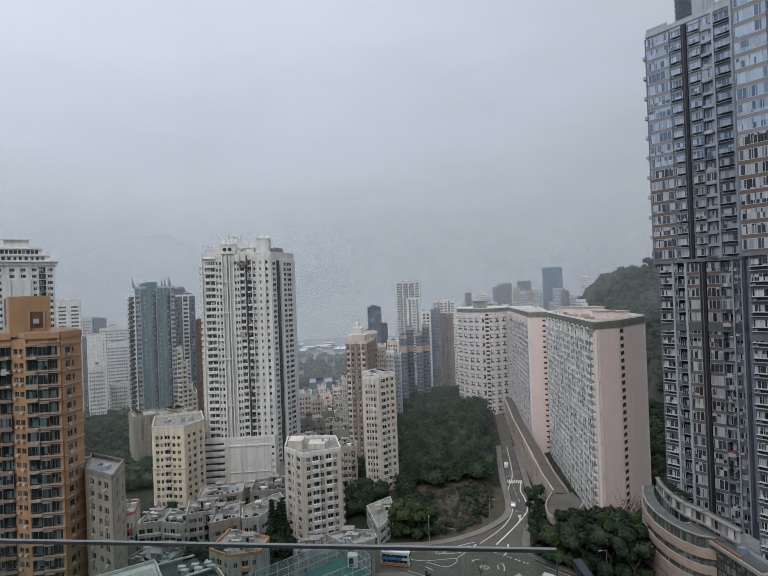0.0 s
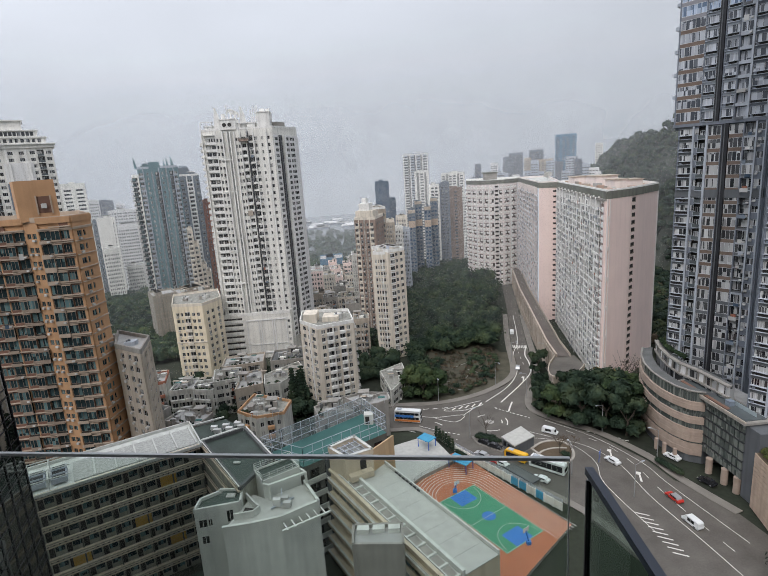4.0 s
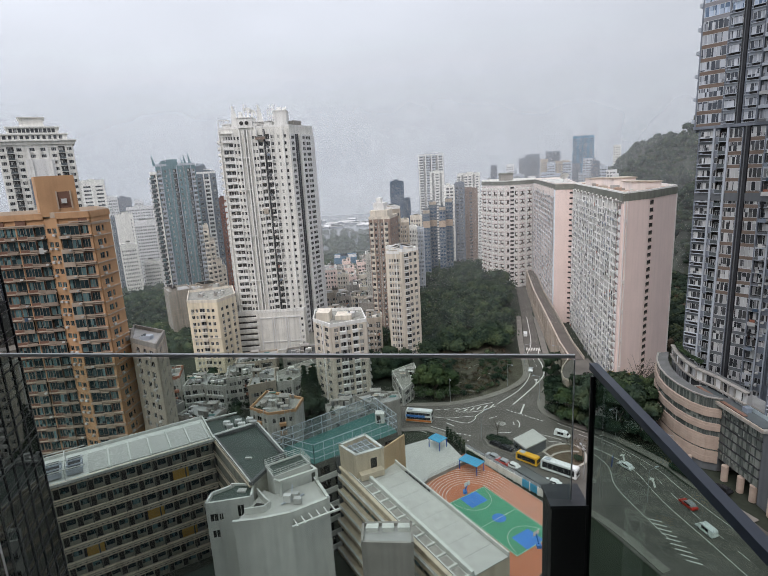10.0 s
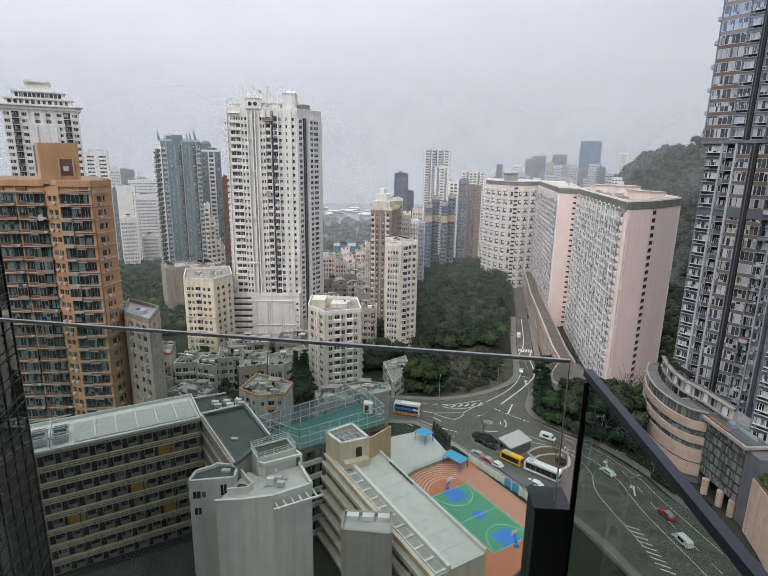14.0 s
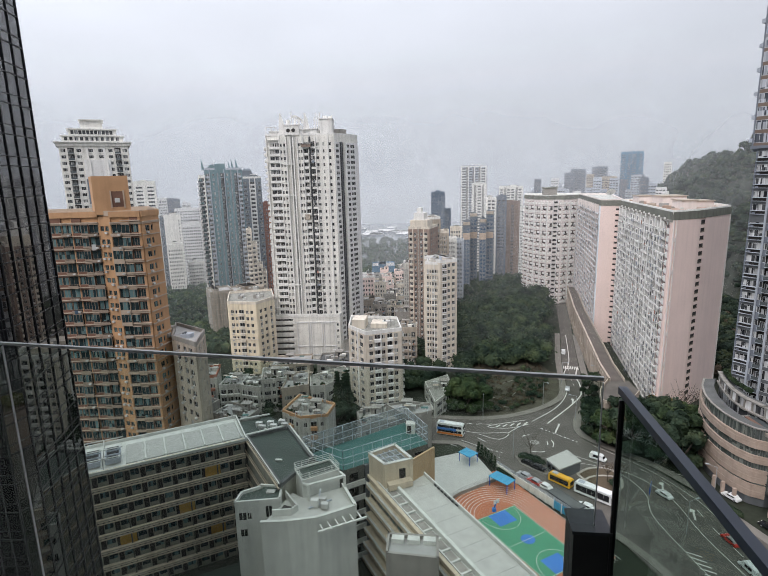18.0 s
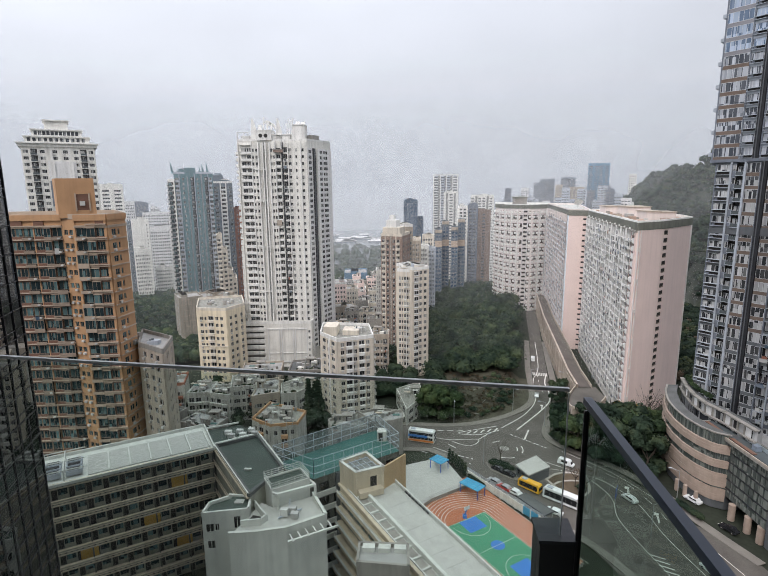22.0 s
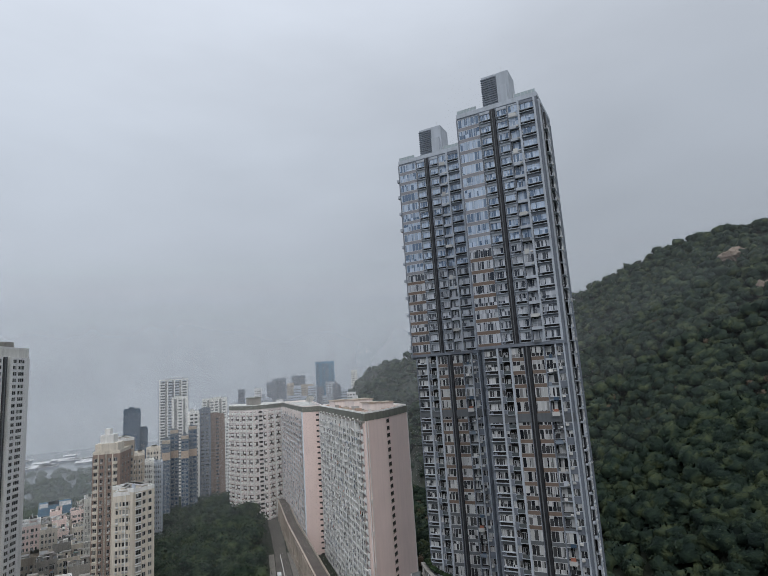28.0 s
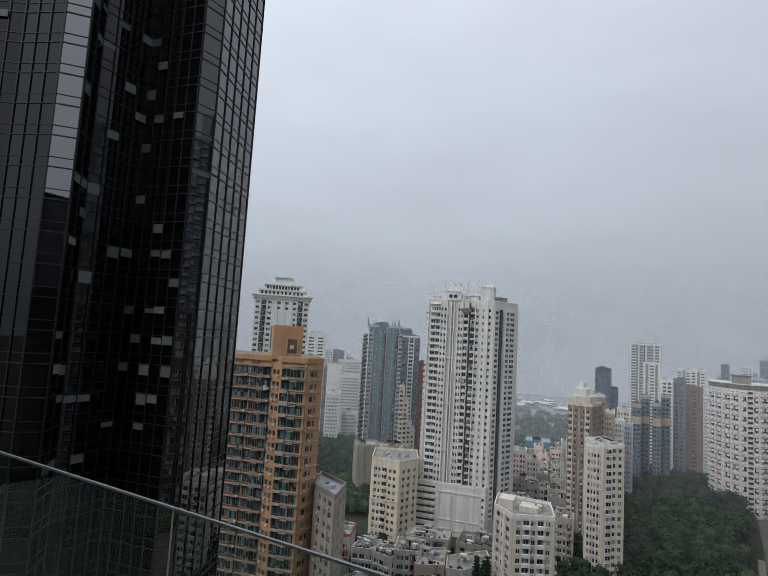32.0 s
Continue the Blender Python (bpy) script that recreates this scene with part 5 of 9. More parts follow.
# ---- white tower with crown ----
def white_tower():
    W, T_ = MATS["white_wall"], MATS["white_trim"]
    A, B, C = pol(-19.1, 252), pol(-12.1, 246), pol(-9.7, 262)
    poly = [A, B, C, pol(-10.4, 284), pol(-19, 282)]
    t = Tower("residential_tower", "tall white residential tower with a crown of curved fins", "apartment tower", poly, 20, 105, W, T_, MATS["alu"], MATS["pane_grey"], MATS["roof_light"], cap=300, parapet=0.5)
    t.glass = MATS["pane"]
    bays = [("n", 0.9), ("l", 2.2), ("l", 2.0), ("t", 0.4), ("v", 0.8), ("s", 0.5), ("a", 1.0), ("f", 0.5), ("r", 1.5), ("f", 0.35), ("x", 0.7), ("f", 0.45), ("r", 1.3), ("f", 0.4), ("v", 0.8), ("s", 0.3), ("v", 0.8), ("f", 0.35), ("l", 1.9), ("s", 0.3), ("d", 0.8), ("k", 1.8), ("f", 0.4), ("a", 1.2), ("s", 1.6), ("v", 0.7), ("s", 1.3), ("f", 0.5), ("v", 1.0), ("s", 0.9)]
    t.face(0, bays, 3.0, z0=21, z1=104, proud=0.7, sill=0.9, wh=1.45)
    fr, ln = t.frame_of(0)
    for z in (36, 57, 78, 92):
        t.body.local(fr, ln * 0.24, ln * 0.4, 0.7, 1.25, z, z + 0.5, T_)
    t.wall = MATS["soft_white"]
    t.face(1, [("v", 1.3), ("s", 0.3), ("d", 1.3), ("n", 0.4), ("f", 0.9), ("v", 1.7), ("s", 0.5), ("v", 1.9), ("s", 1.5)], 2.45, z0=8, z1=101.5, proud=0.6, spandrel=MATS["soft_white"], sill=0.6, wh=1.45)
    t.wall = W
    t.face(4, [("s", 4), ("b", 2), ("s", 2), ("b", 2), ("s", 3)], 2.8, z0=21, z1=103.5)
    t.strip(1, -2, 20, -1.0, 0.0, W)
    t.done()
    fr, ln = t.frame_of(0)
    # stepped crown, fins, drums and masts
    for u0, u1, n0, n1, h in ((1.6, 8.2, -9, -0.8, 1.8), (8.6, 15.4, -8, 0.9, 4.2), (15.4, 23.6, -9, -0.6, 2.4), (24.6, 30.2, -9, -0.4, 6.6)):
        g = Geo()
        g.local(fr, u0, u1, n0, n1, 104.9, 105 + h, T_)
        g.local(fr, u0 - 0.2, u1 + 0.2, n0, n1 + 0.25, 104.8 + h, 105.2 + h, T_)
        part("crown_block", g, t.ob)
    for u0 in (10.6, 12.9):
        g = Geo()
        c0 = fr[0] + fr[1] * u0 + fr[2] * 0.9
        c1 = fr[0] + fr[1] * u0 + fr[2] * 1.05
        g.tube((*c0, 106.9), (*c1, 106.9), 0.85, 0.85, MATS["void_shade"], 16)
        part("round_vent", g, t.ob, "dark round vent")
    for u0 in (0.1, 2.6, 4.8):
        g = Geo()
        g.local(fr, u0, u0 + 0.3, -0.5, -0.2, 105, 108.7, T_)
        part("frame_post", g, t.ob)
    g = Geo()
    g.local(fr, 0.1, 5.1, -0.55, -0.15, 108.4, 108.7, T_)
    part("frame_beam", g, t.ob)
    # two horn-shaped fins
    for u0 in (5.8, 17.0):
        g = Geo()
        for k in range(16):
            a = k / 16
            w_ = 2.9 * (1 - a ** 1.6) + 0.25
            g.local(fr, u0 + 0.9 * a, u0 + 0.9 * a + w_, -1.4, -0.6, 104.5 + 9.9 * a, 104.5 + 9.9 * (a + 0.064), T_)
        part("curved_fin", g, t.ob)
    # curved shells, tank and masts between them
    for u0, r0, z0 in ((13.2, 2.0, 111.3), (15.0, 1.6, 110.7)):
        g = Geo()
        c = fr[0] + fr[1] * u0 - fr[2] * 2.5
        for k in range(7):
            a0, a1 = -0.4 + k * 0.42, -0.4 + (k + 1) * 0.42
            p0 = fr[1] * math.cos(a0) * r0
            p1 = fr[1] * math.cos(a1) * r0
            g.beam((c[0] + p0[0], c[1] + p0[1], z0 + math.sin(a0) * r0), (c[0] + p1[0], c[1] + p1[1], z0 + math.sin(a1) * r0), 0.42, T_)
        g.local(fr, u0 - 0.3, u0 + 0.3, -2.8, -2.2, 108.5, z0 + r0, T_)
        part("curved_shell", g, t.ob)
    for u0, z0, z1, r0 in ((9.9, 109.1, 111.9, 1.1), (27.0, 111.5, 113.1, 1.3), (29.2, 111.5, 112.9, 1.0)):
        g = Geo()
        x, y = fr[0] + fr[1] * u0 - fr[2] * 3
        g.tube((x, y, z0), (x, y, z1), r0, r0 * 0.75, T_, 14)
        part("tank", g, t.ob)
    for u0, h in ((11.6, 10.2), (22.0, 7.6), (22.9, 9.4), (23.8, 8.8), (24.6, 9.6), (30.0, 8.2)):
        g = Geo()
        g.local(fr, u0, u0 + 0.34, -2, -1.7, 105, 105 + h, T_)
        part("mast", g, t.ob)
    g = Geo()
    f1, l1 = t.frame_of(1)
    g.local(f1, 5.4, 11.0, -7, -0.6, 104.9, 107.5, MATS["concrete"])
    part("lift_house", g, t.ob, "grey-brown lift house")
    # side balcony stacks that break the outline, and thin floor lines
    for j in range(28):
        t_z = 22 + j * 3.0
        g = Geo()
        g.local(fr, ln * 0.03, ln * 0.2, 0.0, 1.02, t_z - 0.16, t_z + 0.02, T_)
        part("floor_ledge", g, t.ob)
    g = Geo()
    g.local(fr, 16.2, 20.4, 0.9, 2.0, 99.6, 101.0, MATS["brown_wall"])
    g.local(fr, 15.6, 20.8, 0.8, 2.2, 100.7, 101, MATS["concrete"])
    g.local(fr, 16.6, 16.8, 1.2, 1.4, 101.0, 105.5, MATS["alu"])
    g.local(fr, 19.8, 20.0, 1.2, 1.4, 101.0, 105.5, MATS["alu"])
    tagged(new("maintenance_gondola", g.mesh("maintenance_gondola")), "small red-brown maintenance cradle hung on the white tower", "gondola")
    g = Geo()
    g.local(fr, 16.4, 18.6, 0.75, 1.5, 67.0, 69.4, MATS["tan_wall"])
    part("planted_balcony", g, t.ob, "yellow-green balcony")
    # podium: slotted car park and framed panels
    P = [pol(-19.6, 249), pol(-12.3, 243), pol(-11.0, 258), pol(-19.2, 262)]
    p = Tower("podium_building", "white podium block with slotted car park floors", "podium", P, -2, 21.2, W, T_, parapet=1.1)
    fr, ln = p.frame_of(0)
    for j in range(7):
        z = 0.4 + j * 2.9
        # car park's inner shade painted as a near-black strip per slot
        p.body.local(fr, 0.6, 9.4, 0, 0.06, z + 1.5, z + 2.3, MATS["void_shade"])
        p.body.local(fr, 0.4, 9.8, 0, 0.4, z, z + 1.4, T_)
    for k in range(3):
        u0 = 11.2 + k * 6.4
        for a, b, c, d in ((u0, u0 + 5.8, 18.2, 18.7), (u0, u0 + 5.8, 2.0, 2.5), (u0, u0 + 0.4, 2.5, 18.2), (u0 + 5.4, u0 + 5.8, 2.5, 18.2), (u0, u0 + 5.8, 6.4, 6.7)):
            p.body.local(fr, a, b, 0, 0.35, c, d, MATS["soft_white"])
    for j in range(6):
        p.window(fr, ln - 1.6, 0.02, 1.5 + j * 3, 1.0, 1.2, 1)
    p.done()


white_tower()


def block(name, label, az0, az1, d, top, base, wall, bays, sh=2.9, depth=16, dd=0.0, cap=0, glass="pane", trim=None, category="apartment building", roof=None, group="", side=None, front=None, ends=0.4, sill=0.85, wh=1.5):
    """A tower block whose front spans two compass angles; top as the tangent of its roof's height angle."""
    a, b = np.array(pol(az0, d)), np.array(pol(az1, d + dd))
    fr, ln = edge_frame(a, b)
    bk = -fr[2] * depth
    z1 = 85 + top * d
    poly = [a, b, b + bk, a + bk]
    t = Tower(name, label, category, poly, base, z1, MATS[wall], MATS[trim or wall], MATS["alu"], MATS[glass], roof or MATS["roof_grey"], cap=cap, group=group)
    t.face(0, bays, sh, z0=base + 1, z1=z1 - 0.4, ends=ends, sill=sill, wh=wh)
    for i in (1, 3):
        t.face(i, side or ([("s", 2.0), ("w", 1.4)] * max(1, int(depth / 5)) + [("s", 1.5)]), sh, z0=base + 1, z1=z1 - 0.4, sill=sill, wh=wh)
    t.done()
    r = random.Random(int(az0 * 100) + int(d))
    for k in range(0 if name == "far_tower" else r.choice((1, 1, 2))):
        g = Geo()
        u0 = ln * r.uniform(0.12, 0.5)
        w_ = ln * r.uniform(0.22, 0.4)
        h_ = r.uniform(1.6, 3.2)
        g.local(fr, u0, u0 + w_, -depth * 0.7, -1.0, z1, z1 + h_, t.wall)
        g.local(fr, u0 - 0.2, u0 + w_ + 0.2, -depth * 0.72, -0.8, z1 + h_ - 0.4, z1 + h_, t.trim)
        if r.random() < 0.5:
            g.local(fr, u0 + w_ * 0.3, u0 + w_ * 0.3 + 0.3, -3, -2.7, z1 + h_, z1 + h_ * 1.8, MATS["alu"])
        part("lift_house", g, t.ob)
    return t, fr, ln, z1

# ---- middle distance blocks ----
WN = [("a", 1.3), ("s", 0.5), ("w", 0.9), ("s", 0.6)]
t, fr, ln, z1 = block("apartment_building", "slim cream apartment tower with small paired windows", -2.66, -0.95, 228, -0.163, 0, "cream_wall", [("s", 0.3), ("a", 0.9), ("s", 0.25), ("w", 0.7), ("s", 0.3), ("a", 0.9), ("t", 0.25), ("a", 0.9), ("s", 0.25), ("w", 0.7), ("s", 0.3)], 2.8, 14, -2.0, cap=140, trim="white_trim")
clutter(t.ob, -1.8, 234, z1, 6, 4)
t, fr, ln, z1 = block("apartment_building", "slim cream apartment tower with stepped bay", -0.95, 0.78, 224, -0.161, 0, "cream_wall", [("y", 1.6), ("s", 0.5), ("v", 1.0), ("s", 0.7), ("w", 1.1), ("s", 0.4)], 2.8, 15, 4, cap=100, trim="white_trim")
clutter(t.ob, -0.2, 231, z1, 6, 4, 3)
t, fr, ln, z1 = block("apartment_building", "brown slim apartment tower with pale stepped top", -4.4, -2.2, 262, -0.095, -4, "brown_wall", [("l", 1.2), ("t", 0.3), ("s", 0.3), ("a", 1.0), ("s", 0.4), ("x", 0.6), ("s", 0.4), ("a", 1.0), ("s", 0.3), ("t", 0.3), ("l", 1.3), ("s", 0.3)], 2.8, 16, -3, cap=60, trim="cream_wall")
g = Geo()
g.local(fr, 0.6, ln - 1, -10, -0.5, z1, z1 + 4, MATS["cream_wall"])
g.local(fr, 2.2, ln - 3, -8, -1.5, z1 + 4, z1 + 7.5, MATS["white_trim"])
g.local(fr, 3.6, ln - 4.6, -6, -2.5, z1 + 7.5, z1 + 10, MATS["white_trim"])
part("stepped_top", g, t.ob)
t, fr, ln, z1 = block("apartment_building", "tan and white slim apartment tower", -2.5, -1.0, 275, -0.078, -4, "tan_wall", [("w", 1.0), ("s", 0.6), ("l", 1.4), ("s", 0.6), ("w", 1.0)], 2.8, 12, 2, cap=40, trim="white_trim")


def low_cream():
    a, b, c = pol(-11.35, 193), pol(-9.45, 183), pol(-5.4, 187)
    d, e = pol(-5.9, 203), pol(-11.0, 207)
    t = Tower("apartment_building", "ten-storey cream apartment building with zigzag balconies", "apartment building", [a, b, c, d, e], -1, 29.8, MATS["cream_wall"], MATS["white_trim"], MATS["alu"], MATS["pane"], MATS["roof_worn"], cap=140)
    t.face(0, [("s", 0.9), ("a", 1.2), ("s", 0.6), ("w", 0.8), ("t", 0.3), ("s", 0.6), ("a", 1.3), ("s", 0.8)], 2.95, z0=0, z1=29.4)
    t.face(1, [("s", 0.5), ("a", 1.3), ("s", 0.4), ("l", 2.0), ("t", 0.3), ("a", 1.3), ("s", 0.5), ("l", 1.8), ("s", 0.5), ("a", 1.2), ("s", 0.9)], 2.95, z0=0, z1=29.4)
    t.face(2, [("s", 1.5), ("b", 2), ("s", 1.5), ("a", 1.4), ("s", 3)], 2.95, z0=0, z1=29.4)
    t.done()
    g = Geo()
    x, y = pol(-9.6, 194)
    g.box(x - 4, x + 1, y - 4, y + 3, 29.8, 33.2, MATS["cream_wall"])
    g.box(x + 3, x + 9, y - 3, y + 3, 29.8, 31.6, MATS["cream_wall"])
    part("roof_house", g, t.ob)
    clutter(t.ob, -7.2, 194, 29.8, 8, 5)


low_cream()


def yellow_block():
    a, b, c = pol(-24.3, 237), pol(-21.35, 231), pol(-19.4, 240)
    t = Tower("apartment_building", "yellow apartment building with dark square windows", "apartment building", [a, b, c, pol(-19.6, 258), pol(-24, 258)], -2, 32.4, MATS["yellow_wall"], MATS["cream_wall"], MATS["alu"], MATS["pane"], MATS["roof_worn"], cap=120)
    t.face(0, [("s", 0.7), ("a", 1.1), ("s", 0.4), ("w", 0.8), ("s", 0.5), ("l", 1.9), ("s", 0.5), ("w", 1.0), ("s", 0.6), ("w", 1.0), ("s", 0.8)], 3.0, z0=0, z1=32)
    t.face(1, [("s", 0.9), ("a", 1.0), ("s", 1.0), ("w", 1.0), ("s", 1.4), ("a", 1.0), ("s", 0.8)], 3.0, z0=0, z1=32)
    t.strip(0, 16, 16.4, 0, 0.5, MATS["cream_wall"])
    t.done()
    clutter(t.ob, -21.8, 245, 32.4, 12, 6)


yellow_block()
# shrouded block in front of the teal towers
t, fr, ln, z1 = block("apartment_building", "older grey building wrapped in scaffold netting", -25.9, -23.6, 287, -0.201, -4, "scaffold_net", [("s", 3), ("r", 0.6), ("s", 3), ("r", 0.6), ("s", 3)], 3, 14, 2, category="building")
g = Geo()
for j in range(11):
    g.local(fr, 0, ln, 0.25, 0.45, -2 + 2.9 * j, -1.9 + 2.9 * j, MATS["tan_wall"])
for j in range(9):
    g.local(fr, ln * j / 8, ln * j / 8 + 0.1, 0.25, 0.5, -2, 28, MATS["tan_wall"])
part("scaffold", g, t.ob, "bamboo scaffold poles", "stuff")
t, fr, ln, z1 = block("apartment_building", "older tan building with cluttered flat roof", -23.6, -20.4, 292, -0.203, -4, "tan_wall", WN * 5, 3, 14, 8, category="building")
clutter(t.ob, -22.2, 300, z1, 12, 7)


def teal_towers():
    t, fr, ln, z1 = block("residential_tower", "teal-grey residential tower with pointed roof blades", -25.4, -21.75, 350, 0.022, 0, "teal_wall", [("l", 1.3), ("t", 0.3), ("s", 0.8), ("v", 0.7), ("s", 0.9), ("x", 0.5), ("s", 0.8), ("b", 1.2), ("t", 0.3), ("s", 0.5), ("w", 0.7), ("s", 0.8), ("x", 0.5), ("s", 0.8), ("b", 1.2), ("t", 0.3), ("l", 1.2)], 2.8, 18, 0, cap=60, glass="pane_grey", trim="grey_light", category="apartment tower", group="teal towers")
    g = Geo()
    for u0, h, w in ((-1.6, 6.5, 1.6), (2.2, 3.2, 0.9), (14.6, 4.5, 1.2), (16.2, 6.0, 1.4), (18.8, 7.0, 1.6)):
        for k in range(6):
            a = k / 6
            g.local(fr, u0, u0 + w * (1 - a), -2, -0.5, z1 + h * a, z1 + h * (a + 0.17), MATS["teal_wall"])
    g.local(fr, 6.2, 12.4, -8, 0.3, z1 - 2, z1 + 3.5, MATS["teal_wall"])
    part("roof_blade", g, t.ob)
    a = Tower("residential_tower", "white and teal balcony stack beside the teal tower", "apartment tower", [pol(-26.0, 352), pol(-25.4, 349), pol(-25.3, 362), pol(-26.0, 365)], 0, 85 + 0.01 * 350, MATS["white_wall"], MATS["white_trim"], glass=MATS["pane_teal"], cap=30, group="teal towers")
    a.face(0, [("b", 1.6), ("s", 0.3)], 2.8, z0=1, z1=88, ends=0.1)
    a.face(3, [("b", 1.6), ("s", 0.5), ("b", 1.6)], 2.8, z0=1, z1=88)
    a.done()
    t, fr, ln, z1 = block("residential_tower", "dark slate residential tower with white window frames", -21.75, -19.9, 385, 0.006, 0, "slate_wall", [("w", 1.4), ("s", 0.8), ("t", 0.4), ("l", 1.7), ("t", 0.4), ("s", 0.8), ("w", 1.2)], 2.8, 18, 2, cap=60, trim="white_trim", category="apartment tower", group="teal towers")
    g = Geo()
    g.local(fr, 0.5, 7, -8, -1, z1, z1 + 5, MATS["slate_wall"])
    x, y = fr[0] + fr[1] * 4 - fr[2] * 4
    g.tube((x, y, z1 + 5), (x, y, z1 + 6.5), 3.2, 2.2, MATS["slate_wall"], 14)
    part("roof_drum", g, t.ob)
    block("residential_tower", "plain red-brown residential tower", -20.0, -19.0, 402, -0.042, 0, "terracotta", [("s", 2.0), ("w", 0.7), ("s", 2.4)], 2.8, 16, 0, category="apartment tower")
    for i, (a0, a1, tp) in enumerate(((-21.75, -21.25, -0.09), (-21.25, -20.8, -0.115), (-20.8, -20.35, -0.155), (-20.35, -20.0, -0.17))):
        block("apartment_building", "stepped cream apartment building with curved balconies", a0, a1, 330 + 2 * i, tp, 0, "cream_wall", [("l", 2.0), ("s", 0.6)], 2.8, 12, 0, ends=0.1, group="stepped cream houses")


teal_towers()
# ---- left distance ----
t, fr, ln, z1 = block("residential_tower", "cream residential tower with a stepped classical crown", -37.8, -32.15, 300, 0.064, 0, "white_wall", [("w", 1.4), ("s", 0.5), ("b", 1.8), ("s", 0.6), ("w", 1.4), ("s", 0.5), ("n", 0.8), ("t", 0.6), ("a", 1.4), ("s", 1.4), ("a", 1.4), ("t", 0.6), ("n", 0.8), ("w", 1.4), ("s", 0.5), ("b", 1.8), ("s", 0.5), ("w", 1.4)], 3.0, 26, 0, cap=120, trim="white_trim", category="apartment tower")
g = Geo()
for k, (a, h0, h1) in enumerate(((-1.4, -0.4, 1.6), (1.6, 1.6, 4.6), (4.6, 4.6, 7.8), (10.0, 7.8, 12.2))):
    g.local(fr, a, ln - a, -22 + k, 0.8 - k * 1.2, z1 + h0, z1 + h1 - 0.4, MATS["white_wall"])
    g.local(fr, a - 0.7, ln - a + 0.7, -22 + k, 1.6 - k * 1.2, z1 + h1 - 0.5, z1 + h1, MATS["white_trim"])
    if k in (1, 2):
        for q in range(11):
            u0 = a + 1.0 + q * (ln - 2 * a - 2) / 11
            g.local(fr, u0, u0 + 1.3, 0.75 - k * 1.2, 0.84 - k * 1.2, z1 + h0 + 0.5, z1 + h1 - 0.9, MATS["pane_far"])
            g.local(fr, u0 - 0.3, u0 - 0.1, 0.7 - k * 1.2, 1.3 - k * 1.2, z1 + h0, z1 + h1 - 0.4, MATS["white_trim"])
g.local(fr, ln * 0.33, ln * 0.72, 0.2, 0.7, z1 - 16, z1 - 7, MATS["soft_white"])
g.local(fr, ln * 0.33, ln * 0.72, 0.2, 0.8, z1 - 28, z1 - 16, MATS["grey_tile"])
g.local(fr, ln * 0.36, ln * 0.42, 0.7, 1.3, z1 - 16, z1 - 7, MATS["white_trim"])
g.local(fr, ln * 0.62, ln * 0.68, 0.7, 1.3, z1 - 16, z1 - 7, MATS["white_trim"])
part("crown", g, t.ob)
FAR = [("w", 1.6), ("s", 0.5), ("t", 0.4), ("w", 1.2), ("s", 0.5)]
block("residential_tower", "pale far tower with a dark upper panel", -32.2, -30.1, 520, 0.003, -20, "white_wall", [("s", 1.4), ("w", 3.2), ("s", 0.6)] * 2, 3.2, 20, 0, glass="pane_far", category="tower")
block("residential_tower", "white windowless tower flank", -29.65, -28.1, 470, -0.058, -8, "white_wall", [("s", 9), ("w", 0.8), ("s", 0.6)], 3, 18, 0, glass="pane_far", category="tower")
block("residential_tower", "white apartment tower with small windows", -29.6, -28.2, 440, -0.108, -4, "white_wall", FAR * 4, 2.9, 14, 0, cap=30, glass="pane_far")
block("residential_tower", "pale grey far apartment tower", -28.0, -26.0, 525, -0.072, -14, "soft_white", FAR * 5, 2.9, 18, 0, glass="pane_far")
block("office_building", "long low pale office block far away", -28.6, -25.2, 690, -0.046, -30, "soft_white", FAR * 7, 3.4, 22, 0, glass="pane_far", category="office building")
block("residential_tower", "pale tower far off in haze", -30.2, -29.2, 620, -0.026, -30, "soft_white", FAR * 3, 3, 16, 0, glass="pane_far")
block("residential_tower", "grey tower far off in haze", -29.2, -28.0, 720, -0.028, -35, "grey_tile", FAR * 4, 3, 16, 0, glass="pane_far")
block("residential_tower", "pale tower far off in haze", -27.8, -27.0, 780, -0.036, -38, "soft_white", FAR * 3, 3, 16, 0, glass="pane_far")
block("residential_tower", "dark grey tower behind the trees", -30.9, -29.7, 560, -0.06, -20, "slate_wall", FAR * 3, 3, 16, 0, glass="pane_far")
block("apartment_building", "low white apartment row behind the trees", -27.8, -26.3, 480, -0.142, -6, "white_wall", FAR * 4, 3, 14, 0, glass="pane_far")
# ---- centre distance ----
block("office_building", "dark navy glass tower in haze", -1.92, -0.48, 520, -0.03, -30, "navy_wall", [("g", 2.0)] * 4, 3.2, 14, 0, glass="pane_navy", category="glass tower")
block("office_building", "lower dark navy glass tower", -0.48, 0.16, 526, -0.062, -30, "navy_wall", [("g", 2.0)] * 2, 3.2, 14, 0, glass="pane_navy", category="glass tower")
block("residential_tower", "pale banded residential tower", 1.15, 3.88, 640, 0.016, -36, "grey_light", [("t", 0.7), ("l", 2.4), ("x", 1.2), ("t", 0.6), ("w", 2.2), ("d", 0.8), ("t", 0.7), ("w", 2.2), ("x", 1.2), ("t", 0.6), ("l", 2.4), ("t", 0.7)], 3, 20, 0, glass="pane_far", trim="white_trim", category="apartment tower")
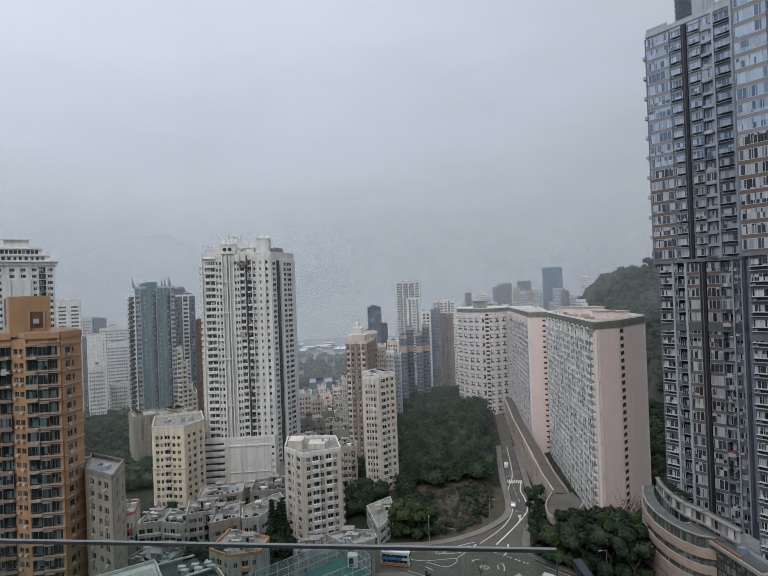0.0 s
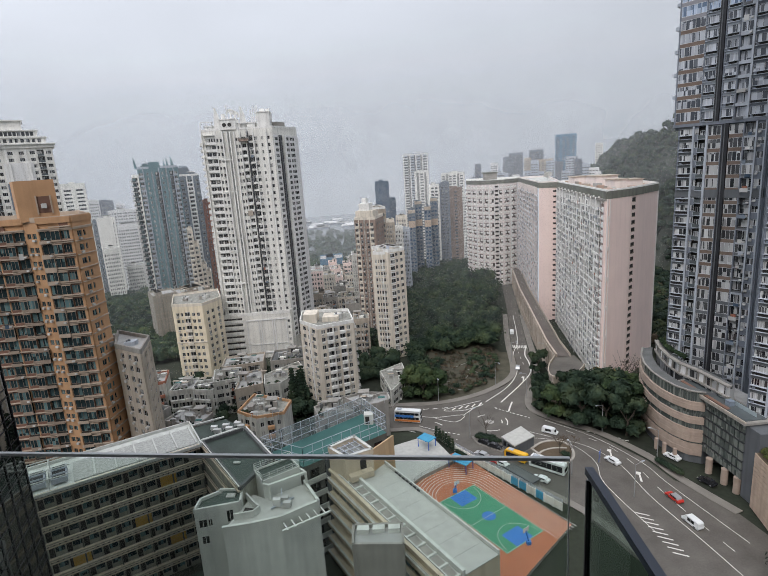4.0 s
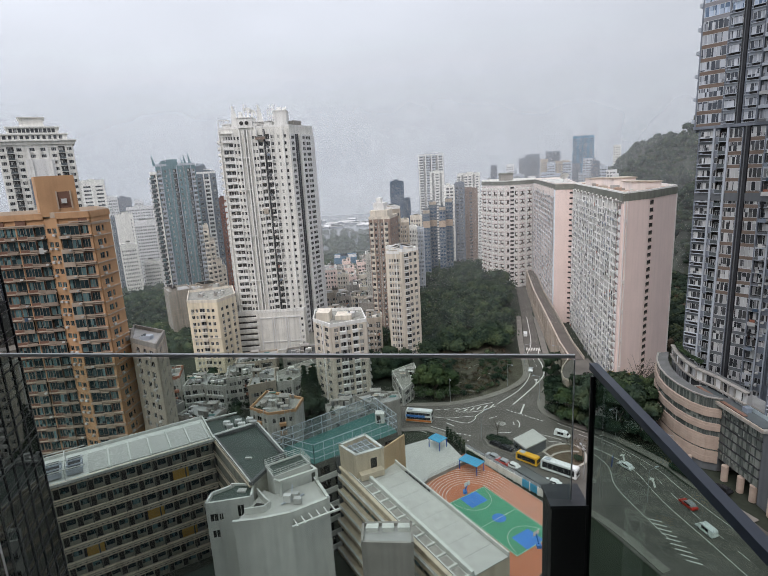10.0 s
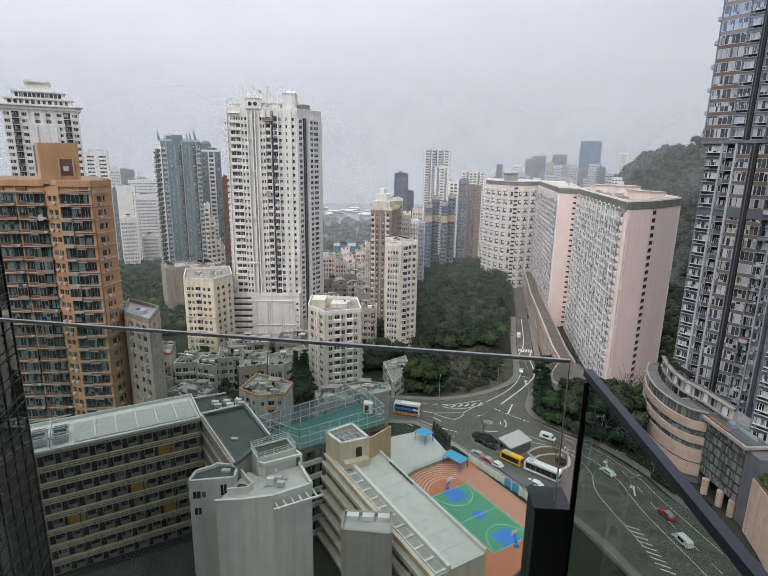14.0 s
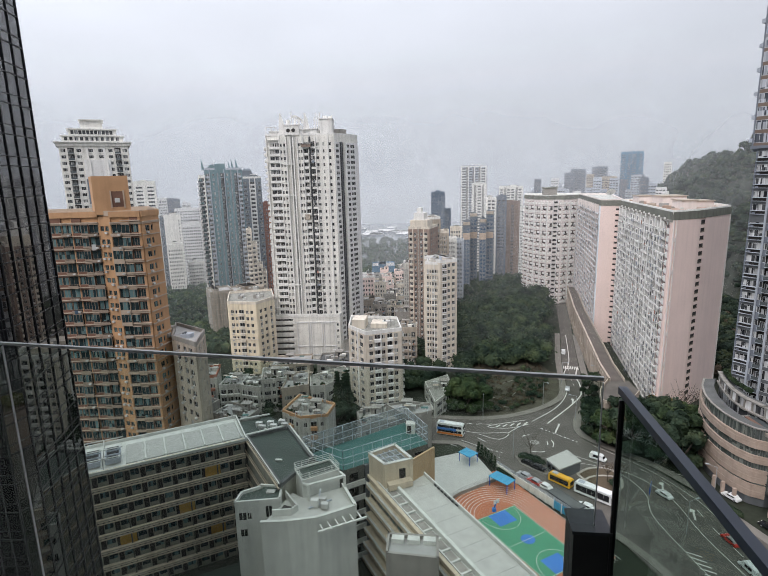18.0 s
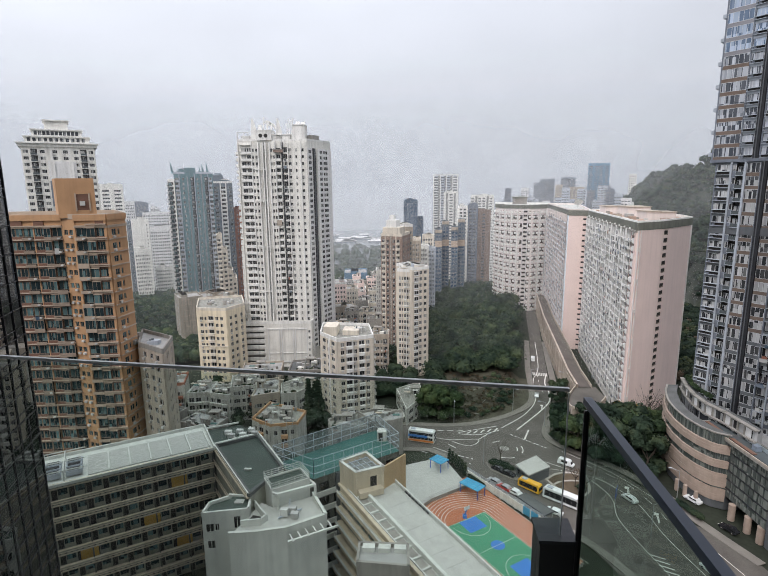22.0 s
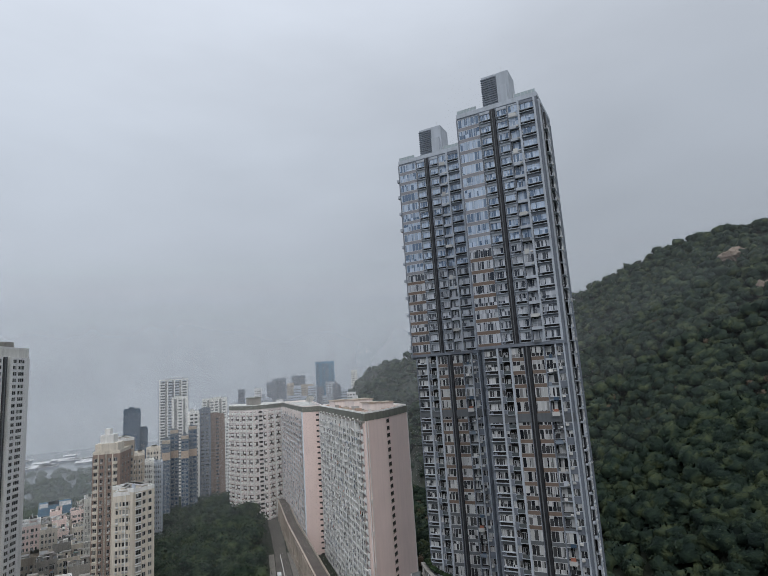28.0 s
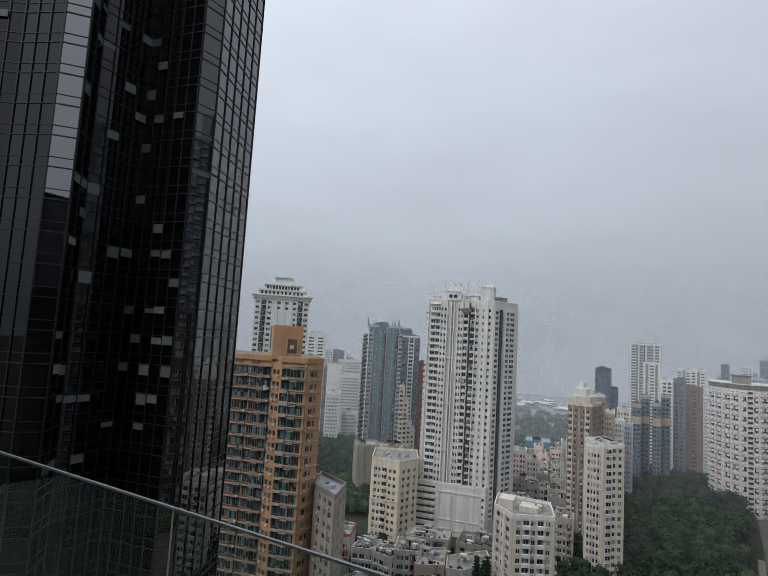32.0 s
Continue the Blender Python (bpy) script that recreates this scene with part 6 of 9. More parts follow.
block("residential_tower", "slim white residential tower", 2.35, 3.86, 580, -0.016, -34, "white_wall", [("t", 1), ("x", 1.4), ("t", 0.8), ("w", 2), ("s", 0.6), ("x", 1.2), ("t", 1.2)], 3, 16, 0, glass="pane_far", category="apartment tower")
for a0, a1, tp, d in ((1.45, 2.2, -0.088, 400), (2.2, 2.95, -0.072, 408), (3.2, 3.9, -0.083, 400), (3.9, 4.65, -0.068, 408)):
    t, fr, ln, z1 = block("residential_tower", "blue-grey and ochre residential tower", a0, a1, d, tp, -12, "slate_wall", [("g", 2.0), ("s", 0.4), ("g", 2.0)], 2.9, 14, 0, cap=20, glass="pane_navy", category="apartment tower", group="blue and ochre towers")
    g = Geo()
    g.local(fr, 0, ln, -3, 0.5, z1 - 1, z1 + 1.2, MATS["tan_wall"])
    g.local(fr, 0, ln, -1, 0.5, 38, 43, MATS["orange_trim"])
    part("ochre_band", g, t.ob)
block("residential_tower", "white residential tower with dark window strips", 3.85, 4.9, 452, -0.043, -20, "white_wall", [("s", 0.8), ("l", 1.8), ("s", 0.6), ("l", 1.8), ("s", 0.6)], 2.8, 16, 0, glass="pane_far", trim="white_trim", category="apartment tower")
block("residential_tower", "grey residential tower with dark window strips", 4.9, 5.95, 456, -0.039, -20, "grey_tile", [("s", 0.5), ("w", 1.8), ("s", 0.6), ("w", 1.8), ("s", 0.6)], 2.8, 16, 0, glass="pane_far", category="apartment tower")
block("residential_tower", "red-brown residential tower above the knoll", 5.9, 7.3, 474, -0.05, -20, "brown_wall", [("s", 2), ("w", 1.2), ("s", 2)], 2.8, 16, 6, glass="pane_far", category="apartment tower")
block("residential_tower", "white residential tower far off in haze", 5.2, 7.6, 640, -0.022, -34, "white_wall", [("l", 2), ("t", 0.9), ("x", 1.4), ("t", 0.6), ("w", 2), ("t", 0.8)] * 2, 3, 16, 0, glass="pane_far", category="apartment tower")
block("residential_tower", "pale far residential tower", 7.2, 8.2, 560, -0.062, -30, "white_wall", FAR * 3, 3, 14, 0, glass="pane_far", category="apartment tower")
block("apartment_building", "tan apartment tower with cream top", -1.1, -0.1, 310, -0.104, -6, "tan_wall", WN * 2, 2.8, 12, 0, cap=20, trim="cream_wall")
block("apartment_building", "pale apartment tower beside the knoll", -0.1, 0.75, 330, -0.118, -6, "white_wall", WN * 2, 2.8, 12, 0, cap=20)
block("apartment_building", "grey-blue apartment tower beside the knoll", 0.7, 1.5, 345, -0.122, -6, "grey_light", WN * 2, 2.8, 12, 0, cap=20)
block("apartment_building", "tan stepped apartment tower", 0.1, 1.3, 360, -0.098, -8, "cream_wall", WN * 2, 2.8, 12, 0, cap=20)
block("apartment_building", "pink apartment house with small windows", -9.7, -8.3, 330, -0.187, -8, "pink_wall", WN * 2, 2.9, 12, 0, cap=30, trim="white_trim")
block("apartment_building", "cream apartment house with small windows", -8.3, -7.05, 326, -0.2, -8, "cream_wall", WN * 2, 2.9, 12, 0, cap=30)
block("apartment_building", "tan apartment house with small windows", -9.7, -7.6, 300, -0.236, -6, "tan_wall", WN * 3, 2.9, 12, 0, cap=30)
block("sports_hall", "turquoise sports hall with stepped glass front", -8.5, -6.0, 452, -0.168, -16, "blue_glass", [("g", 3)] * 6, 4, 24, 0, glass="pane_teal", category="hall")
block("apartment_building", "white small building by the hall", -7.2, -6.2, 380, -0.2, -12, "white_wall", WN * 2, 3, 12, 0, cap=16)
block("apartment_building", "slim white building between old houses", -5.0, -4.4, 300, -0.165, -4, "white_wall", WN * 2, 2.8, 12, 0, cap=16)
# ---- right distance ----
# part of the haze is put into these walls as paler base colours
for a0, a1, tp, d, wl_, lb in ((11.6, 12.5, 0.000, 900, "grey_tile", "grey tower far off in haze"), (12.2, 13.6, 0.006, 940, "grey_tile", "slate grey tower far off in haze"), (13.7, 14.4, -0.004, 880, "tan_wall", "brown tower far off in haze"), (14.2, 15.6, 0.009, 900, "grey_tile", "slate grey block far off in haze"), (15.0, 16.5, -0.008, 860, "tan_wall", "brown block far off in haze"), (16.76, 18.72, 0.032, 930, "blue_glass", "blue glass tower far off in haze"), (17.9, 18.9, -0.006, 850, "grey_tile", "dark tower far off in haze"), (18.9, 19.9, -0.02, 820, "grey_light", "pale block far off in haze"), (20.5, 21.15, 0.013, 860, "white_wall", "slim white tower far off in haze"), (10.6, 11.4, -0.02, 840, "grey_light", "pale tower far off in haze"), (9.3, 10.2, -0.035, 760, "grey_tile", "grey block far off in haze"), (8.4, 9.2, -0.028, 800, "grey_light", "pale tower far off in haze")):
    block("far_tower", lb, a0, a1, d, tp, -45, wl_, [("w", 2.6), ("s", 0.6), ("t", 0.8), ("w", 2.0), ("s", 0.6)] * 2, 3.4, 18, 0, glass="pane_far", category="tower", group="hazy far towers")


rf = random.Random(77)
for i in range(20):
    a0 = 8.6 + 0.62 * i + rf.uniform(-0.2, 0.2)
    d = rf.uniform(660, 860)
    # pale wall colours only, again standing in for some of the haze
    block("far_tower", "grey tower far off in haze", a0, a0 + rf.uniform(0.5, 1.0), d, rf.uniform(-0.036, -0.004), -48, rf.choice(["grey_tile", "soft_white", "tan_wall", "grey_light", "grey_light"]), [("w", 2.6), ("s", 1.0)] * 3, 3.4, 18, 0, glass="pane_far", category="tower", group="hazy far towers")


# ---- leaf clumps ----
def clumps(centres, radii, per, leaf, rng, flat=0.8, shell=0.0):
    """Leaf clusters: small tilted quads scattered through lumpy crowns, thicker towards the rim."""
    c = np.repeat(np.asarray(centres, float), per, axis=0)
    r = np.repeat(np.asarray(radii, float), per)
    n = len(c)
    d = rng.normal(size=(n, 3))
    d[:, 2] = np.abs(d[:, 2]) * 1.1 - 0.25
    d /= np.linalg.norm(d, axis=1)[:, None]
    lump = 0.72 + 0.28 * np.sin(d[:, 0] * 5 + c[:, 0]) * np.cos(d[:, 1] * 4 + c[:, 1])
    rad = r * lump * (0.55 + 0.5 * np.sqrt(rng.random(n)))
    if shell:
        rad = r * (shell + (1.12 - shell) * rng.random(n))
    p = c + d * rad[:, None] * (1, 1, flat)
    nrm = d + 0.32 * rng.normal(size=(n, 3)) + (0, 0, 0.2)
    nrm /= np.linalg.norm(nrm, axis=1)[:, None]
    a = np.cross(nrm, rng.normal(size=(n, 3)))
    a /= np.linalg.norm(a, axis=1)[:, None]
    b = np.cross(nrm, a)
    s = (leaf * (0.6 + 0.8 * rng.random(n)))[:, None]
    k = 0.45 + 0.5 * rng.random(n)[:, None]
    v = np.stack([p - a * s, p - b * s * k, p + a * s, p + b * s * k], 1).reshape(-1, 3)
    return v, np.arange(4 * n).reshape(-1, 4)


# ---- low houses in front ----
def house(label, pts, z1, wall="white_wall", roof="roof_light", bays=None, faces=(0, 1), cap=16, base=-1, n=4, sh=3.0, trim=None):
    wall = "house_white" if wall == "white_wall" else wall
    t = Tower("low_house", label, "house", pts, base, z1, MATS[wall], MATS[trim or wall], MATS["alu"], MATS["pane"], MATS["roof_worn" if roof == "roof_light" else roof], cap=cap, parapet=0.8)
    for i in faces:
        t.face(i, bays or [("s", 0.5), ("w", 2.2), ("s", 0.5), ("a", 1.2), ("s", 0.4), ("k", 2.2), ("s", 0.5)], sh, z0=base + 0.6, z1=z1)
    t.done()
    c = sum(np.array(p) for p in pts) / len(pts)
    r = random.Random(int(abs(c[0]) * 7))
    ex = min(np.ptp([p[0] for p in pts]), np.ptp([p[1] for p in pts])) * 0.28
    for i in range(n):
        g = Geo()
        x, y = c[0] + r.uniform(-ex, ex), c[1] + r.uniform(-ex, ex)
        s, h = r.uniform(0.5, 1.3), r.uniform(0.6, 2.2)
        g.box(x - s, x + s, y - s * 0.7, y + s * 0.7, z1, z1 + h, MATS[r.choice(["concrete", "white_wall", "sheet_roof", "roof_grey"])])
        part("roof_box", g, t.ob)
    # stair house with a lid, and pots of plants along the roof's edge
    g = Geo()
    x, y = c[0] + r.uniform(-ex, ex), c[1] + r.uniform(0, ex)
    g.box(x - 1.5, x + 1.5, y - 1.2, y + 1.2, z1, z1 + 2.4, MATS[wall])
    g.box(x - 1.8, x + 1.8, y - 1.5, y + 1.5, z1 + 2.4, z1 + 2.6, MATS["concrete"])
    g.box(x - 0.4, x + 0.4, y - 1.24, y - 1.2, z1 + 0.1, z1 + 2.0, MATS["car_dark"])
    part("stair_house", g, t.ob)
    if n > 3 and c[1] < 215:
        for i in range(9):
            g = Geo()
            q = np.array(pts[0]) + (np.array(pts[1]) - np.array(pts[0])) * r.uniform(0.08, 0.92)
            q = q + (c - q) * r.uniform(0.1, 0.3)
            g.tube((q[0], q[1], z1), (q[0], q[1], z1 + 0.4), 0.2, 0.25, MATS["terracotta"], 8)
            v, f = clumps([(q[0], q[1], z1 + 0.75)], [0.5], 40, 0.2, np.random.default_rng(i))
            g.add(v, f, g.slot(MATS["leaf_dark"]))
            part("potted_plant", g, t.ob)
    for i in range(n + 4):
        g = Geo()
        x, y = c[0] + r.uniform(-1.5 * ex, 1.5 * ex), c[1] + r.uniform(-1.5 * ex, 1.5 * ex)
        if i % 2:
            g.tube((x, y, z1), (x, y, z1 + r.uniform(0.8, 1.4)), 0.5, 0.5, MATS[r.choice(["roof_dark", "concrete", "ac_white"])], 10)
        else:
            g.box(x - 1.2, x + 1.0, y - 0.6, y + 0.6, z1 + 1.9, z1 + 2.0, MATS[r.choice(["sheet_roof", "roof_dark", "deck_teal", "roof_grey", "tan_wall"])])
            for q in (-1, 0.8):
                g.box(x + q, x + q + 0.1, y - 0.5, y - 0.4, z1, z1 + 1.9, MATS["alu"])
        part("roof_clutter", g, t.ob)
    return t

# ---- low houses ----
BB = [("l", 2.2), ("s", 0.4)] * 3
house("four-storey white house with striped balconies", [(-97, 181), (-90, 183.5), (-93.4, 195), (-100, 191)], 11, "white_wall", "roof_grey", BB, (0, 3), 16, trim="terracotta")
house("white terrace house with flat grey roof", [(-86, 177), (-78, 179), (-79, 189), (-87, 187)], 9.5, "white_wall", "roof_grey", BB, (0, 1))
house("white terrace house with pale flat roof", [(-77.8, 178), (-70, 176), (-68, 184), (-76.5, 187)], 9.5, "white_wall", "roof_light", BB, (0, 1))
house("taller white house with pale roof deck", [(-69.5, 177), (-61, 180), (-63, 191), (-73, 189.5)], 12, "white_wall", "roof_light", None, (0, 1), 20)
house("brown flat-roofed house with roof sheds", [(-60.5, 173), (-51.5, 177.5), (-55.5, 192), (-62, 189)], 10.5, "tan_wall", "roof_grey", None, (0,), 12, n=6)
house("white house with long flat roof", [(-50.5, 176), (-45, 177), (-38.5, 190), (-42, 198), (-53, 186)], 10.5, "white_wall", "roof_light", None, (0, 1), 12, n=6)
house("white house with orange fascia and roof tanks", [(-53, 151.5), (-46, 147), (-38, 149), (-37.2, 157.5), (-51, 164)], 12.5, "white_wall", "roof_light", [("s", 0.5), ("w", 1.0), ("s", 0.8), ("l", 1.8), ("s", 0.8), ("w", 1.0), ("s", 0.5)], (0, 1), 30, n=8, trim="orange_wall")
house("low house with sheet roofs", [(-81, 160), (-68, 155), (-66, 164), (-78, 169)], 6.5, "concrete", "roof_grey", None, (0,), 6, n=6)
house("low house with dark shed roof", [(-100, 165), (-88, 160), (-84, 172), (-97, 177)], 6, "concrete", "roof_dark", None, (0,), 6, n=6)
house("grey curved building with flat roof", [(-20.5, 160), (-14, 152.5), (-9, 154), (-5.6, 156), (-6, 161.5), (-14, 163)], 11.5, "concrete", "roof_grey", None, (0, 1), 8, n=3)
house("low building with pale roof plant", [(-30, 158), (-27, 148.5), (-15, 154.5), (-20, 165)], 9.5, "concrete", "roof_light", None, (0, 1), 8, n=6)
house("low white terrace with parapet", [(-9.5, 195), (-5, 176), (1.2, 189), (-0.8, 203)], 5.5, "white_wall", "roof_light", None, (0, 1), 4, n=2)
house("small beige house under trees", [(-118, 190), (-104, 184), (-100, 196), (-114, 202)], 8, "cream_wall", "roof_grey", None, (0,), 6)
house("old tenement with cluttered roof", [(-74, 200), (-58, 204), (-60, 216), (-76, 212)], 9, "tan_wall", "roof_grey", None, (0,), 8, n=7)
house("old tenement with sheds on the roof", [(-55, 204), (-40, 206), (-42, 220), (-56, 217)], 9, "concrete", "roof_dark", None, (0,), 8, n=7)
rr_ = random.Random(31)
for i in range(26):
    az, d = rr_.uniform(-9.5, -4.3), rr_.uniform(205, 420)
    x, y = pol(az, d)
    w, dp = rr_.uniform(6, 10), rr_.uniform(6, 11)
    house("old walk-up house with cluttered roof", [(x - w / 2, y), (x + w / 2, y + 1), (x + w / 2 - 1, y + dp), (x - w / 2 - 1, y + dp)], float(height(x, y)) + rr_.uniform(10, 19), rr_.choice(["cream_wall", "concrete", "white_wall", "tan_wall", "pink_wall"]), rr_.choice(["roof_grey", "roof_light", "roof_dark"]), None, (0,), 4, float(height(x, y)) - 2, 2)
for i in range(10):
    az, d = rr_.uniform(-26, -12.5), rr_.uniform(262, 330)
    x, y = pol(az, d)
    w, dp = rr_.uniform(8, 13), rr_.uniform(7, 11)
    house("old low house behind the towers", [(x - w / 2, y), (x + w / 2, y), (x + w / 2, y + dp), (x - w / 2, y + dp)], rr_.uniform(8, 14), rr_.choice(["concrete", "white_wall", "tan_wall"]), "roof_grey", None, (0,), 3)


# ---- school ----
def rail_run(g, pts, z, h=1.1, step=1.6, m="white_trim", bars=3):
    for a, b in zip(pts, pts[1:]):
        a, b = np.array(a, float), np.array(b, float)
        ln = np.linalg.norm(b - a)
        k = max(1, int(ln / step))
        for i in range(k + 1):
            p = a + (b - a) * i / k
            g.box(p[0] - 0.04, p[0] + 0.04, p[1] - 0.04, p[1] + 0.04, z, z + h, MATS[m])
        for q in range(bars):
            zz = z + h * (q + 1) / bars
            g.beam((a[0], a[1], zz), (b[0], b[1], zz), 0.035, MATS[m])


def school():
    # long classroom wing
    w = thing("school_wing", "long school wing with open corridors and grey metal roof", "school building", (-60, 98, 0))
    a, b = np.array((-86.0, 76.0)), np.array((-45.0, 102.2))
    fr, ln = edge_frame(a, b)
    bk = -fr[2] * 11.5
    g = Geo()
    g.prism([a - fr[2] * 1.8, b - fr[2] * 1.8, b + bk, a + bk], 0, 28.8, MATS["school_parapet"], MATS["roof_light"])
    part("body", g, w)
    for j in range(8):
        z = 0.2 + j * 3.55
        g = Geo()
        g.local(fr, 0, ln, -1.8, 0.2, z + 3.3, z + 3.52, MATS["school_beige"])
        part("floor_slab", g, w)
        g = Geo()
        g.local(fr, 0, ln, 0.02, 0.12, z + 3.52, z + 4.3, MATS["school_parapet"])
        g.local(fr, 0, ln, -0.05, 0.24, z + 4.3, z + 4.46, MATS["school_beige"])
        g.local(fr, 0, ln, 0.1, 0.22, z + 3.86, z + 3.98, MATS["school_beige"])
        for k in range(48):
            g.local(fr, 0.5 + k * 1.0, 0.85 + k * 1.0, 0.12, 0.14, z + 3.6, z + 3.82, MATS["void_shade"])
        part("corridor_parapet", g, w, "grey-green corridor parapet with beige rails")
        g = Geo()
        for k in range(16):
            u0 = 0.6 + k * (ln - 1) / 16
            g.local(fr, u0, u0 + 0.95, -1.82, -1.74, z + 0.1, z + 2.2, MATS["void_shade"])
            g.local(fr, u0 + 1.1, u0 + 2.7, -1.84, -1.74, z + 1.0, z + 2.3, MATS["pane_teal"])
        part("classroom_windows", g, w, "dark classroom windows and doors", "stuff")
    for k in range(9):
        g = Geo()
        u0 = k * ln / 8 - 0.15
        g.local(fr, u0, u0 + 0.25, -0.9, -0.6, 0, 29, MATS["school_grey"])
        part("column", g, w)
    for j, u0 in ((5, 12), (4, 34), (3, 22), (6, 40), (2, 40)):
        g = Geo()
        g.local(fr, u0, u0 + 3.2, -1.7, -1.6, j * 3.55 + 0.3, j * 3.55 + 3.1, MATS["mustard"])
        part("yellow_panel", g, w, "mustard yellow wall panel")
    g = Geo()
    g.local(fr, -0.5, ln + 0.5, -12, 0.4, 28.9, 29.2, MATS["school_white"])
    g.local(fr, -0.5, ln + 0.5, 0.2, 0.4, 29.2, 29.5, MATS["school_white"])
    g.local(fr, -0.5, ln + 0.5, -12, -11.7, 29.2, 29.9, MATS["school_white"])
    g.local(fr, ln + 0.2, ln + 0.5, -12, 0.6, 29.2, 29.9, MATS["school_white"])
    part("roof_edge", g, w)
    for k in range(6):
        g = Geo()
        u0 = 25 + k * 3.9
        g.local(fr, u0, u0 + 3.6, -9.4, -0.9, 29.2, 29.42, MATS["sheet_roof"])
        g.local(fr, u0 + 3.6, u0 + 3.9, -9.6, -0.7, 29.2, 29.75, MATS["school_white"])
        part("roof_panel", g, w, "pale weathered metal roof panel")
    for k in range(5):
        g = Geo()
        u0 = 6.5 + k * 3.7
        for q in range(3):
            g.local(fr, u0, u0 + 2.8, -7 + q * 2.0, -5.6 + q * 2.0, 29.6, 30.7, MATS["grey_light"])
            g.local(fr, u0 + 0.3, u0 + 2.5, -6.8 + q * 2.0, -5.8 + q * 2.0, 30.7, 30.8, MATS["dark_metal"])
        for q in (-9.4, -4.6, -0.6):
            g.local(fr, u0 - 0.4, u0 - 0.22, q, q + 0.18, 29.2, 31.6, MATS["school_white"])
            g.local(fr, u0 - 0.4, u0 + 3.4, q, q + 0.16, 31.45, 31.62, MATS["school_white"])
        g.local(fr, u0 - 0.4, u0 - 0.22, -9.4, -0.5, 31.45, 31.62, MATS["school_white"])
        part("roof_plant", g, w, "rack of air conditioning units")
    # connecting wing: dark flat roof
    c = thing("school_link", "school link block with dark green flat roof", "school building", (-36, 100, 0))
    A, B, C, D = (-45.4, 104.2), (-31.6, 86.0), (-27.9, 96.4), (-37.2, 109.8)
    g = Geo()
    g.prism([A, B, C, D], 0, 28.4, MATS["school_parapet"], MATS["green_roof"])
    part("body", g, c)
    fr2, l2 = edge_frame(A, B)
    for j in range(8):
        g = Geo()
        g.local(fr2, 0, l2, 0, 0.5, j * 3.55 + 3.3, j * 3.55 + 3.6, MATS["school_beige"])
        g.local(fr2, 0, l2, 0.4, 0.48, j * 3.55 + 4.0, j * 3.55 + 4.45, MATS["school_beige"])
        part("corridor_parapet", g, c)
    g = Geo()
    for p, q in ((A, B), (B, C), (C, D), (D, A)):
        f3, l3 = edge_frame(p, q)
        g.local(f3, 0, l3, -0.5, 0.15, 28.4, 29.1, MATS["roof_dark"])
    part("roof_edge", g, c)
    for k in range(6):
        g = Geo()
        x, y = -45.0 + 1.25 * k, 109.2 + 0.35 * k - (k % 2) * 1.9
        g.box(x, x + 1.5, y, y + 0.9, 28.9, 29.7, MATS["ac_white"])
        for q in (0.1, 1.3):
            g.box(x + q, x + q + 0.1, y, y + 0.9, 28.4, 28.9, MATS["alu"])
        cu = part("cooling_unit", g, c, "white roof cooling unit")
        g = Geo()
        g.tube((x + 0.75, y + 0.45, 29.7), (x + 0.75, y + 0.45, 29.82), 0.36, 0.36, MATS["dark_metal"], 14)
        part("fan", g, cu, "dark round fan")
    # lower dark roof behind, with white edge pipes
    g = Geo()
    g.prism([(-52.6, 110.6), (-45.4, 104.2), (-37.2, 109.8), (-43.6, 115.4)], 0, 28.4, MATS["school_grey"], MATS["green_roof"])
    part("rear_roof", g, c, "dark green flat roof")
    for p, q, r_ in (((-45.4, 104.3), (-37.2, 109.9), 0.28), ((-52.0, 110.8), (-43.8, 115.4), 0.16), ((-44.6, 109.4), (-41.2, 107.0), 0.16), ((-40.2, 113.0), (-38.4, 109.2), 0.2), ((-37.0, 109.8), (-27.9, 96.6), 0.16), ((-45.4, 104.2), (-31.8, 86.2), 0.12)):
        g = Geo()
        g.beam((*p, 29.0), (*q, 29.0), r_, MATS["school_white"])
        part("roof_duct", g, c, "white painted roof kerb pipe")
    g = Geo()
    g.box(-35.6, -34.2, 95.0, 95.5, 28.5, 28.8, MATS["school_white"])
    part("vent", g, c, "small white vent")
    # stair tower with railed top and lower roofs
    s = thing("stair_tower", "white stair tower with railed flat roofs and machines", "building", (-26, 88, 0))
    SW = MATS["school_white"]
    T = [(-30.3, 91.1), (-27.6, 87.1), (-21.4, 91.6), (-24.1, 95.3)]
    g = Geo()
    g.prism(T, 0, 29.1, SW, MATS["green_roof"])
    for p, q in zip(T, T[1:] + T[:1]):
        f3, l3 = edge_frame(p, q)
        g.local(f3, 0, l3, -0.22, 0.06, 29.1, 29.4, SW)
    part("tower", g, s)
    for p, q in zip(T, T[1:] + T[:1]):
        g = Geo()
        rail_run(g, [p, q], 29.3, 1.3, 1.3, "school_white", 3)
        part("railing", g, s, "white tube railing")
    L = [(-32.8, 78.4), (-28.2, 79.1), (-23.2, 80.6), (-17.0, 84.7), (-20.7, 91.3), (-27.6, 87.1), (-30.2, 88.6)]
    g = Geo()
    g.prism(L, 0, 25.7, SW, MATS["roof_light"])
    part("lower_roof", g, s)
    g = Geo()
    for p, q in zip(L[:4], L[1:5]):
        f3, l3 = edge_frame(p, q)
        g.local(f3, -0.1, l3 + 0.1, -0.25, 0.12, 25.4, 26.4, SW)
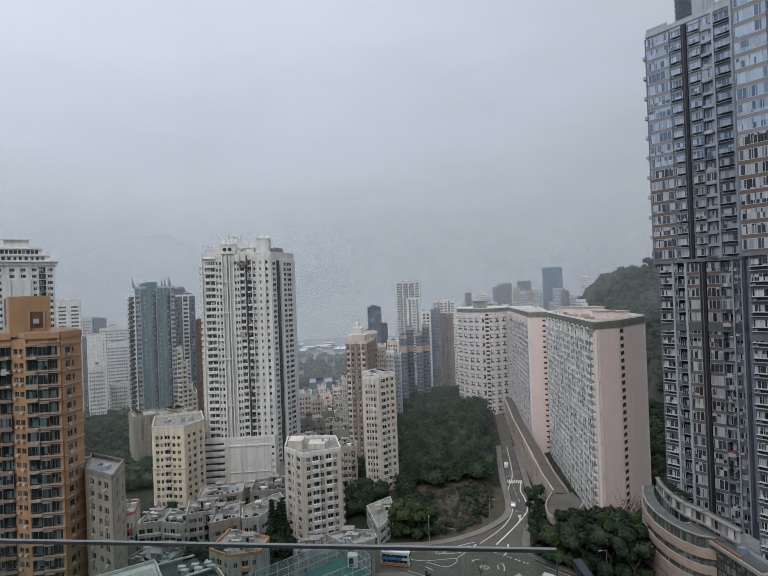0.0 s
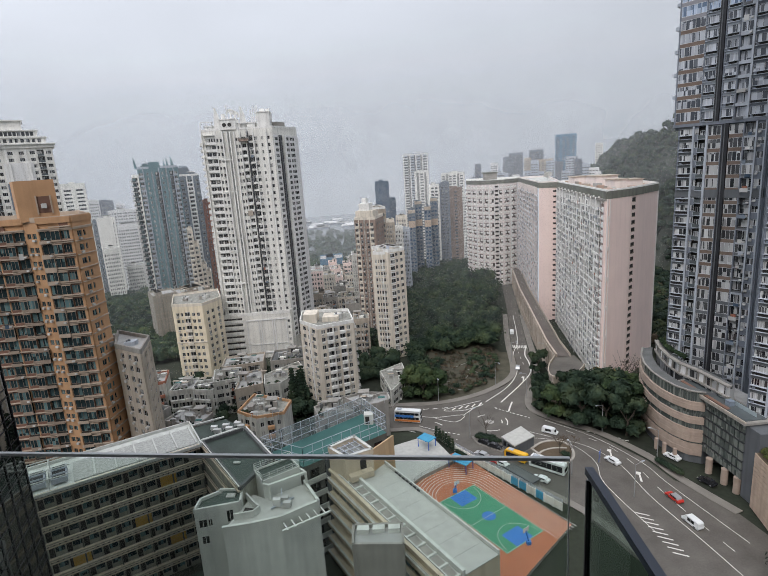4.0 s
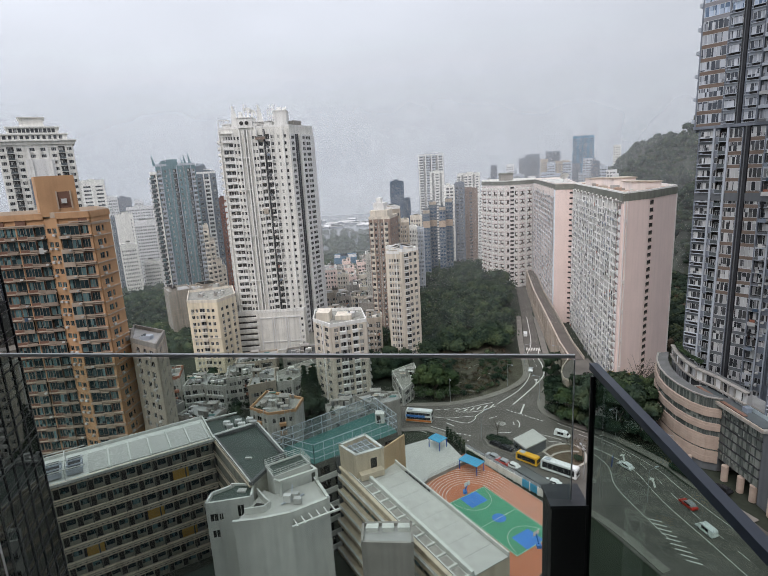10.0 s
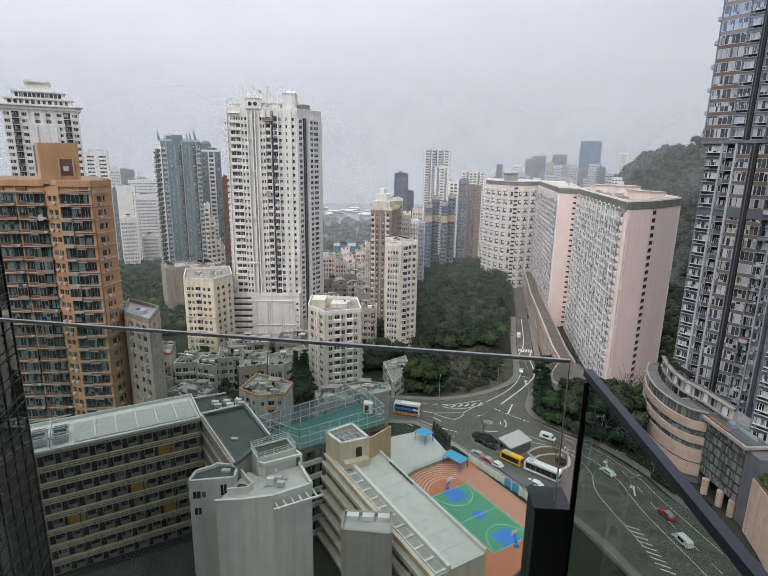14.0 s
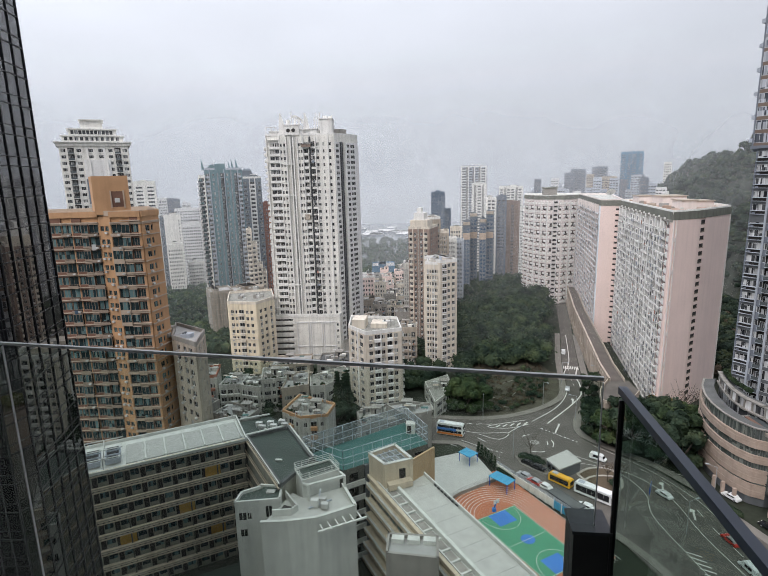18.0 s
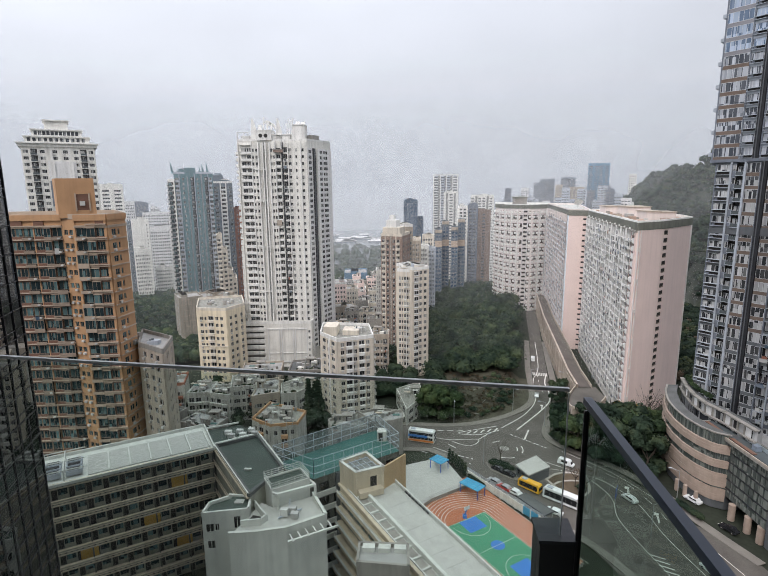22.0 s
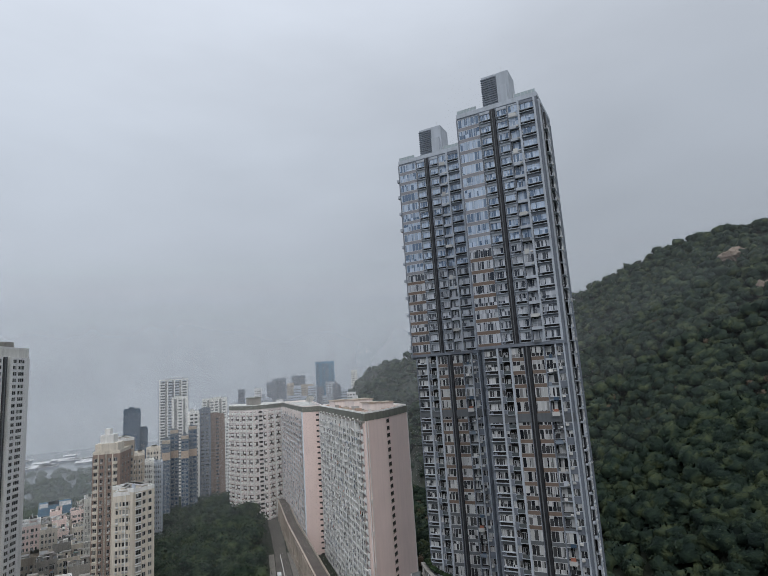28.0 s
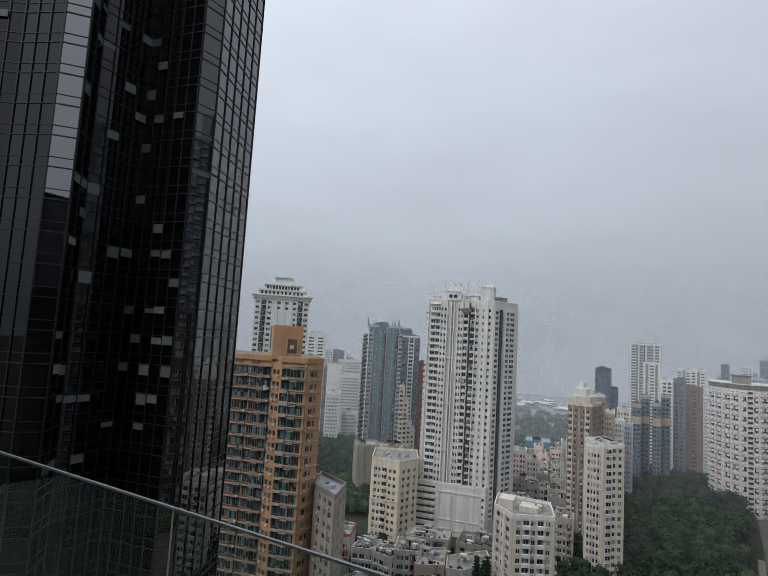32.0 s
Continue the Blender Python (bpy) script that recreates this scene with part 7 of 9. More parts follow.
        g.local(f3, -0.1, l3 + 0.1, -0.32, 0.2, 26.4, 26.55, SW)
    part("parapet", g, s)
    for k, (x, y) in enumerate(((-24.6, 84.6), (-23.3, 85.5), (-22.6, 84.2))):
        g = Geo()
        g.box(x - 0.75, x + 0.6, y - 0.5, y + 0.45, 25.9, 27.3 - 0.2 * k, MATS["ac_white"])
        mc = part("roof_machine", g, s, "grey cooling machine")
        g = Geo()
        g.tube((x - 0.1, y, 27.3 - 0.2 * k), (x - 0.1, y, 27.5 - 0.2 * k), 0.4, 0.4, MATS["dark_metal"], 12)
        g.box(x - 0.6, x + 0.4, y - 0.56, y - 0.5, 26.1, 26.9, MATS["dark_metal"])
        part("fan", g, mc, "dark fan and grille")
    g = Geo()
    g.beam((-25.6, 83.6, 26.0), (-22.0, 86.6, 26.0), 0.12, MATS["grey_light"])
    g.beam((-24.0, 84.8, 26.0), (-24.4, 87.8, 27.2), 0.1, MATS["grey_light"])
    part("pipe", g, s, "grey roof pipes")
    # white open frame before the tower
    for a_, b_ in (((-26.3, 86.5), T[1]), ((-20.1, 90.2), T[2])):
        g = Geo()
        g.box(a_[0] - 0.22, a_[0] + 0.22, a_[1] - 0.22, a_[1] + 0.22, 25.7, 28.9, SW)
        part("frame_post", g, s)
        g = Geo()
        g.beam((*a_, 28.8), (*b_, 28.8), 0.2, SW)
        part("frame_beam", g, s)
    g = Geo()
    g.beam((-26.3, 86.5, 28.8), (-20.1, 90.2, 28.8), 0.24, SW)
    part("frame_beam", g, s)
    # open stair well
    U = [(-31.0, 87.2), (-28.6, 84.2), (-27.6, 83.2), (-28.3, 81.9), (-31.6, 81.2)]
    for p, q in zip(U, U[1:]):
        g = Geo()
        f3, l3 = edge_frame(p, q)
        g.local(f3, -0.1, l3 + 0.1, -0.15, 0.15, 25.6, 27.0, SW)
        part("stair_well_wall", g, s)
    g = Geo()
    # no real hollow: the well's shade is a near-black top face
    g.prism([(-30.6, 84.6), (-31.0, 81.7), (-28.6, 82.1), (-28.1, 83.1), (-29.0, 84.2)], 25.2, 25.75, MATS["school_grey"], MATS["void_shade"])
    part("stair_well", g, s, "near-black top standing in for the open stair well")
    for k in range(6):
        x, y = -22.8 + k * 1.2, 80.6 + k * 0.82
        g = Geo()
        g.beam((x, y, 25.0), (x + 1.2, y - 1.9, 25.0), 0.13, SW)
        part("pergola_beam", g, s)
    g = Geo()
    g.beam((-22.6, 78.6, 25.0), (-14.8, 83.4, 25.0), 0.17, SW)
    part("pergola_edge", g, s)
    t = thing("roof_house", "white stair house with sloped parapet", "building", (-36, 86, 0))
    H = [(-39.1, 82.0), (-31.0, 83.9), (-31.7, 87.5), (-36.0, 87.7), (-39.1, 85.4)]
    g = Geo()
    g.prism(H, 0, 27.0, SW, MATS["green_roof"])
    part("body", g, t)
    for k, (p, q) in enumerate(zip(H, H[1:] + H[:1])):
        f3, l3 = edge_frame(p, q)
        g = Geo()
        g.local(f3, -0.08, l3 + 0.08, -0.3, 0.08, 26.8, 27.9 if k in (1, 2) else 27.6, SW)
        part("parapet", g, t)
    g = Geo()
    g.prism([(-35.4, 83.0), (-31.0, 83.9), (-31.7, 87.5), (-35.4, 87.6)], 27.0, 27.5, SW, MATS["green_roof"])
    part("upper_roof", g, t)
    f3, l3 = edge_frame(H[0], H[1])
    for u0, u1, z0, z1 in ((0.7, 2.0, 23.8, 25.2), (2.3, 2.9, 23.9, 25.1), (5.6, 6.7, 24.0, 26.2), (0.8, 2.0, 20.4, 21.8)):
        g = Geo()
        g.local(f3, u0, u1, 0.02, 0.09, z0, z1, MATS["pane_dark"])
        g.local(f3, u0 - 0.12, u1 + 0.12, 0.02, 0.16, z0 - 0.14, z0, SW)
        g.local(f3, (u0 + u1) / 2 - 0.04, (u0 + u1) / 2 + 0.04, 0.08, 0.12, z0, z1, SW)
        part("window", g, t)
    g = Geo()
    g.box(-34.2, -32.6, 85.2, 86.3, 27.5, 27.75, MATS["roof_light"])
    part("hatch", g, t, "pale roof hatch")
    # roof playground with mesh fence
    d = thing("roof_playground", "teal roof playground behind tall mesh fences", "playground", (-20, 112, 0))
    R = [(-32.8, 106.0), (-22.6, 100.6), (-5.0, 113.6), (-11.4, 124.0)]
    g = Geo()
    g.prism(R, 0, 23.6, MATS["school_grey"], MATS["deck_teal"])
    part("deck", g, d)
    g = Geo()
    for p, q in ((R[0], R[1]), (R[1], R[2]), (R[2], R[3]), (R[3], R[0])):
        p, q = np.array(p), np.array(q)
        ln2 = np.linalg.norm(q - p)
        k = int(ln2 / 2.4)
        for i in range(k + 1):
            x = p + (q - p) * i / k
            g.box(x[0] - 0.05, x[0] + 0.05, x[1] - 0.05, x[1] + 0.05, 23.6, 28.2, MATS["grey_light"])
        for z in (24.8, 26.4, 28.15):
            g.beam((*p, z), (*q, z), 0.05, MATS["grey_light"])
    part("fence_frame", g, d, "grey fence posts and rails")
    g = Geo()
    for p, q in ((R[3], R[0]), (R[2], R[3])):
        f3, l3 = edge_frame(p, q)
        g.local(f3, 0, l3, -0.02, 0.02, 23.7, 28.1, MATS["fence_mesh"])
    part("fence_mesh", g, d, "fine see-through mesh")
    g = Geo()
    g.box(-10.5, -8.3, 118, 120.0, 23.6, 26.2, MATS["school_white"])
    g.box(-10.2, -9.2, 117.96, 118.0, 23.8, 25.8, MATS["void_shade"])
    part("door_box", g, d, "small white roof access box")
    fr4, l4 = edge_frame(R[1], R[2])
    g = Geo()
    for j in range(6):
        g.local(fr4, 0, l4, 0, 0.3, 1 + j * 3.6, 2.2 + j * 3.6, MATS["school_white"])
        for k in range(6):
            g.local(fr4, 1.2 + k * 3.4, 3.4 + k * 3.4, 0, 0.1, 2.3 + j * 3.6, 4.2 + j * 3.6, MATS["pane_dark"])
    g.local(fr4, 5, 6.4, 0.2, 0.6, 0, 23.6, MATS["grey_dark"])
    part("window_wall", g, d)
    # beige wing with stepped terraces
    e = thing("school_wing", "beige school wing with terraced parapets and long flat roof", "school building", (-4, 95, 0))
    a, b = np.array((-17.2, 102.0)), np.array((5.1, 68.8))
    fr, ln = edge_frame(a, b)
    wd = 10.7
    SB, SW = MATS["school_beige"], MATS["school_white"]
    g = Geo()
    g.prism([a, b, b - fr[2] * wd, a - fr[2] * wd], 0, 21.6, SB, MATS["roof_light"])
    part("body", g, e)
    for j in range(6):
        z = 19.3 - j * 3.5
        g = Geo()
        g.local(fr, 0, ln, 0, 0.9 + 0.3 * j, z, z + 0.95, SB)
        g.local(fr, 0, ln, 0.7 + 0.3 * j, 1.05 + 0.3 * j, z + 0.95, z + 1.1, SW)
        part("terrace_parapet", g, e)
        g = Geo()
        g.local(fr, 0, ln, 0.9 + 0.3 * j, 1.0 + 0.3 * j, z + 1.55, z + 1.65, SW)
        for k in range(16):
            g.local(fr, k * 2.5, k * 2.5 + 0.08, 0.9 + 0.3 * j, 0.98 + 0.3 * j, z + 1.0, z + 1.6, SW)
        part("terrace_rail", g, e, "thin pale rail on posts")
        for k in range(13):
            g = Geo()
            g.local(fr, 0.6 + k * 3.0, 3.2 + k * 3.0, 0.0, 0.1, z - 2.1, z - 0.1, MATS["pane_teal"])
            g.local(fr, 1.85 + k * 3.0, 1.95 + k * 3.0, 0.08, 0.14, z - 2.1, z - 0.1, MATS["grey_dark"])
            part("classroom_window", g, e)
    g = Geo()
    g.local(fr, -0.2, ln, -0.2, 0.5, 21.6, 22.1, SB)
    g.local(fr, 0, ln, -3.2, -2.6, 21.6, 22.7, SW)
    g.local(fr, -0.2, ln, -wd, -wd + 0.3, 21.6, 22.5, SW)
    part("roof_edge", g, e)
    for k in range(13):
        g = Geo()
        g.local(fr, 0.9 + k * 3.0, 3.4 + k * 3.0, -2.3, -0.6, 21.65, 21.72, MATS["concrete"])
        g.local(fr, 3.4 + k * 3.0, 3.75 + k * 3.0, -2.5, -0.4, 21.6, 22.05, SW)
        part("skylight", g, e, "grey panel between pale upstands")
    g = Geo()
    g.local(fr, 0, ln, -0.5, -0.3, 21.6, 22.25, SW)
    part("gutter_kerb", g, e)
    for k in range(9):
        g = Geo()
        g.local(fr, 5.0 + k * 3.9, 8.86 + k * 3.9, -wd + 0.4, -3.3, 21.62, 21.8, MATS["roof_light"])
        part("roof_slab", g, e, "pale roof screed bay")
    g = Geo()
    for k in range(7):
        u0 = 10 + k * 1.3
        g.local(fr, u0, u0 + 0.8, -wd + 0.35, -wd + 0.6, 22.0, 22.3, MATS["dark_metal"])
    part("wall_clips", g, e, "dark fixings along the parapet")
    Q = [(-17.2, 101.8), (-13.2, 97.4), (-7.6, 100.3), (-11.9, 106.1)]
    g = Geo()
    g.prism(Q, 0, 26.4, SB, MATS["roof_mottled"])
    part("stair_head", g, e, "beige stair head with weathered roof")
    for p, q in zip(Q, Q[1:] + Q[:1]):
        f3, l3 = edge_frame(p, q)
        g = Geo()
        g.local(f3, -0.1, l3 + 0.1, -0.4, 0.1, 26.3, 27.3, SB)
        g.local(f3, -0.1, l3 + 0.1, -0.45, 0.16, 27.3, 27.42, SW)
        part("parapet", g, e)
    g = Geo()
    for k in range(5):
        p, q = np.array(Q[0]) + (np.array(Q[3]) - Q[0]) * (k + 0.5) / 5, np.array(Q[1]) + (np.array(Q[2]) - Q[1]) * (k + 0.5) / 5
        g.beam((*p, 26.7), (*q, 26.7), 0.07, MATS["grey_light"])
    for k in range(3):
        p, q = np.array(Q[0]) + (np.array(Q[1]) - Q[0]) * (k + 0.7) / 3.4, np.array(Q[3]) + (np.array(Q[2]) - Q[3]) * (k + 0.7) / 3.4
        g.beam((*p, 26.85), (*q, 26.85), 0.07, MATS["grey_light"])
    part("roof_pipes", g, e, "grey pipe runs on the weathered roof")
    g = Geo()
    f3, l3 = edge_frame((-7.6, 100.6), (-3.2, 106.2))
    g.local((f3[0], f3[1], f3[2]), 0, l3, -0.35, 0.0, 14, 26.9, MATS["mustard_pale"])
    part("end_wall", g, e, "pale ochre end wall")
    g = Geo()
    f3, l3 = edge_frame((-13.2, 97.4), (-7.6, 100.3))
    g.local(f3, 0.4, 5.6, 0, 1.6, 22.0, 23.3, SB)
    g.local(f3, 3.2, 4.6, 0.02, 0.08, 23.4, 25.6, MATS["void_shade"])
    part("door_step", g, e)
    # near plant house with white boxes
    w = thing("plant_house", "flat concrete plant house with white boxes on its roof", "building", (-4, 76, 0))
    g = Geo()
    P4 = [(-10.0, 72.5), (-1.6, 72.0), (-1.8, 77.3), (-10.2, 77.4)]
    g.prism(P4, 0, 26.0, MATS["concrete"], MATS["roof_grey"])
    part("body", g, w)
    for p, q in zip(P4, P4[1:] + P4[:1]):
        f3, l3 = edge_frame(p, q)
        g = Geo()
        g.local(f3, 0, l3, -0.35, 0.05, 25.8, 26.7, MATS["concrete"])
        part("parapet", g, w)
    for k in range(3):
        g = Geo()
        x, y = -9.4 + 2.6 * k, 75.6
        g.box(x, x + 2.0, y, y + 1.2, 26.0, 26.8, MATS["school_white"])
        part("roof_box", g, w, "white rectangular roof box")
    # yard below
    y = thing("school_yard", "dark paved school yard", "yard", (-50, 85, 0))
    g = Geo()
    g.cap(np.array([(-90, 60), (-10, 60), (-22, 100), (-45, 101), (-86, 75)], float), 0.15, MATS["green_roof"])
    part("paving", g, y)


mat("roof_mottled", (0.20, 0.21, 0.20), 0.95, 0.55, 1.2)


def mesh_mat(name, col, alpha):
    m = bpy.data.materials.new(name)
    m.use_nodes = True
    n, l = m.node_tree.nodes, m.node_tree.links
    p = n["Principled BSDF"]
    p.inputs["Base Color"].default_value = (*col, 1)
    p.inputs["Roughness"].default_value = 0.8
    p.inputs["Alpha"].default_value = alpha
    MATS[name] = m
    return m


mesh_mat("fence_mesh", (0.35, 0.40, 0.42), 0.28)
school()


# ---- sports ground ----
def sports():
    s = thing("sports_ground", "school sports ground with orange track and green court", "sports ground", (18, 118, 0))
    g = Geo()
    g.prism([(-3, 104), (2, 96), (18, 88), (37, 108), (14.2, 142.2), (8, 139), (0, 131)], -0.5, 0.6, MATS["concrete"], MATS["track_orange"])
    part("track", g, s, "orange-red running surface")
    o, u, v = np.array((16.8, 125.5)), np.array((0.57, -0.82)), np.array((-0.82, -0.57))

    def q(a, b):
        return o + u * a + v * b
    g = Geo()
    for r in range(8):
        rr = 6.4 + 0.95 * r
        pts = [q(1.5 - rr * math.sin(w), 6.05 - rr * math.cos(w)) for w in np.linspace(0, math.pi, 22)]
        ribbon(g, [q(27, 6.05 - rr)] + pts, 0.13, 0.612, MATS["marking_white"])
    part("lane_lines", g, s, "white lane lines", "stuff")
    g = Geo()
    g.cap(np.array([q(0, 0), q(23.4, 0), q(23.4, 12.1), q(0, 12.1)])[::-1], 0.608, MATS["court_green"])
    part("court", g, s, "green basketball court")
    for a in (0.3, 18.4):
        g = Geo()
        g.cap(np.array([q(a, 3.4), q(a + 4.7, 3.4), q(a + 4.7, 8.7), q(a, 8.7)])[::-1], 0.614, MATS["court_blue"])
        part("key", g, s, "blue key area")
    g = Geo()
    c = q(11.7, 6.05)
    g.cap(np.array([c + 1.7 * np.array((math.cos(a), math.sin(a))) for a in np.linspace(0, 2 * math.pi, 20, endpoint=False)]), 0.614, MATS["court_blue"])
    part("centre_circle", g, s)
    g = Geo()
    for a0, b0, a1, b1 in ((0.2, 0.2, 23.2, 0.2), (23.2, 0.2, 23.2, 11.9), (23.2, 11.9, 0.2, 11.9), (0.2, 11.9, 0.2, 0.2), (11.7, 0.2, 11.7, 11.9)):
        ribbon(g, [q(a0, b0), q(a1, b1)], 0.09, 0.62, MATS["marking_white"])
    for a, s0 in ((0.6, 1), (22.8, -1)):
        ribbon(g, [q(a + s0 * 6.4 * math.cos(w), 6.05 + 5.2 * math.sin(w)) for w in np.linspace(-1.5, 1.5, 12)], 0.09, 0.62, MATS["marking_white"])
    part("court_lines", g, s, "white court lines", "stuff")
    # raised deck with planted edge
    d = thing("entrance_deck", "pale concrete entrance deck", "deck", (5, 130, 0))
    g = Geo()
    g.prism([(-12, 130), (-8, 116), (3.1, 129.0), (13.2, 136.4), (6.9, 151.5), (-4.2, 146)], 0, 1.6, MATS["concrete"], MATS["roof_light"])
    part("slab", g, d)
    g = Geo()
    rail_run(g, [(-2.0, 123.0), (3.1, 129.0), (13.1, 136.4)], 1.6, 1.0, 1.5, "lamp_steel", 2)
    part("railing", g, d)
    for (x, y, z, w) in ((14.4, 133.4, 3.4, 3.1), (5.6, 144.6, 4.4, 2.2)):
        k = thing("shade_canopy", "blue fabric shade canopy on posts", "canopy", (x, y, 0), "blue shade canopies")
        g = Geo()
        m = pose(x, y, 0, 0, 0, -42)
        g.box(-w, w, -1.9, 1.9, z, z + 0.12, MATS["canopy_blue"], m)
        for q2 in range(5):
            g.box(-w + q2 * w / 2 - 0.05, -w + q2 * w / 2 + 0.05, -1.95, 1.95, z + 0.12, z + 0.2, MATS["canopy_blue"], m)
        part("cover", g, k)
        for a in (-w + 0.2, w - 0.2):
            for b in (-1.7, 1.7):
                g = Geo()
                g.box(a - 0.08, a + 0.08, b - 0.08, b + 0.08, 0.5, z, MATS["blue_sign"], m)
                part("post", g, k)
    for a, f_ in ((0.1, 1), (23.3, -1)):
        h = thing("basketball_hoop", "blue basketball stand with white board", "basketball hoop", (*q(a - 0.8 * f_, 6.05), 0.6), "basketball stands")
        x, y = q(a - 0.8 * f_, 6.05)
        g = Geo()
        g.box(x - 0.5, x + 0.5, y - 0.5, y + 0.5, 0.6, 1.4, MATS["court_blue"])
        g.beam((x, y, 1.4), (*q(a, 6.05), 3.6), 0.12, MATS["court_blue"])
        part("stand", g, h)
        g = Geo()
        p0, p1 = q(a, 5.15), q(a, 6.95)
        f3, l3 = edge_frame(p0, p1)
        g.local(f3, 0, l3, -0.03, 0.03, 3.2, 4.3, MATS["white_trim"])
        bd = part("board", g, h)
        g = Geo()
        cx, cy = q(a + 0.45 * f_, 6.05)
        for k in range(12):
            a0, a1 = k * math.pi / 6, (k + 1) * math.pi / 6
            g.beam((cx + 0.23 * math.cos(a0), cy + 0.23 * math.sin(a0), 3.45), (cx + 0.23 * math.cos(a1), cy + 0.23 * math.sin(a1), 3.45), 0.02, MATS["bus_orange"])
        part("ring", g, bd, "orange hoop ring")
    # wall with painted panels along the car park
    w = thing("boundary_wall", "white boundary wall with blue painted panels and hedge", "wall", (26, 128, 0))
    a, b = np.array((13.8, 142.8)), np.array((36.6, 113.4))
    fr, ln = edge_frame(a, b)
    for k in range(14):
        g = Geo()
        u0 = k * ln / 14
        m = MATS["white_wall"] if k not in (8, 9, 11) else MATS["canopy_blue"]
        g.local(fr, u0 + 0.05, u0 + ln / 14 - 0.05, -0.12, 0.12, 0.3, 2.4, m)
        g.local(fr, u0 - 0.15, u0 + 0.15, -0.2, 0.2, 0.0, 2.7, MATS["white_trim"])
        part("wall_panel", g, w)
    g = Geo()
    rail_run(g, [tuple(a), tuple(b)], 2.4, 0.9, 1.5, "grey_light", 3)
    part("fence", g, w)


sports()

# ---- trees and woods ----
def domes(centres, radii, rng, around=9, rings=4, flat=0.85):
    """Lumpy crowns: one closed, uneven dome for each centre."""
    c, r = np.asarray(centres, float), np.asarray(radii, float)
    n = len(c)
    th = np.arange(around) * 2 * np.pi / around
    rows = []
    for k in range(rings + 1):
        el = -0.45 + (np.pi / 2 + 0.3) * k / rings
        rows.append(np.stack([np.cos(el) * np.cos(th + 0.3 * k), np.cos(el) * np.sin(th + 0.3 * k), np.full(around, np.sin(el))], 1))
    d = np.concatenate(rows)
    m = len(d)
    disp = 1 + 0.17 * rng.normal(size=(n, m))
    turn = rng.random(n) * 6.28
    cs, sn = np.cos(turn)[:, None], np.sin(turn)[:, None]
    dx, dy = d[None, :, 0] * cs - d[None, :, 1] * sn, d[None, :, 0] * sn + d[None, :, 1] * cs
    ax = 0.8 + 0.4 * rng.random((n, 1))
    v = np.stack([dx * ax, dy / ax, np.broadcast_to(d[None, :, 2], (n, m)) * flat], 2) * (disp * r[:, None])[:, :, None] + c[:, None, :]
    i = np.arange(around)
    q = np.concatenate([np.stack([k * around + i, k * around + (i + 1) % around, (k + 1) * around + (i + 1) % around, (k + 1) * around + i], 1) for k in range(rings)])
    f = (q[None] + (np.arange(n) * m)[:, None, None]).reshape(-1, 4)
    return v.reshape(-1, 3), f


def wood(name, label, pts, rad, per, leaf, material, seed, lift=0.55, core=0.78, around=9, rings=4):
    rng = np.random.default_rng(seed)
    pts = np.asarray(pts, float)
    rad = np.asarray(rad, float)
    c = pts.copy()
    c[:, 2] += rad * lift + 1.0
    g = Geo()
    if core:
        v, f = domes(c, rad * core, rng, around, rings)
        g.add(v, f, g.slot(MATS[material]))
    v, f = clumps(c, rad, per, leaf, rng, 0.85 if core else 0.8, 0.74 if core else 0.0)
    g.add(v, f, g.slot(MATS[material]))
    ob = tagged(new(name, g.mesh(name)), label, "woodland", "", "stuff")
    ob.data.polygons.foreach_set("use_smooth", np.ones(len(ob.data.polygons), bool))
    return ob


def scatter(n, az0, az1, d0, d1, seed, keep=None, near=1.0):
    rng = np.random.default_rng(seed)
    az = rng.uniform(az0, az1, n)
    d = d0 + (d1 - d0) * rng.random(n) ** near
    x, y = d * np.sin(np.radians(az)), d * np.cos(np.radians(az))
    ok = np.ones(n, bool) if keep is None else keep(x, y, az, d)
    return np.stack([x, y, height(x, y)], 1)[ok]


def tree(label, x, y, z, h, r, seed, material="leaf", spread=1.0, per=90, leaf=0.5):
    rng = np.random.default_rng(seed)
    t = thing("tree", label, "tree", (x, y, z), "street trees")
    g = Geo()
    top = h - r
    g.tube((x, y, z - 0.3), (x + 0.2, y, z + top * 0.7), 0.035 * h, 0.02 * h, MATS["bark"], 8)
    tips = []
    for k in range(7):
        a = k * 2.4 + rng.random()
        tip = (x + math.cos(a) * r * 0.62 * spread, y + math.sin(a) * r * 0.62 * spread, z + top + r * (0.1 + 0.75 * rng.random()))
        g.tube((x + 0.15, y, z + top * 0.62), tip, 0.014 * h, 0.004 * h, MATS["bark"], 6)
        tips.append(tip)
    part("trunk", g, t)
    tips += [(x, y, z + h - r * 0.7)]
    tips += [(x + math.cos(k * 1.26 + seed) * r * 0.62, y + math.sin(k * 1.26 + seed) * r * 0.62, z + top * (0.42 + 0.2 * (k % 2))) for k in range(5)]
    g = Geo()
    rads = [r * (0.42 + 0.25 * rng.random()) for _ in tips]
    v, f = domes(tips, [q * 0.62 for q in rads], rng)
    g.add(v, f, g.slot(MATS[material]))
    v, f = clumps(tips, rads, per, leaf, rng)
    g.add(v, f, g.slot(MATS[material]))
    cr_ = part("crown", g, t)
    cr_.data.polygons.foreach_set("use_smooth", np.ones(len(cr_.data.polygons), bool))
    return t


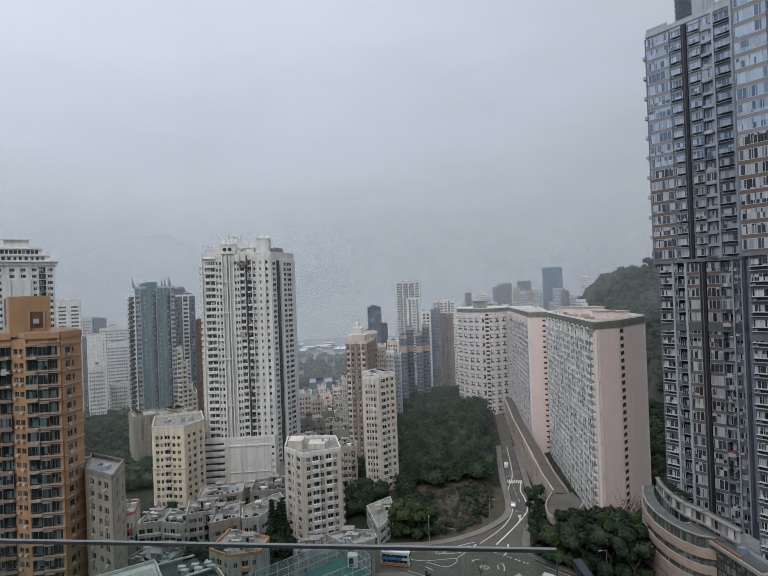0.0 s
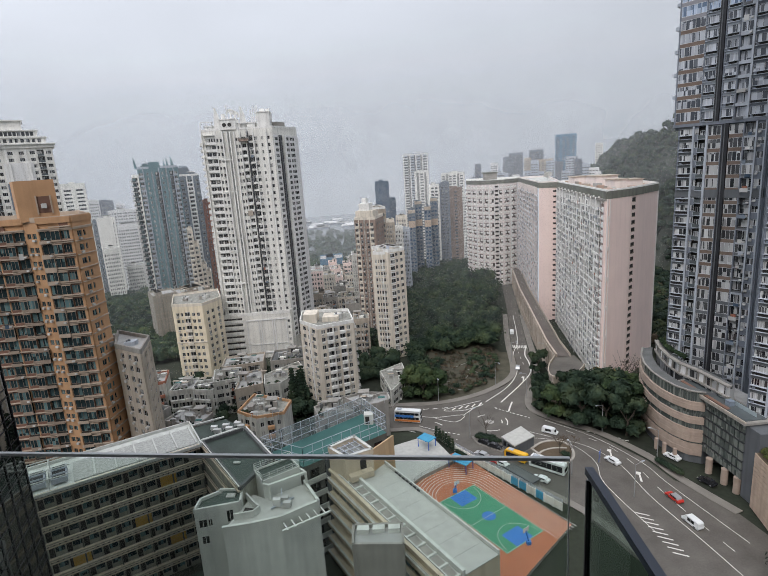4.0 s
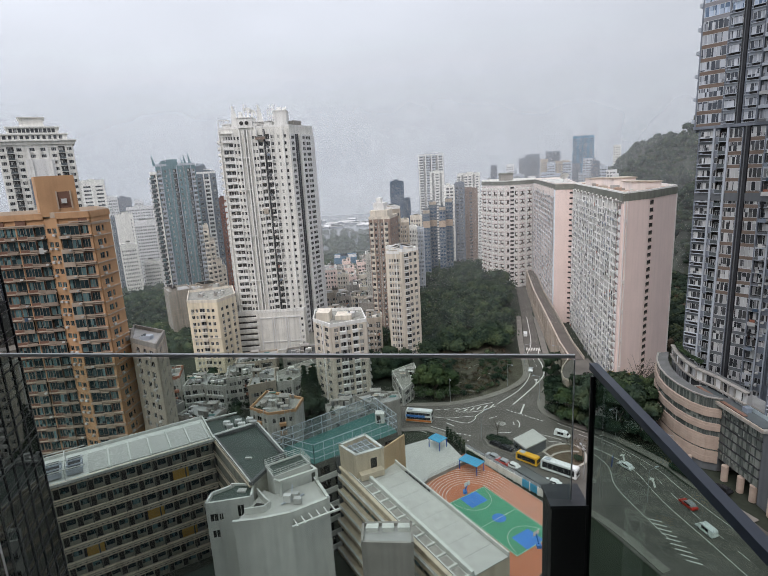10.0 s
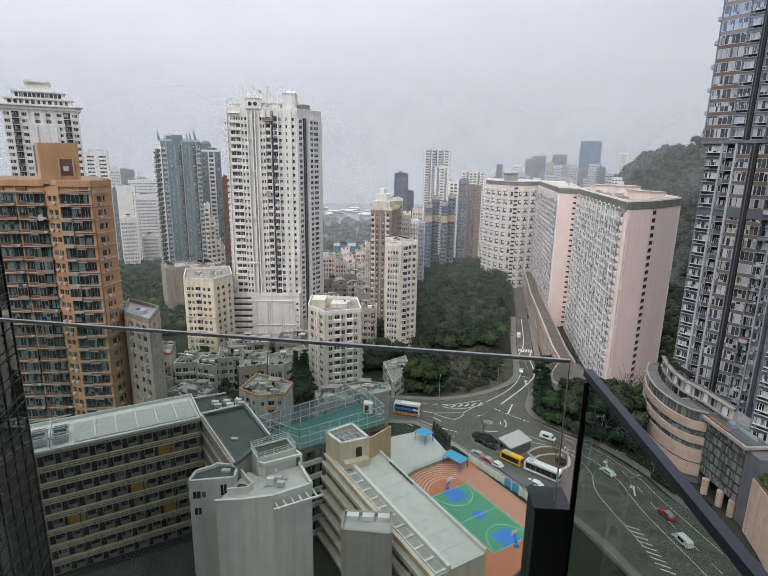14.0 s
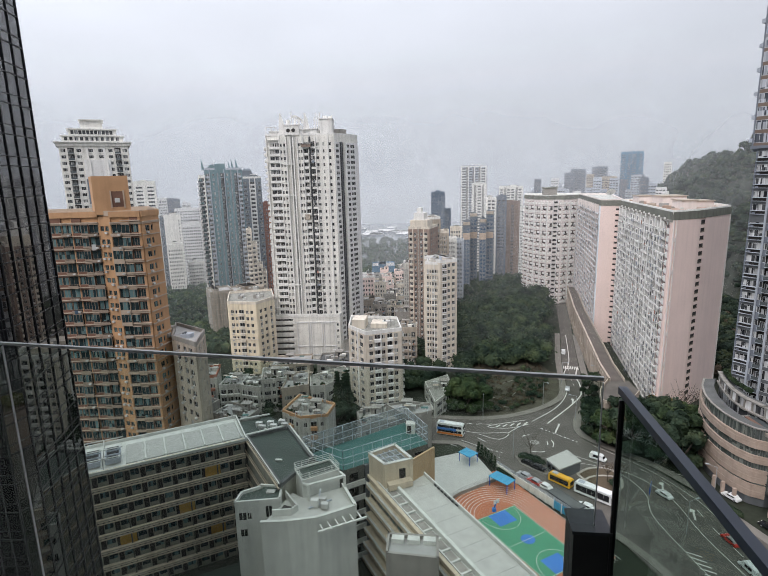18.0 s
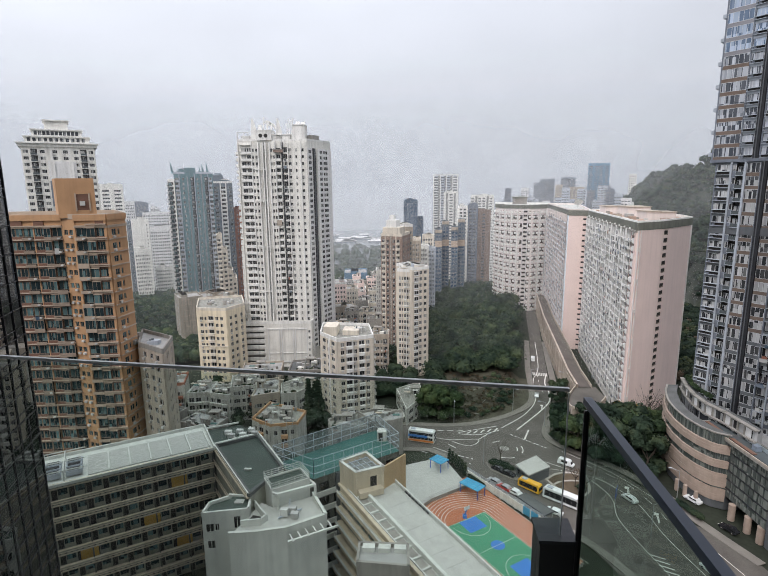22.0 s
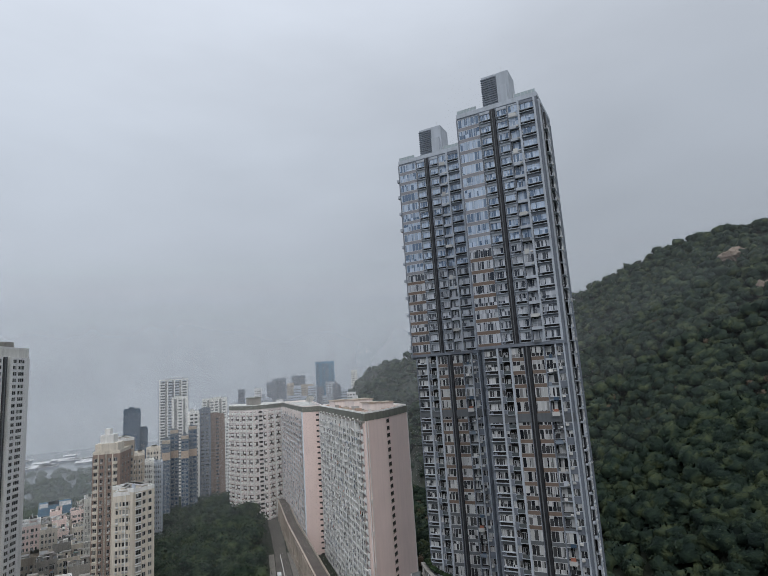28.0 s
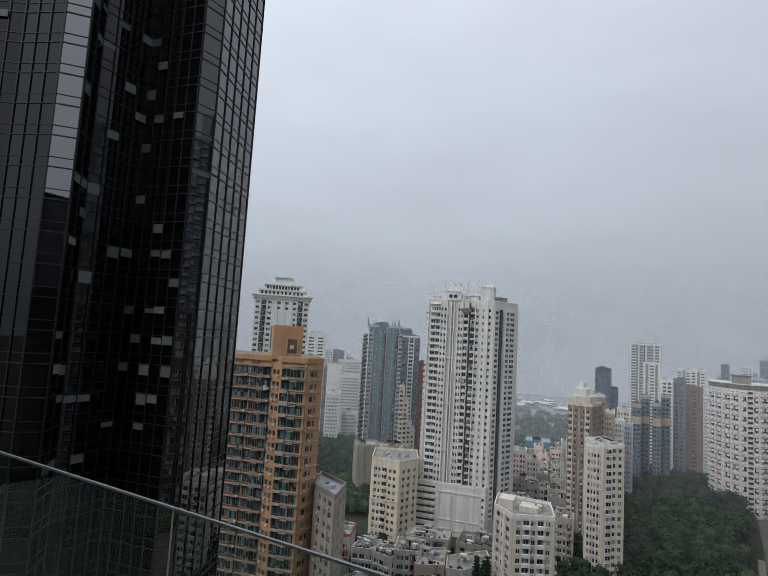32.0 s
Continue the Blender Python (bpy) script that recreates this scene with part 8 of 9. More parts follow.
def bare_tree(label, x, y, h, seed, material="bark"):
    rng = random.Random(seed)
    t = thing("tree", label, "tree", (x, y, 0.1), "street trees")
    g = Geo()
    g.tube((x, y, 0), (x, y, h * 0.4), 0.16, 0.1, MATS["bark"], 8)
    for k in range(9):
        a = k * 2.4
        e = Vector((x + math.cos(a) * h * 0.3, y + math.sin(a) * h * 0.3, h * rng.uniform(0.65, 1.0)))
        s = Vector((x, y, h * rng.uniform(0.28, 0.42)))
        g.tube(s, e, 0.07, 0.025, MATS["bark"], 5)
        for q in range(4):
            m = s.lerp(e, rng.uniform(0.4, 0.95))
            g.tube(m, m + Vector((rng.uniform(-1, 1), rng.uniform(-1, 1), rng.uniform(0.3, 1.2))), 0.03, 0.01, MATS["bark"], 4)
    part("bare_crown", g, t)
    if material != "bark":
        g = Geo()
        v, f = clumps([(x, y, h * 0.75), (x + 1.5, y, h * 0.7), (x - 1.5, y + 1, h * 0.65)], [h * 0.25] * 3, 50, 0.16, np.random.default_rng(seed))
        g.add(v, f, g.slot(MATS[material]))
        part("crown", g, t, "sparse dry leaves")


def conifer(x, y, h, seed):
    rng = np.random.default_rng(seed)
    t = thing("tree", "tall dark Norfolk pine with tiered branches", "tree", (x, y, 0), "pines")
    g = Geo()
    g.tube((x, y, 0), (x, y, h), 0.35, 0.06, MATS["bark"], 8)
    part("trunk", g, t)
    c, r = [], []
    for k in range(int(h / 1.1)):
        z = 3 + k * 1.05
        if z > h:
            break
        w = 3.3 * (1 - z / (h + 1.5)) + 0.5
        for q in range(6):
            a = q * 1.05 + k
            c.append((x + math.cos(a) * w * 0.55, y + math.sin(a) * w * 0.55, z))
            r.append(w * 0.5)
    g = Geo()
    v, f = clumps(c, r, 12, 0.42, rng, 0.35)
    g.add(v, f, g.slot(MATS["leaf_dark"]))
    part("crown", g, t)


rg = np.random.default_rng(3)
# the hill
def hill_keep(x, y, az, d):
    h = height(x, y)
    return (h > 2) & (d > np.interp(az, RIDGE_AZ, FOOT_D) - 40) & (d < np.interp(az, RIDGE_AZ, RIDGE_D) + 30)


for i, (a0, a1) in enumerate(((18, 36), (36, 48), (48, 58), (58, 75))):
    p = scatter(2500 if i else 3600, a0, a1, 185, 860 if i == 0 else 640, 40 + i, hill_keep, 1.0)
    wood("hill_woods", "dense dark green subtropical woods on the steep hill", p, 2.8 + 4.0 * rg.random(len(p)) ** 2, 40, 0.5, "leaf_hill", 50 + i)
p = scatter(420, 37, 66, 165, 300, 73, lambda x, y, az, d: (x > 124) | ((y > 190) & (x > 112)))
wood("hill_woods", "dense dark green subtropical woods at the hill's foot", p, 2.6 + 3.4 * rg.random(len(p)), 50, 0.5, "leaf_hill", 74)
p = scatter(260, 46, 70, 200, 420, 71, hill_keep)
wood("dry_scrub", "rust-brown dry trees low on the hill", p[:60], 2.4 + 1.6 * rg.random(60), 40, 0.4, "leaf_dry", 72)


# knoll between the roads
def knoll_keep(x, y, az, d):
    road = np.interp(y, [175, 181, 190, 199, 212, 240, 283, 360], [-20, 22, 34, 41, 44, 48, 55.5, 70])
    return (x < road - 3.5) & ~((d > 345) & (az > 7.4)) & ~((az < 0.9) & (d < 345)) & (d > 183) & (x > -2)


p = scatter(900, -1, 12.5, 184, 500, 80, knoll_keep, 0.95)
bare = (p[:, 1] < 221) & (p[:, 0] > 7)
wood("knoll_woods", "dark green woods on the knoll above the road", p[~bare], 2.6 + 3.6 * rg.random((~bare).sum()) ** 1.5, 300, 0.46, "leaf_knoll", 81, 0.55, 0.66, 12, 5)
wood("dry_scrub", "brown dry scrub on the cut slope", p[bare], 0.6 + 0.9 * rg.random(bare.sum()), 60, 0.22, "leaf_scrub", 82, 0.0, 0)
p = scatter(260, 1.5, 12.2, 184, 226, 85, knoll_keep, 1.0)
p = p[p[:, 0] > 8]
wood("dry_scrub", "low brown and grey scrub on the cut slope", p, 0.5 + 0.6 * rg.random(len(p)), 36, 0.24, "leaf_dry", 86, 0.0, 0)
p = scatter(170, 1.5, 12.2, 184, 222, 83, knoll_keep, 0.8)
p = p[(p[:, 0] > 8) & ((p[:, 0] < 17) | (p[:, 0] > 27) | (p[:, 1] < 192))]
wood("slope_shrubs", "low green shrubs among the dry scrub on the cut slope", p, 0.7 + 1.1 * rg.random(len(p)), 70, 0.26, "leaf_knoll", 84, 0.0, 0.6)
# slope between the pink block and the tall towers
p = scatter(650, 19, 33, 205, 430, 87, lambda x, y, az, d: (x > 107 + np.maximum(y - 207, -40) * 0.14) & ((x > 112) | (y > 186)))
dry = np.arange(len(p)) % 4 == 0
wood("hill_woods", "green trees on the slope behind the pink block", p[~dry], 2.0 + 2.6 * rg.random((~dry).sum()), 80, 0.55, "leaf_hill", 88)
wood("dry_scrub", "brown scrub on the slope behind the pink block", p[dry], 1.6 + 1.6 * rg.random(dry.sum()), 60, 0.45, "leaf_dry", 89)
# valley woods to the left
p = scatter(1100, -34, -24.2, 262, 470, 90, None, 0.9)
wood("valley_woods", "green woods in the valley behind the towers", p, 2.8 + 3.2 * rg.random(len(p)), 50, 0.5, "leaf_knoll", 91)
p = scatter(700, -20, -2, 430, 1150, 92, None, 1.0)
wood("park_trees", "hazy dark park trees towards the sea", p, 5 + 5 * rg.random(len(p)), 24, 1.0, "leaf_dark", 93)
p = scatter(160, -9, -1, 200, 330, 94, None, 1.0)
wood("garden_trees", "dark trees between the old houses", p, 2.4 + 1.6 * rg.random(len(p)), 60, 0.5, "leaf_dark", 95)
p = scatter(150, -30, -10, 150, 230, 96, None, 1.0)
wood("garden_trees", "garden trees between the low houses", p, 1.6 + 1.4 * rg.random(len(p)), 60, 0.4, "leaf_dark", 97)
p = np.array([(rg.uniform(80.8, 92), rg.uniform(96, 111), 14.0) for _ in range(90)])
wood("terrace_shrubs", "yellow-green shrubs on the stone terrace", p, 0.7 + 0.7 * rg.random(90), 60, 0.22, "leaf_gold_green", 98)
p = np.array([(rg.uniform(70, 84), rg.uniform(40, 92), 0.0) for _ in range(60)])
wood("verge_shrubs", "green verge trees below the terrace", p, 2.0 + 1.6 * rg.random(60), 80, 0.4, "leaf_hill", 99)

p = np.array([(x0, y0, 24.3) for x0, y0 in zip(np.interp(np.linspace(0, 1, 60), [0, 0.3, 0.6, 1], [82.0, 80.4, 80.0, 80.4]) + rg.uniform(0.5, 1.5, 60), np.linspace(162, 145, 60))])
wood("podium_shrubs", "low hedge along the clubhouse roof edge", p, 0.3 + 0.35 * rg.random(60), 60, 0.2, "leaf", 101)
# street trees by the junction
for i, (x, y, h, r) in enumerate(((50.0, 161, 11, 4.6), (56.0, 156.5, 14, 6.0), (62.5, 153, 15, 6.4), (67, 148, 12, 5.0), (69, 156, 15, 5.8), (60.5, 163, 15, 5.6), (46.5, 167, 8, 3.4), (48.2, 173.5, 9, 3.2), (74, 162, 12, 4.8), (67, 165, 14, 5.4), (56, 166, 14, 4.6), (49.5, 180, 8, 2.8))):
    tree("broad dark green street tree by the junction", x, y, 0, h, r, 110 + i, "leaf_dark" if i % 4 else "leaf", 1.1, 260, 0.5)
tree("round dark tree at the road fork", 53.5, 199, 0, 10, 3.6, 130, "leaf_dark", 1, 110, 0.45)
for i, (x, y, h, r) in enumerate(((2.2, 184.0, 9.0, 4.2), (6.5, 182.6, 10.0, 5.0), (11.0, 183.6, 9.5, 4.6), (4.5, 187, 10.5, 4.8), (9.5, 187.5, 10.5, 4.8))):
    tree("round clipped dark tree by the bus stop", x, y, 0, h, r, 140 + i, "leaf", 1.0, 200, 0.36)
for x, y, h, s in ((-38.5, 168, 20, 150), (-34.8, 166.5, 21, 151), (-36.8, 171, 18, 152)):
    conifer(x, y, h, s)
tree("dark broad tree below the pines", -38, 163, 0, 10, 4.6, 155, "leaf_dark", 1, 120, 0.42)
tree("dark broad tree below the pines", -32, 164, 0, 9, 4.0, 156, "leaf_dark", 1, 120, 0.42)
bare_tree("bare street tree on the island", 24.6, 151.2, 9.0, 160)
bare_tree("leafless brown tree on the planted traffic island", 46.0, 136.6, 8.5, 161, "leaf_dry")
bare_tree("leafless brown tree on the planted traffic island", 44.0, 139.5, 6.5, 162, "leaf_dry")
for i, (x, y) in enumerate(((76, 172), (81, 174), (85, 178), (79, 178))):
    bare_tree("half-bare autumn tree beside the pink block", x, y, 15, 170 + i, "leaf_dry")
p = np.array([(21.6 + i * 0.75, 149.6 - i * 0.42, 0.1) for i in range(9)] + [(22.4 + i * 0.8, 150.6 - i * 0.4, 0.1) for i in range(6)] + [(68.7 + 0.25 * i, 132 - 0.6 * i, 0.1) for i in range(12)] + [(44.6 + 0.25 * i, 137.6 - 0.3 * i, 0.1) for i in range(4)] + [(14.4 + 0.5 * i, 141.5 - 0.5 * i, 0.1) for i in range(9)])
wood("hedge", "clipped dark hedges beside the road", p, np.full(len(p), 0.95), 90, 0.2, "leaf_dark", 180, 0.1)
# bare rock on the hill
for i, (az, tn, w, hh) in enumerate(((58.9, 0.141, 22, 14), (64.2, 0.128, 18, 12), (60.6, 0.085, 9, 12), (66.5, 0.15, 10, 8), (60.9, 0.158, 6, 5))):
    best = min(range(220, 620, 3), key=lambda q: abs(85 + tn * q - float(height(*pol(az, q)))))
    x, y = pol(az, best)
    z = float(height(x, y))
    bm = bmesh.new()
    bmesh.ops.create_icosphere(bm, subdivisions=4, radius=1)
    for v in bm.verts:
        k = 1 + 0.35 * noise.noise(v.co * 1.7 + Vector((i, 0, 0))) + 0.16 * noise.noise(v.co * 5)
        v.co = Vector((v.co.x * w * 0.5 * k, v.co.y * w * 0.4 * k, v.co.z * hh * 0.6 * k))
    me = bpy.data.meshes.new("rock_outcrop")
    bm.to_mesh(me)
    bm.free()
    me.materials.append(MATS["rock_face"])
    ob = tagged(new("rock_outcrop", me), "bare pinkish granite outcrop among the hill woods", "rock", "hill rocks")
    ob.location = (x, y, z + hh * 0.15)

# clipped cones at the deck's end, a thin young tree and pale drains on the cut slope
for i in range(6):
    x, y = 9.0 + 0.85 * i, 151.0 - 1.6 * i
    t_ = thing("tree", "clipped dark cone shrub beside the entrance deck", "shrub", (x, y, 0.0), "cone shrubs")
    g = Geo()
    g.tube((x, y, 0), (x, y, 4.6), 0.12, 0.04, MATS["bark"], 6)
    part("trunk", g, t_)
    g = Geo()
    v, f = clumps([(x, y, 1.2 + 0.8 * k) for k in range(5)], [1.15 - 0.17 * k for k in range(5)], 70, 0.2, np.random.default_rng(300 + i))
    g.add(v, f, g.slot(MATS["leaf_dark"]))
    part("crown", g, t_)
for x0, y0, x1, y1 in ((14, 197, 24, 189.5), (26, 204, 36, 195.5), (30, 206, 24, 196), (12, 190, 22, 186), (20, 206, 27, 210)):
    g = Geo()
    run = []
    for k in range(9):
        xa, ya = x0 + (x1 - x0) * k / 8, y0 + (y1 - y0) * k / 8
        run.append((xa, ya, float(height(xa, ya)) + 0.7))
    for a_, b_ in zip(run, run[1:]):
        g.beam(a_, b_, 0.08, MATS["concrete"])
    tagged(new("slope_channel", g.mesh("slope_channel")), "thin pale concrete channel on the cut slope", "drain", "slope drains")

for x, y, h, r in ((69.5, 175.0, 10.5, 2.8), (74.0, 171.5, 11.0, 2.4), (71.0, 169.0, 12.5, 2.6)):
    tree("small golden-leaved autumn tree below the pink block", x, y, 0, h, r, 190, "leaf_gold", 1.0, 60, 0.3)

# ---- vehicles and street things ----
def wheels(t, ln, w, r, m=None):
    for x in (-ln * 0.3, ln * 0.3):
        for y in (-w / 2, w / 2):
            g = Geo()
            g.tube((x, y - 0.12, r), (x, y + 0.12, r), r, r, MATS["tyre"], 12)
            wh_ = part("wheel", g, t)
            g = Geo()
            g.tube((x, y - 0.125, r), (x, y + 0.125, r), r * 0.55, r * 0.55, MATS["lamp_steel"], 10)
            part("rim", g, wh_, "grey steel rim")


def bevelled(sections, width, material, g):
    """A body from side outline points, with rounded shoulders."""
    k = len(sections)
    rows = []
    for s, wy in ((-1, 0.9), (-1, 1.0), (1, 1.0), (1, 0.9)):
        rows.append([(x, s * width / 2 * (wy if z > 0.9 else 1.0), z) for x, z in sections])
    v = np.array(sum(rows, []))
    f = []
    for a in range(3):
        for i in range(k):
            j = (i + 1) % k
            f.append((a * k + i, a * k + j, (a + 1) * k + j, (a + 1) * k + i))
    g.add(v, f, g.slot(material))
    for base in (0, 3 * k):
        for i in range(1, k - 2, 2):
            f2 = (base, base + i, base + i + 1, base + min(i + 2, k - 1))
            g.add(v[list(f2)], [(0, 1, 2, 3)], g.slot(material))


def make_car(label, paint, van=False, roof=None):
    t = thing("car" if not van else "van", label, "car" if not van else "van", (0, 0, 0), "cars on the road")
    g = Geo()
    h = 1.95 if van else 1.0
    ln = 4.8 if van else 4.4
    bevelled([(-ln / 2, 0.35), (ln / 2, 0.35), (ln / 2 + 0.05, 0.7), (ln / 2 - 0.3, 0.9), (-ln / 2 + 0.1, 0.95), (-ln / 2 - 0.05, 0.7)], 1.75, MATS[paint], g)
    part("body", g, t)
    g = Geo()
    if van:
        bevelled([(-ln / 2 + 0.05, 0.9), (ln / 2 - 0.5, 0.9), (ln / 2 - 1.2, 1.85), (ln / 2 - 1.5, 1.95), (-ln / 2 + 0.3, 1.95), (-ln / 2 + 0.05, 1.7)], 1.7, MATS[roof or paint], g)
    else:
        bevelled([(-1.75, 0.9), (1.2, 0.9), (0.55, 1.4), (0.3, 1.45), (-1.1, 1.45), (-1.4, 1.38)], 1.55, MATS[roof or paint], g)
    part("cabin", g, t)
    g = Geo()
    top = 1.75 if van else 1.36
    for s in (-1, 1):
        y = s * (0.78 if not van else 0.86)
        for x0, x1 in ((-1.25, -0.35), (-0.28, 0.6)):
            g.box(x0, x1, min(y, y + s * 0.03), max(y, y + s * 0.03), 0.98, top - 0.04, MATS["car_dark"])
    part("side_windows", g, t)
    g = Geo()
    xs = (ln / 2 - 0.5, ln / 2 - 1.15) if van else (1.22, 0.6)
    g.add([(xs[0], -0.7, 0.95), (xs[0], 0.7, 0.95), (xs[1], 0.66, top), (xs[1], -0.66, top)], [(0, 1, 2, 3)], g.slot(MATS["car_dark"]))
    part("windscreen", g, t)
    wheels(t, ln, 1.6, 0.32)
    for s in (-0.6, 0.6):
        g = Geo()
        g.box(ln / 2, ln / 2 + 0.06, s - 0.2, s + 0.2, 0.6, 0.75, MATS["white_trim"])
        part("headlight", g, t)
    return t


def make_bus(label, ln, w, h, paint, band, double=False, roof="bus_white"):
    t = thing("bus", label, "bus", (0, 0, 0), "buses")
    g = Geo()
    bevelled([(-ln / 2, 0.4), (ln / 2, 0.4), (ln / 2 + 0.08, 1.2), (ln / 2 - 0.05, h - 0.3), (ln / 2 - 0.3, h - 0.05), (-ln / 2 + 0.25, h - 0.05), (-ln / 2, h - 0.35), (-ln / 2 - 0.03, 1.2)], w, MATS[paint], g)
    part("body", g, t)
    g = Geo()
    g.box(-ln / 2 + 0.35, ln / 2 - 0.35, -w / 2 + 0.2, w / 2 - 0.2, h - 0.05, h + 0.02, MATS[roof])
    g.box(-ln / 2 + 0.8, -ln / 2 + 2.4, -0.6, 0.6, h, h + 0.2, MATS["grey_light"])
    part("roof", g, t)
    decks = ((1.3, 2.15), (2.9, 3.7)) if double else ((h * 0.34, h - 0.45),)
    for z0, z1 in decks:
        n = int(ln / 1.5)
        for i in range(n):
            for s in (-1, 1):
                x = -ln / 2 + 0.5 + i * (ln - 1) / n
                g = Geo()
                y = s * (w / 2 - 0.03)
                g.box(x + 0.03, x + (ln - 1) / n - 0.03, min(y, y + s * 0.06), max(y, y + s * 0.06), z0, z1, MATS["car_dark"])
                part("window", g, t)
    g = Geo()
    g.box(ln / 2 - 0.02, ln / 2 + 0.1, -w / 2 + 0.25, w / 2 - 0.25, 1.2, min(h - 0.5, 2.2), MATS["car_dark"])
    if double:
        g.box(ln / 2 - 0.02, ln / 2 + 0.1, -w / 2 + 0.25, w / 2 - 0.25, 2.8, 3.8, MATS["car_dark"])
    part("windscreen", g, t)
    if band:
        g = Geo()
        for s in (-1, 1):
            y = s * (w / 2 - 0.02)
            z0, z1 = (1.9, 2.85) if double else (0.5, 1.0)
            g.box(-ln / 2 + 0.2, ln * 0.25, min(y, y + s * 0.05), max(y, y + s * 0.05), z0, z1, MATS[band])
            if double:
                g.box(-ln / 2 + 0.2, ln / 2 - 0.2, min(y, y + s * 0.05), max(y, y + s * 0.05), 0.5, 1.2, MATS["bus_orange"])
        part("livery", g, t)
    wheels(t, ln, w - 0.25, 0.48)
    return t


def put(t, x, y, turn, first=[]):
    m = pose(x, y, 0.0, 0, 0, turn)
    if t.name in first:
        return copy_thing(t, m)
    first.append(t.name)
    t.matrix_basis = m
    return t


dd_bus = make_bus("white double-decker bus with blue and orange livery", 9.0, 2.5, 4.3, "bus_white", "bus_blue", True)
put(dd_bus, 0.4, 164.2, -14)
coach = make_bus("white single-deck coach parked in the bay", 10.0, 2.5, 3.2, "bus_white", None)
put(coach, 38.3, 131.6, -38)
mini = make_bus("yellow school minibus parked in the bay", 6.6, 2.1, 2.7, "bus_yellow", None, False, "bus_yellow")
put(mini, 30.9, 137.4, -42)
silver = make_car("silver saloon car on the asphalt", "car_silver")
white = make_car("white saloon car on the asphalt", "bus_white")
dark = make_car("dark saloon car on the asphalt", "car_dark")
red = make_car("red taxi with pale roof", "car_red", False, "car_silver")
van = make_car("white delivery van on the road", "bus_white", True)
put(van, 44.6, 151.4, -35)
put(dark, 26.1, 144.4, -38)
put(dark, 23.6, 146.9, -40)
put(silver, 21.4, 140.1, 135)
put(red, 23.8, 137.2, 135)
put(white, 26.1, 135.1, 135)
put(white, 35.1, 126.6, 140)
put(van, 64.3, 106.9, 105)
put(red, 65.0, 116.2, 105)
put(white, 73.7, 134.1, 120)
put(dark, 76.4, 122.0, 118)
put(white, 56.9, 133.6, 118)
put(silver, 47, 205, 75)
put(van, 54.5, 250, 80)


def bay_roof():
    k = thing("shelter", "long dark flat sheet roof beside the parking bay", "shelter", (30.5, 124.5, 0))
    P = [(25.9, 129.6), (31.4, 121.6), (34.1, 123.5), (28.6, 131.4)]
    g = Geo()
    g.prism(P, 2.45, 2.62, MATS["roof_dark"])
    part("roof", g, k)
    for q, w in zip(P, P[1:] + P[:1]):
        fr, ln = edge_frame(q, w)
        g = Geo()
        g.local(fr, 0, ln, -0.12, 0.0, 2.3, 2.75, MATS["grey_dark"])
        part("fascia", g, k)
        g = Geo()
        g.tube((q[0] * 0.97 + w[0] * 0.03, q[1] * 0.97 + w[1] * 0.03, 0), (q[0] * 0.97 + w[0] * 0.03, q[1] * 0.97 + w[1] * 0.03, 2.45), 0.07, 0.07, MATS["alu"], 8)
        part("post", g, k)


bay_roof()


def kiosk():
    k = thing("kiosk", "dark green roadside hut with pale flat roof", "hut", (33, 145.5, 0))
    P = [(28.3, 144.4), (30.8, 139.0), (37.6, 143.9), (35.1, 149.8)]
    g = Geo()
    g.prism(P, 0, 3.3, MATS["grey_dark"])
    part("body", g, k)
    c = np.mean(P, axis=0)
    g = Geo()
    g.prism([c + (np.array(p) - c) * 1.06 for p in P], 3.3, 3.65, MATS["roof_light"])
    part("roof", g, k, "pale grey flat roof")
    fr, ln = edge_frame(P[0], P[1])
    for i in range(3):
        g = Geo()
        g.local(fr, 0.6 + i * 2, 2.0 + i * 2, 0, 0.06, 1.2, 2.6, MATS["pane_dark"])
        part("window", g, k)
    fr, ln = edge_frame(P[1], P[2])
    g = Geo()
    g.local(fr, 1.0, 2.2, 0, 0.06, 0.1, 2.3, MATS["school_grey"])
    part("door", g, k)


kiosk()


def street_lamp(x, y, turn, h=9):
    t = thing("street_lamp", "grey steel street lamp with one arm", "street lamp", (x, y, 0), "street lamps")
    m = pose(x, y, 0, 0, 0, turn)
    g = Geo()
    g.tube(m @ Vector((0, 0, 0)), m @ Vector((0, 0, h)), 0.12, 0.07, MATS["lamp_steel"], 8)
    part("pole", g, t)
    g = Geo()
    g.tube(m @ Vector((0, 0, h - 0.1)), m @ Vector((2.0, 0, h + 0.4)), 0.06, 0.05, MATS["lamp_steel"], 6)
    part("arm", g, t)
    g = Geo()
    g.box(1.8, 2.7, -0.16, 0.16, h + 0.32, h + 0.48, MATS["grey_light"], m)
    part("lamp_head", g, t)


for x, y, a in ((19.5, 151, 40), (43.8, 128.4, 100), (69.4, 134, 160), (35, 190.5, -60), (46, 212, -20), (59, 208, 170), (12, 178.5, -90), (44, 178, 180), (60.5, 150.5, 200), (56, 118, 20)):
    street_lamp(x, y, a)


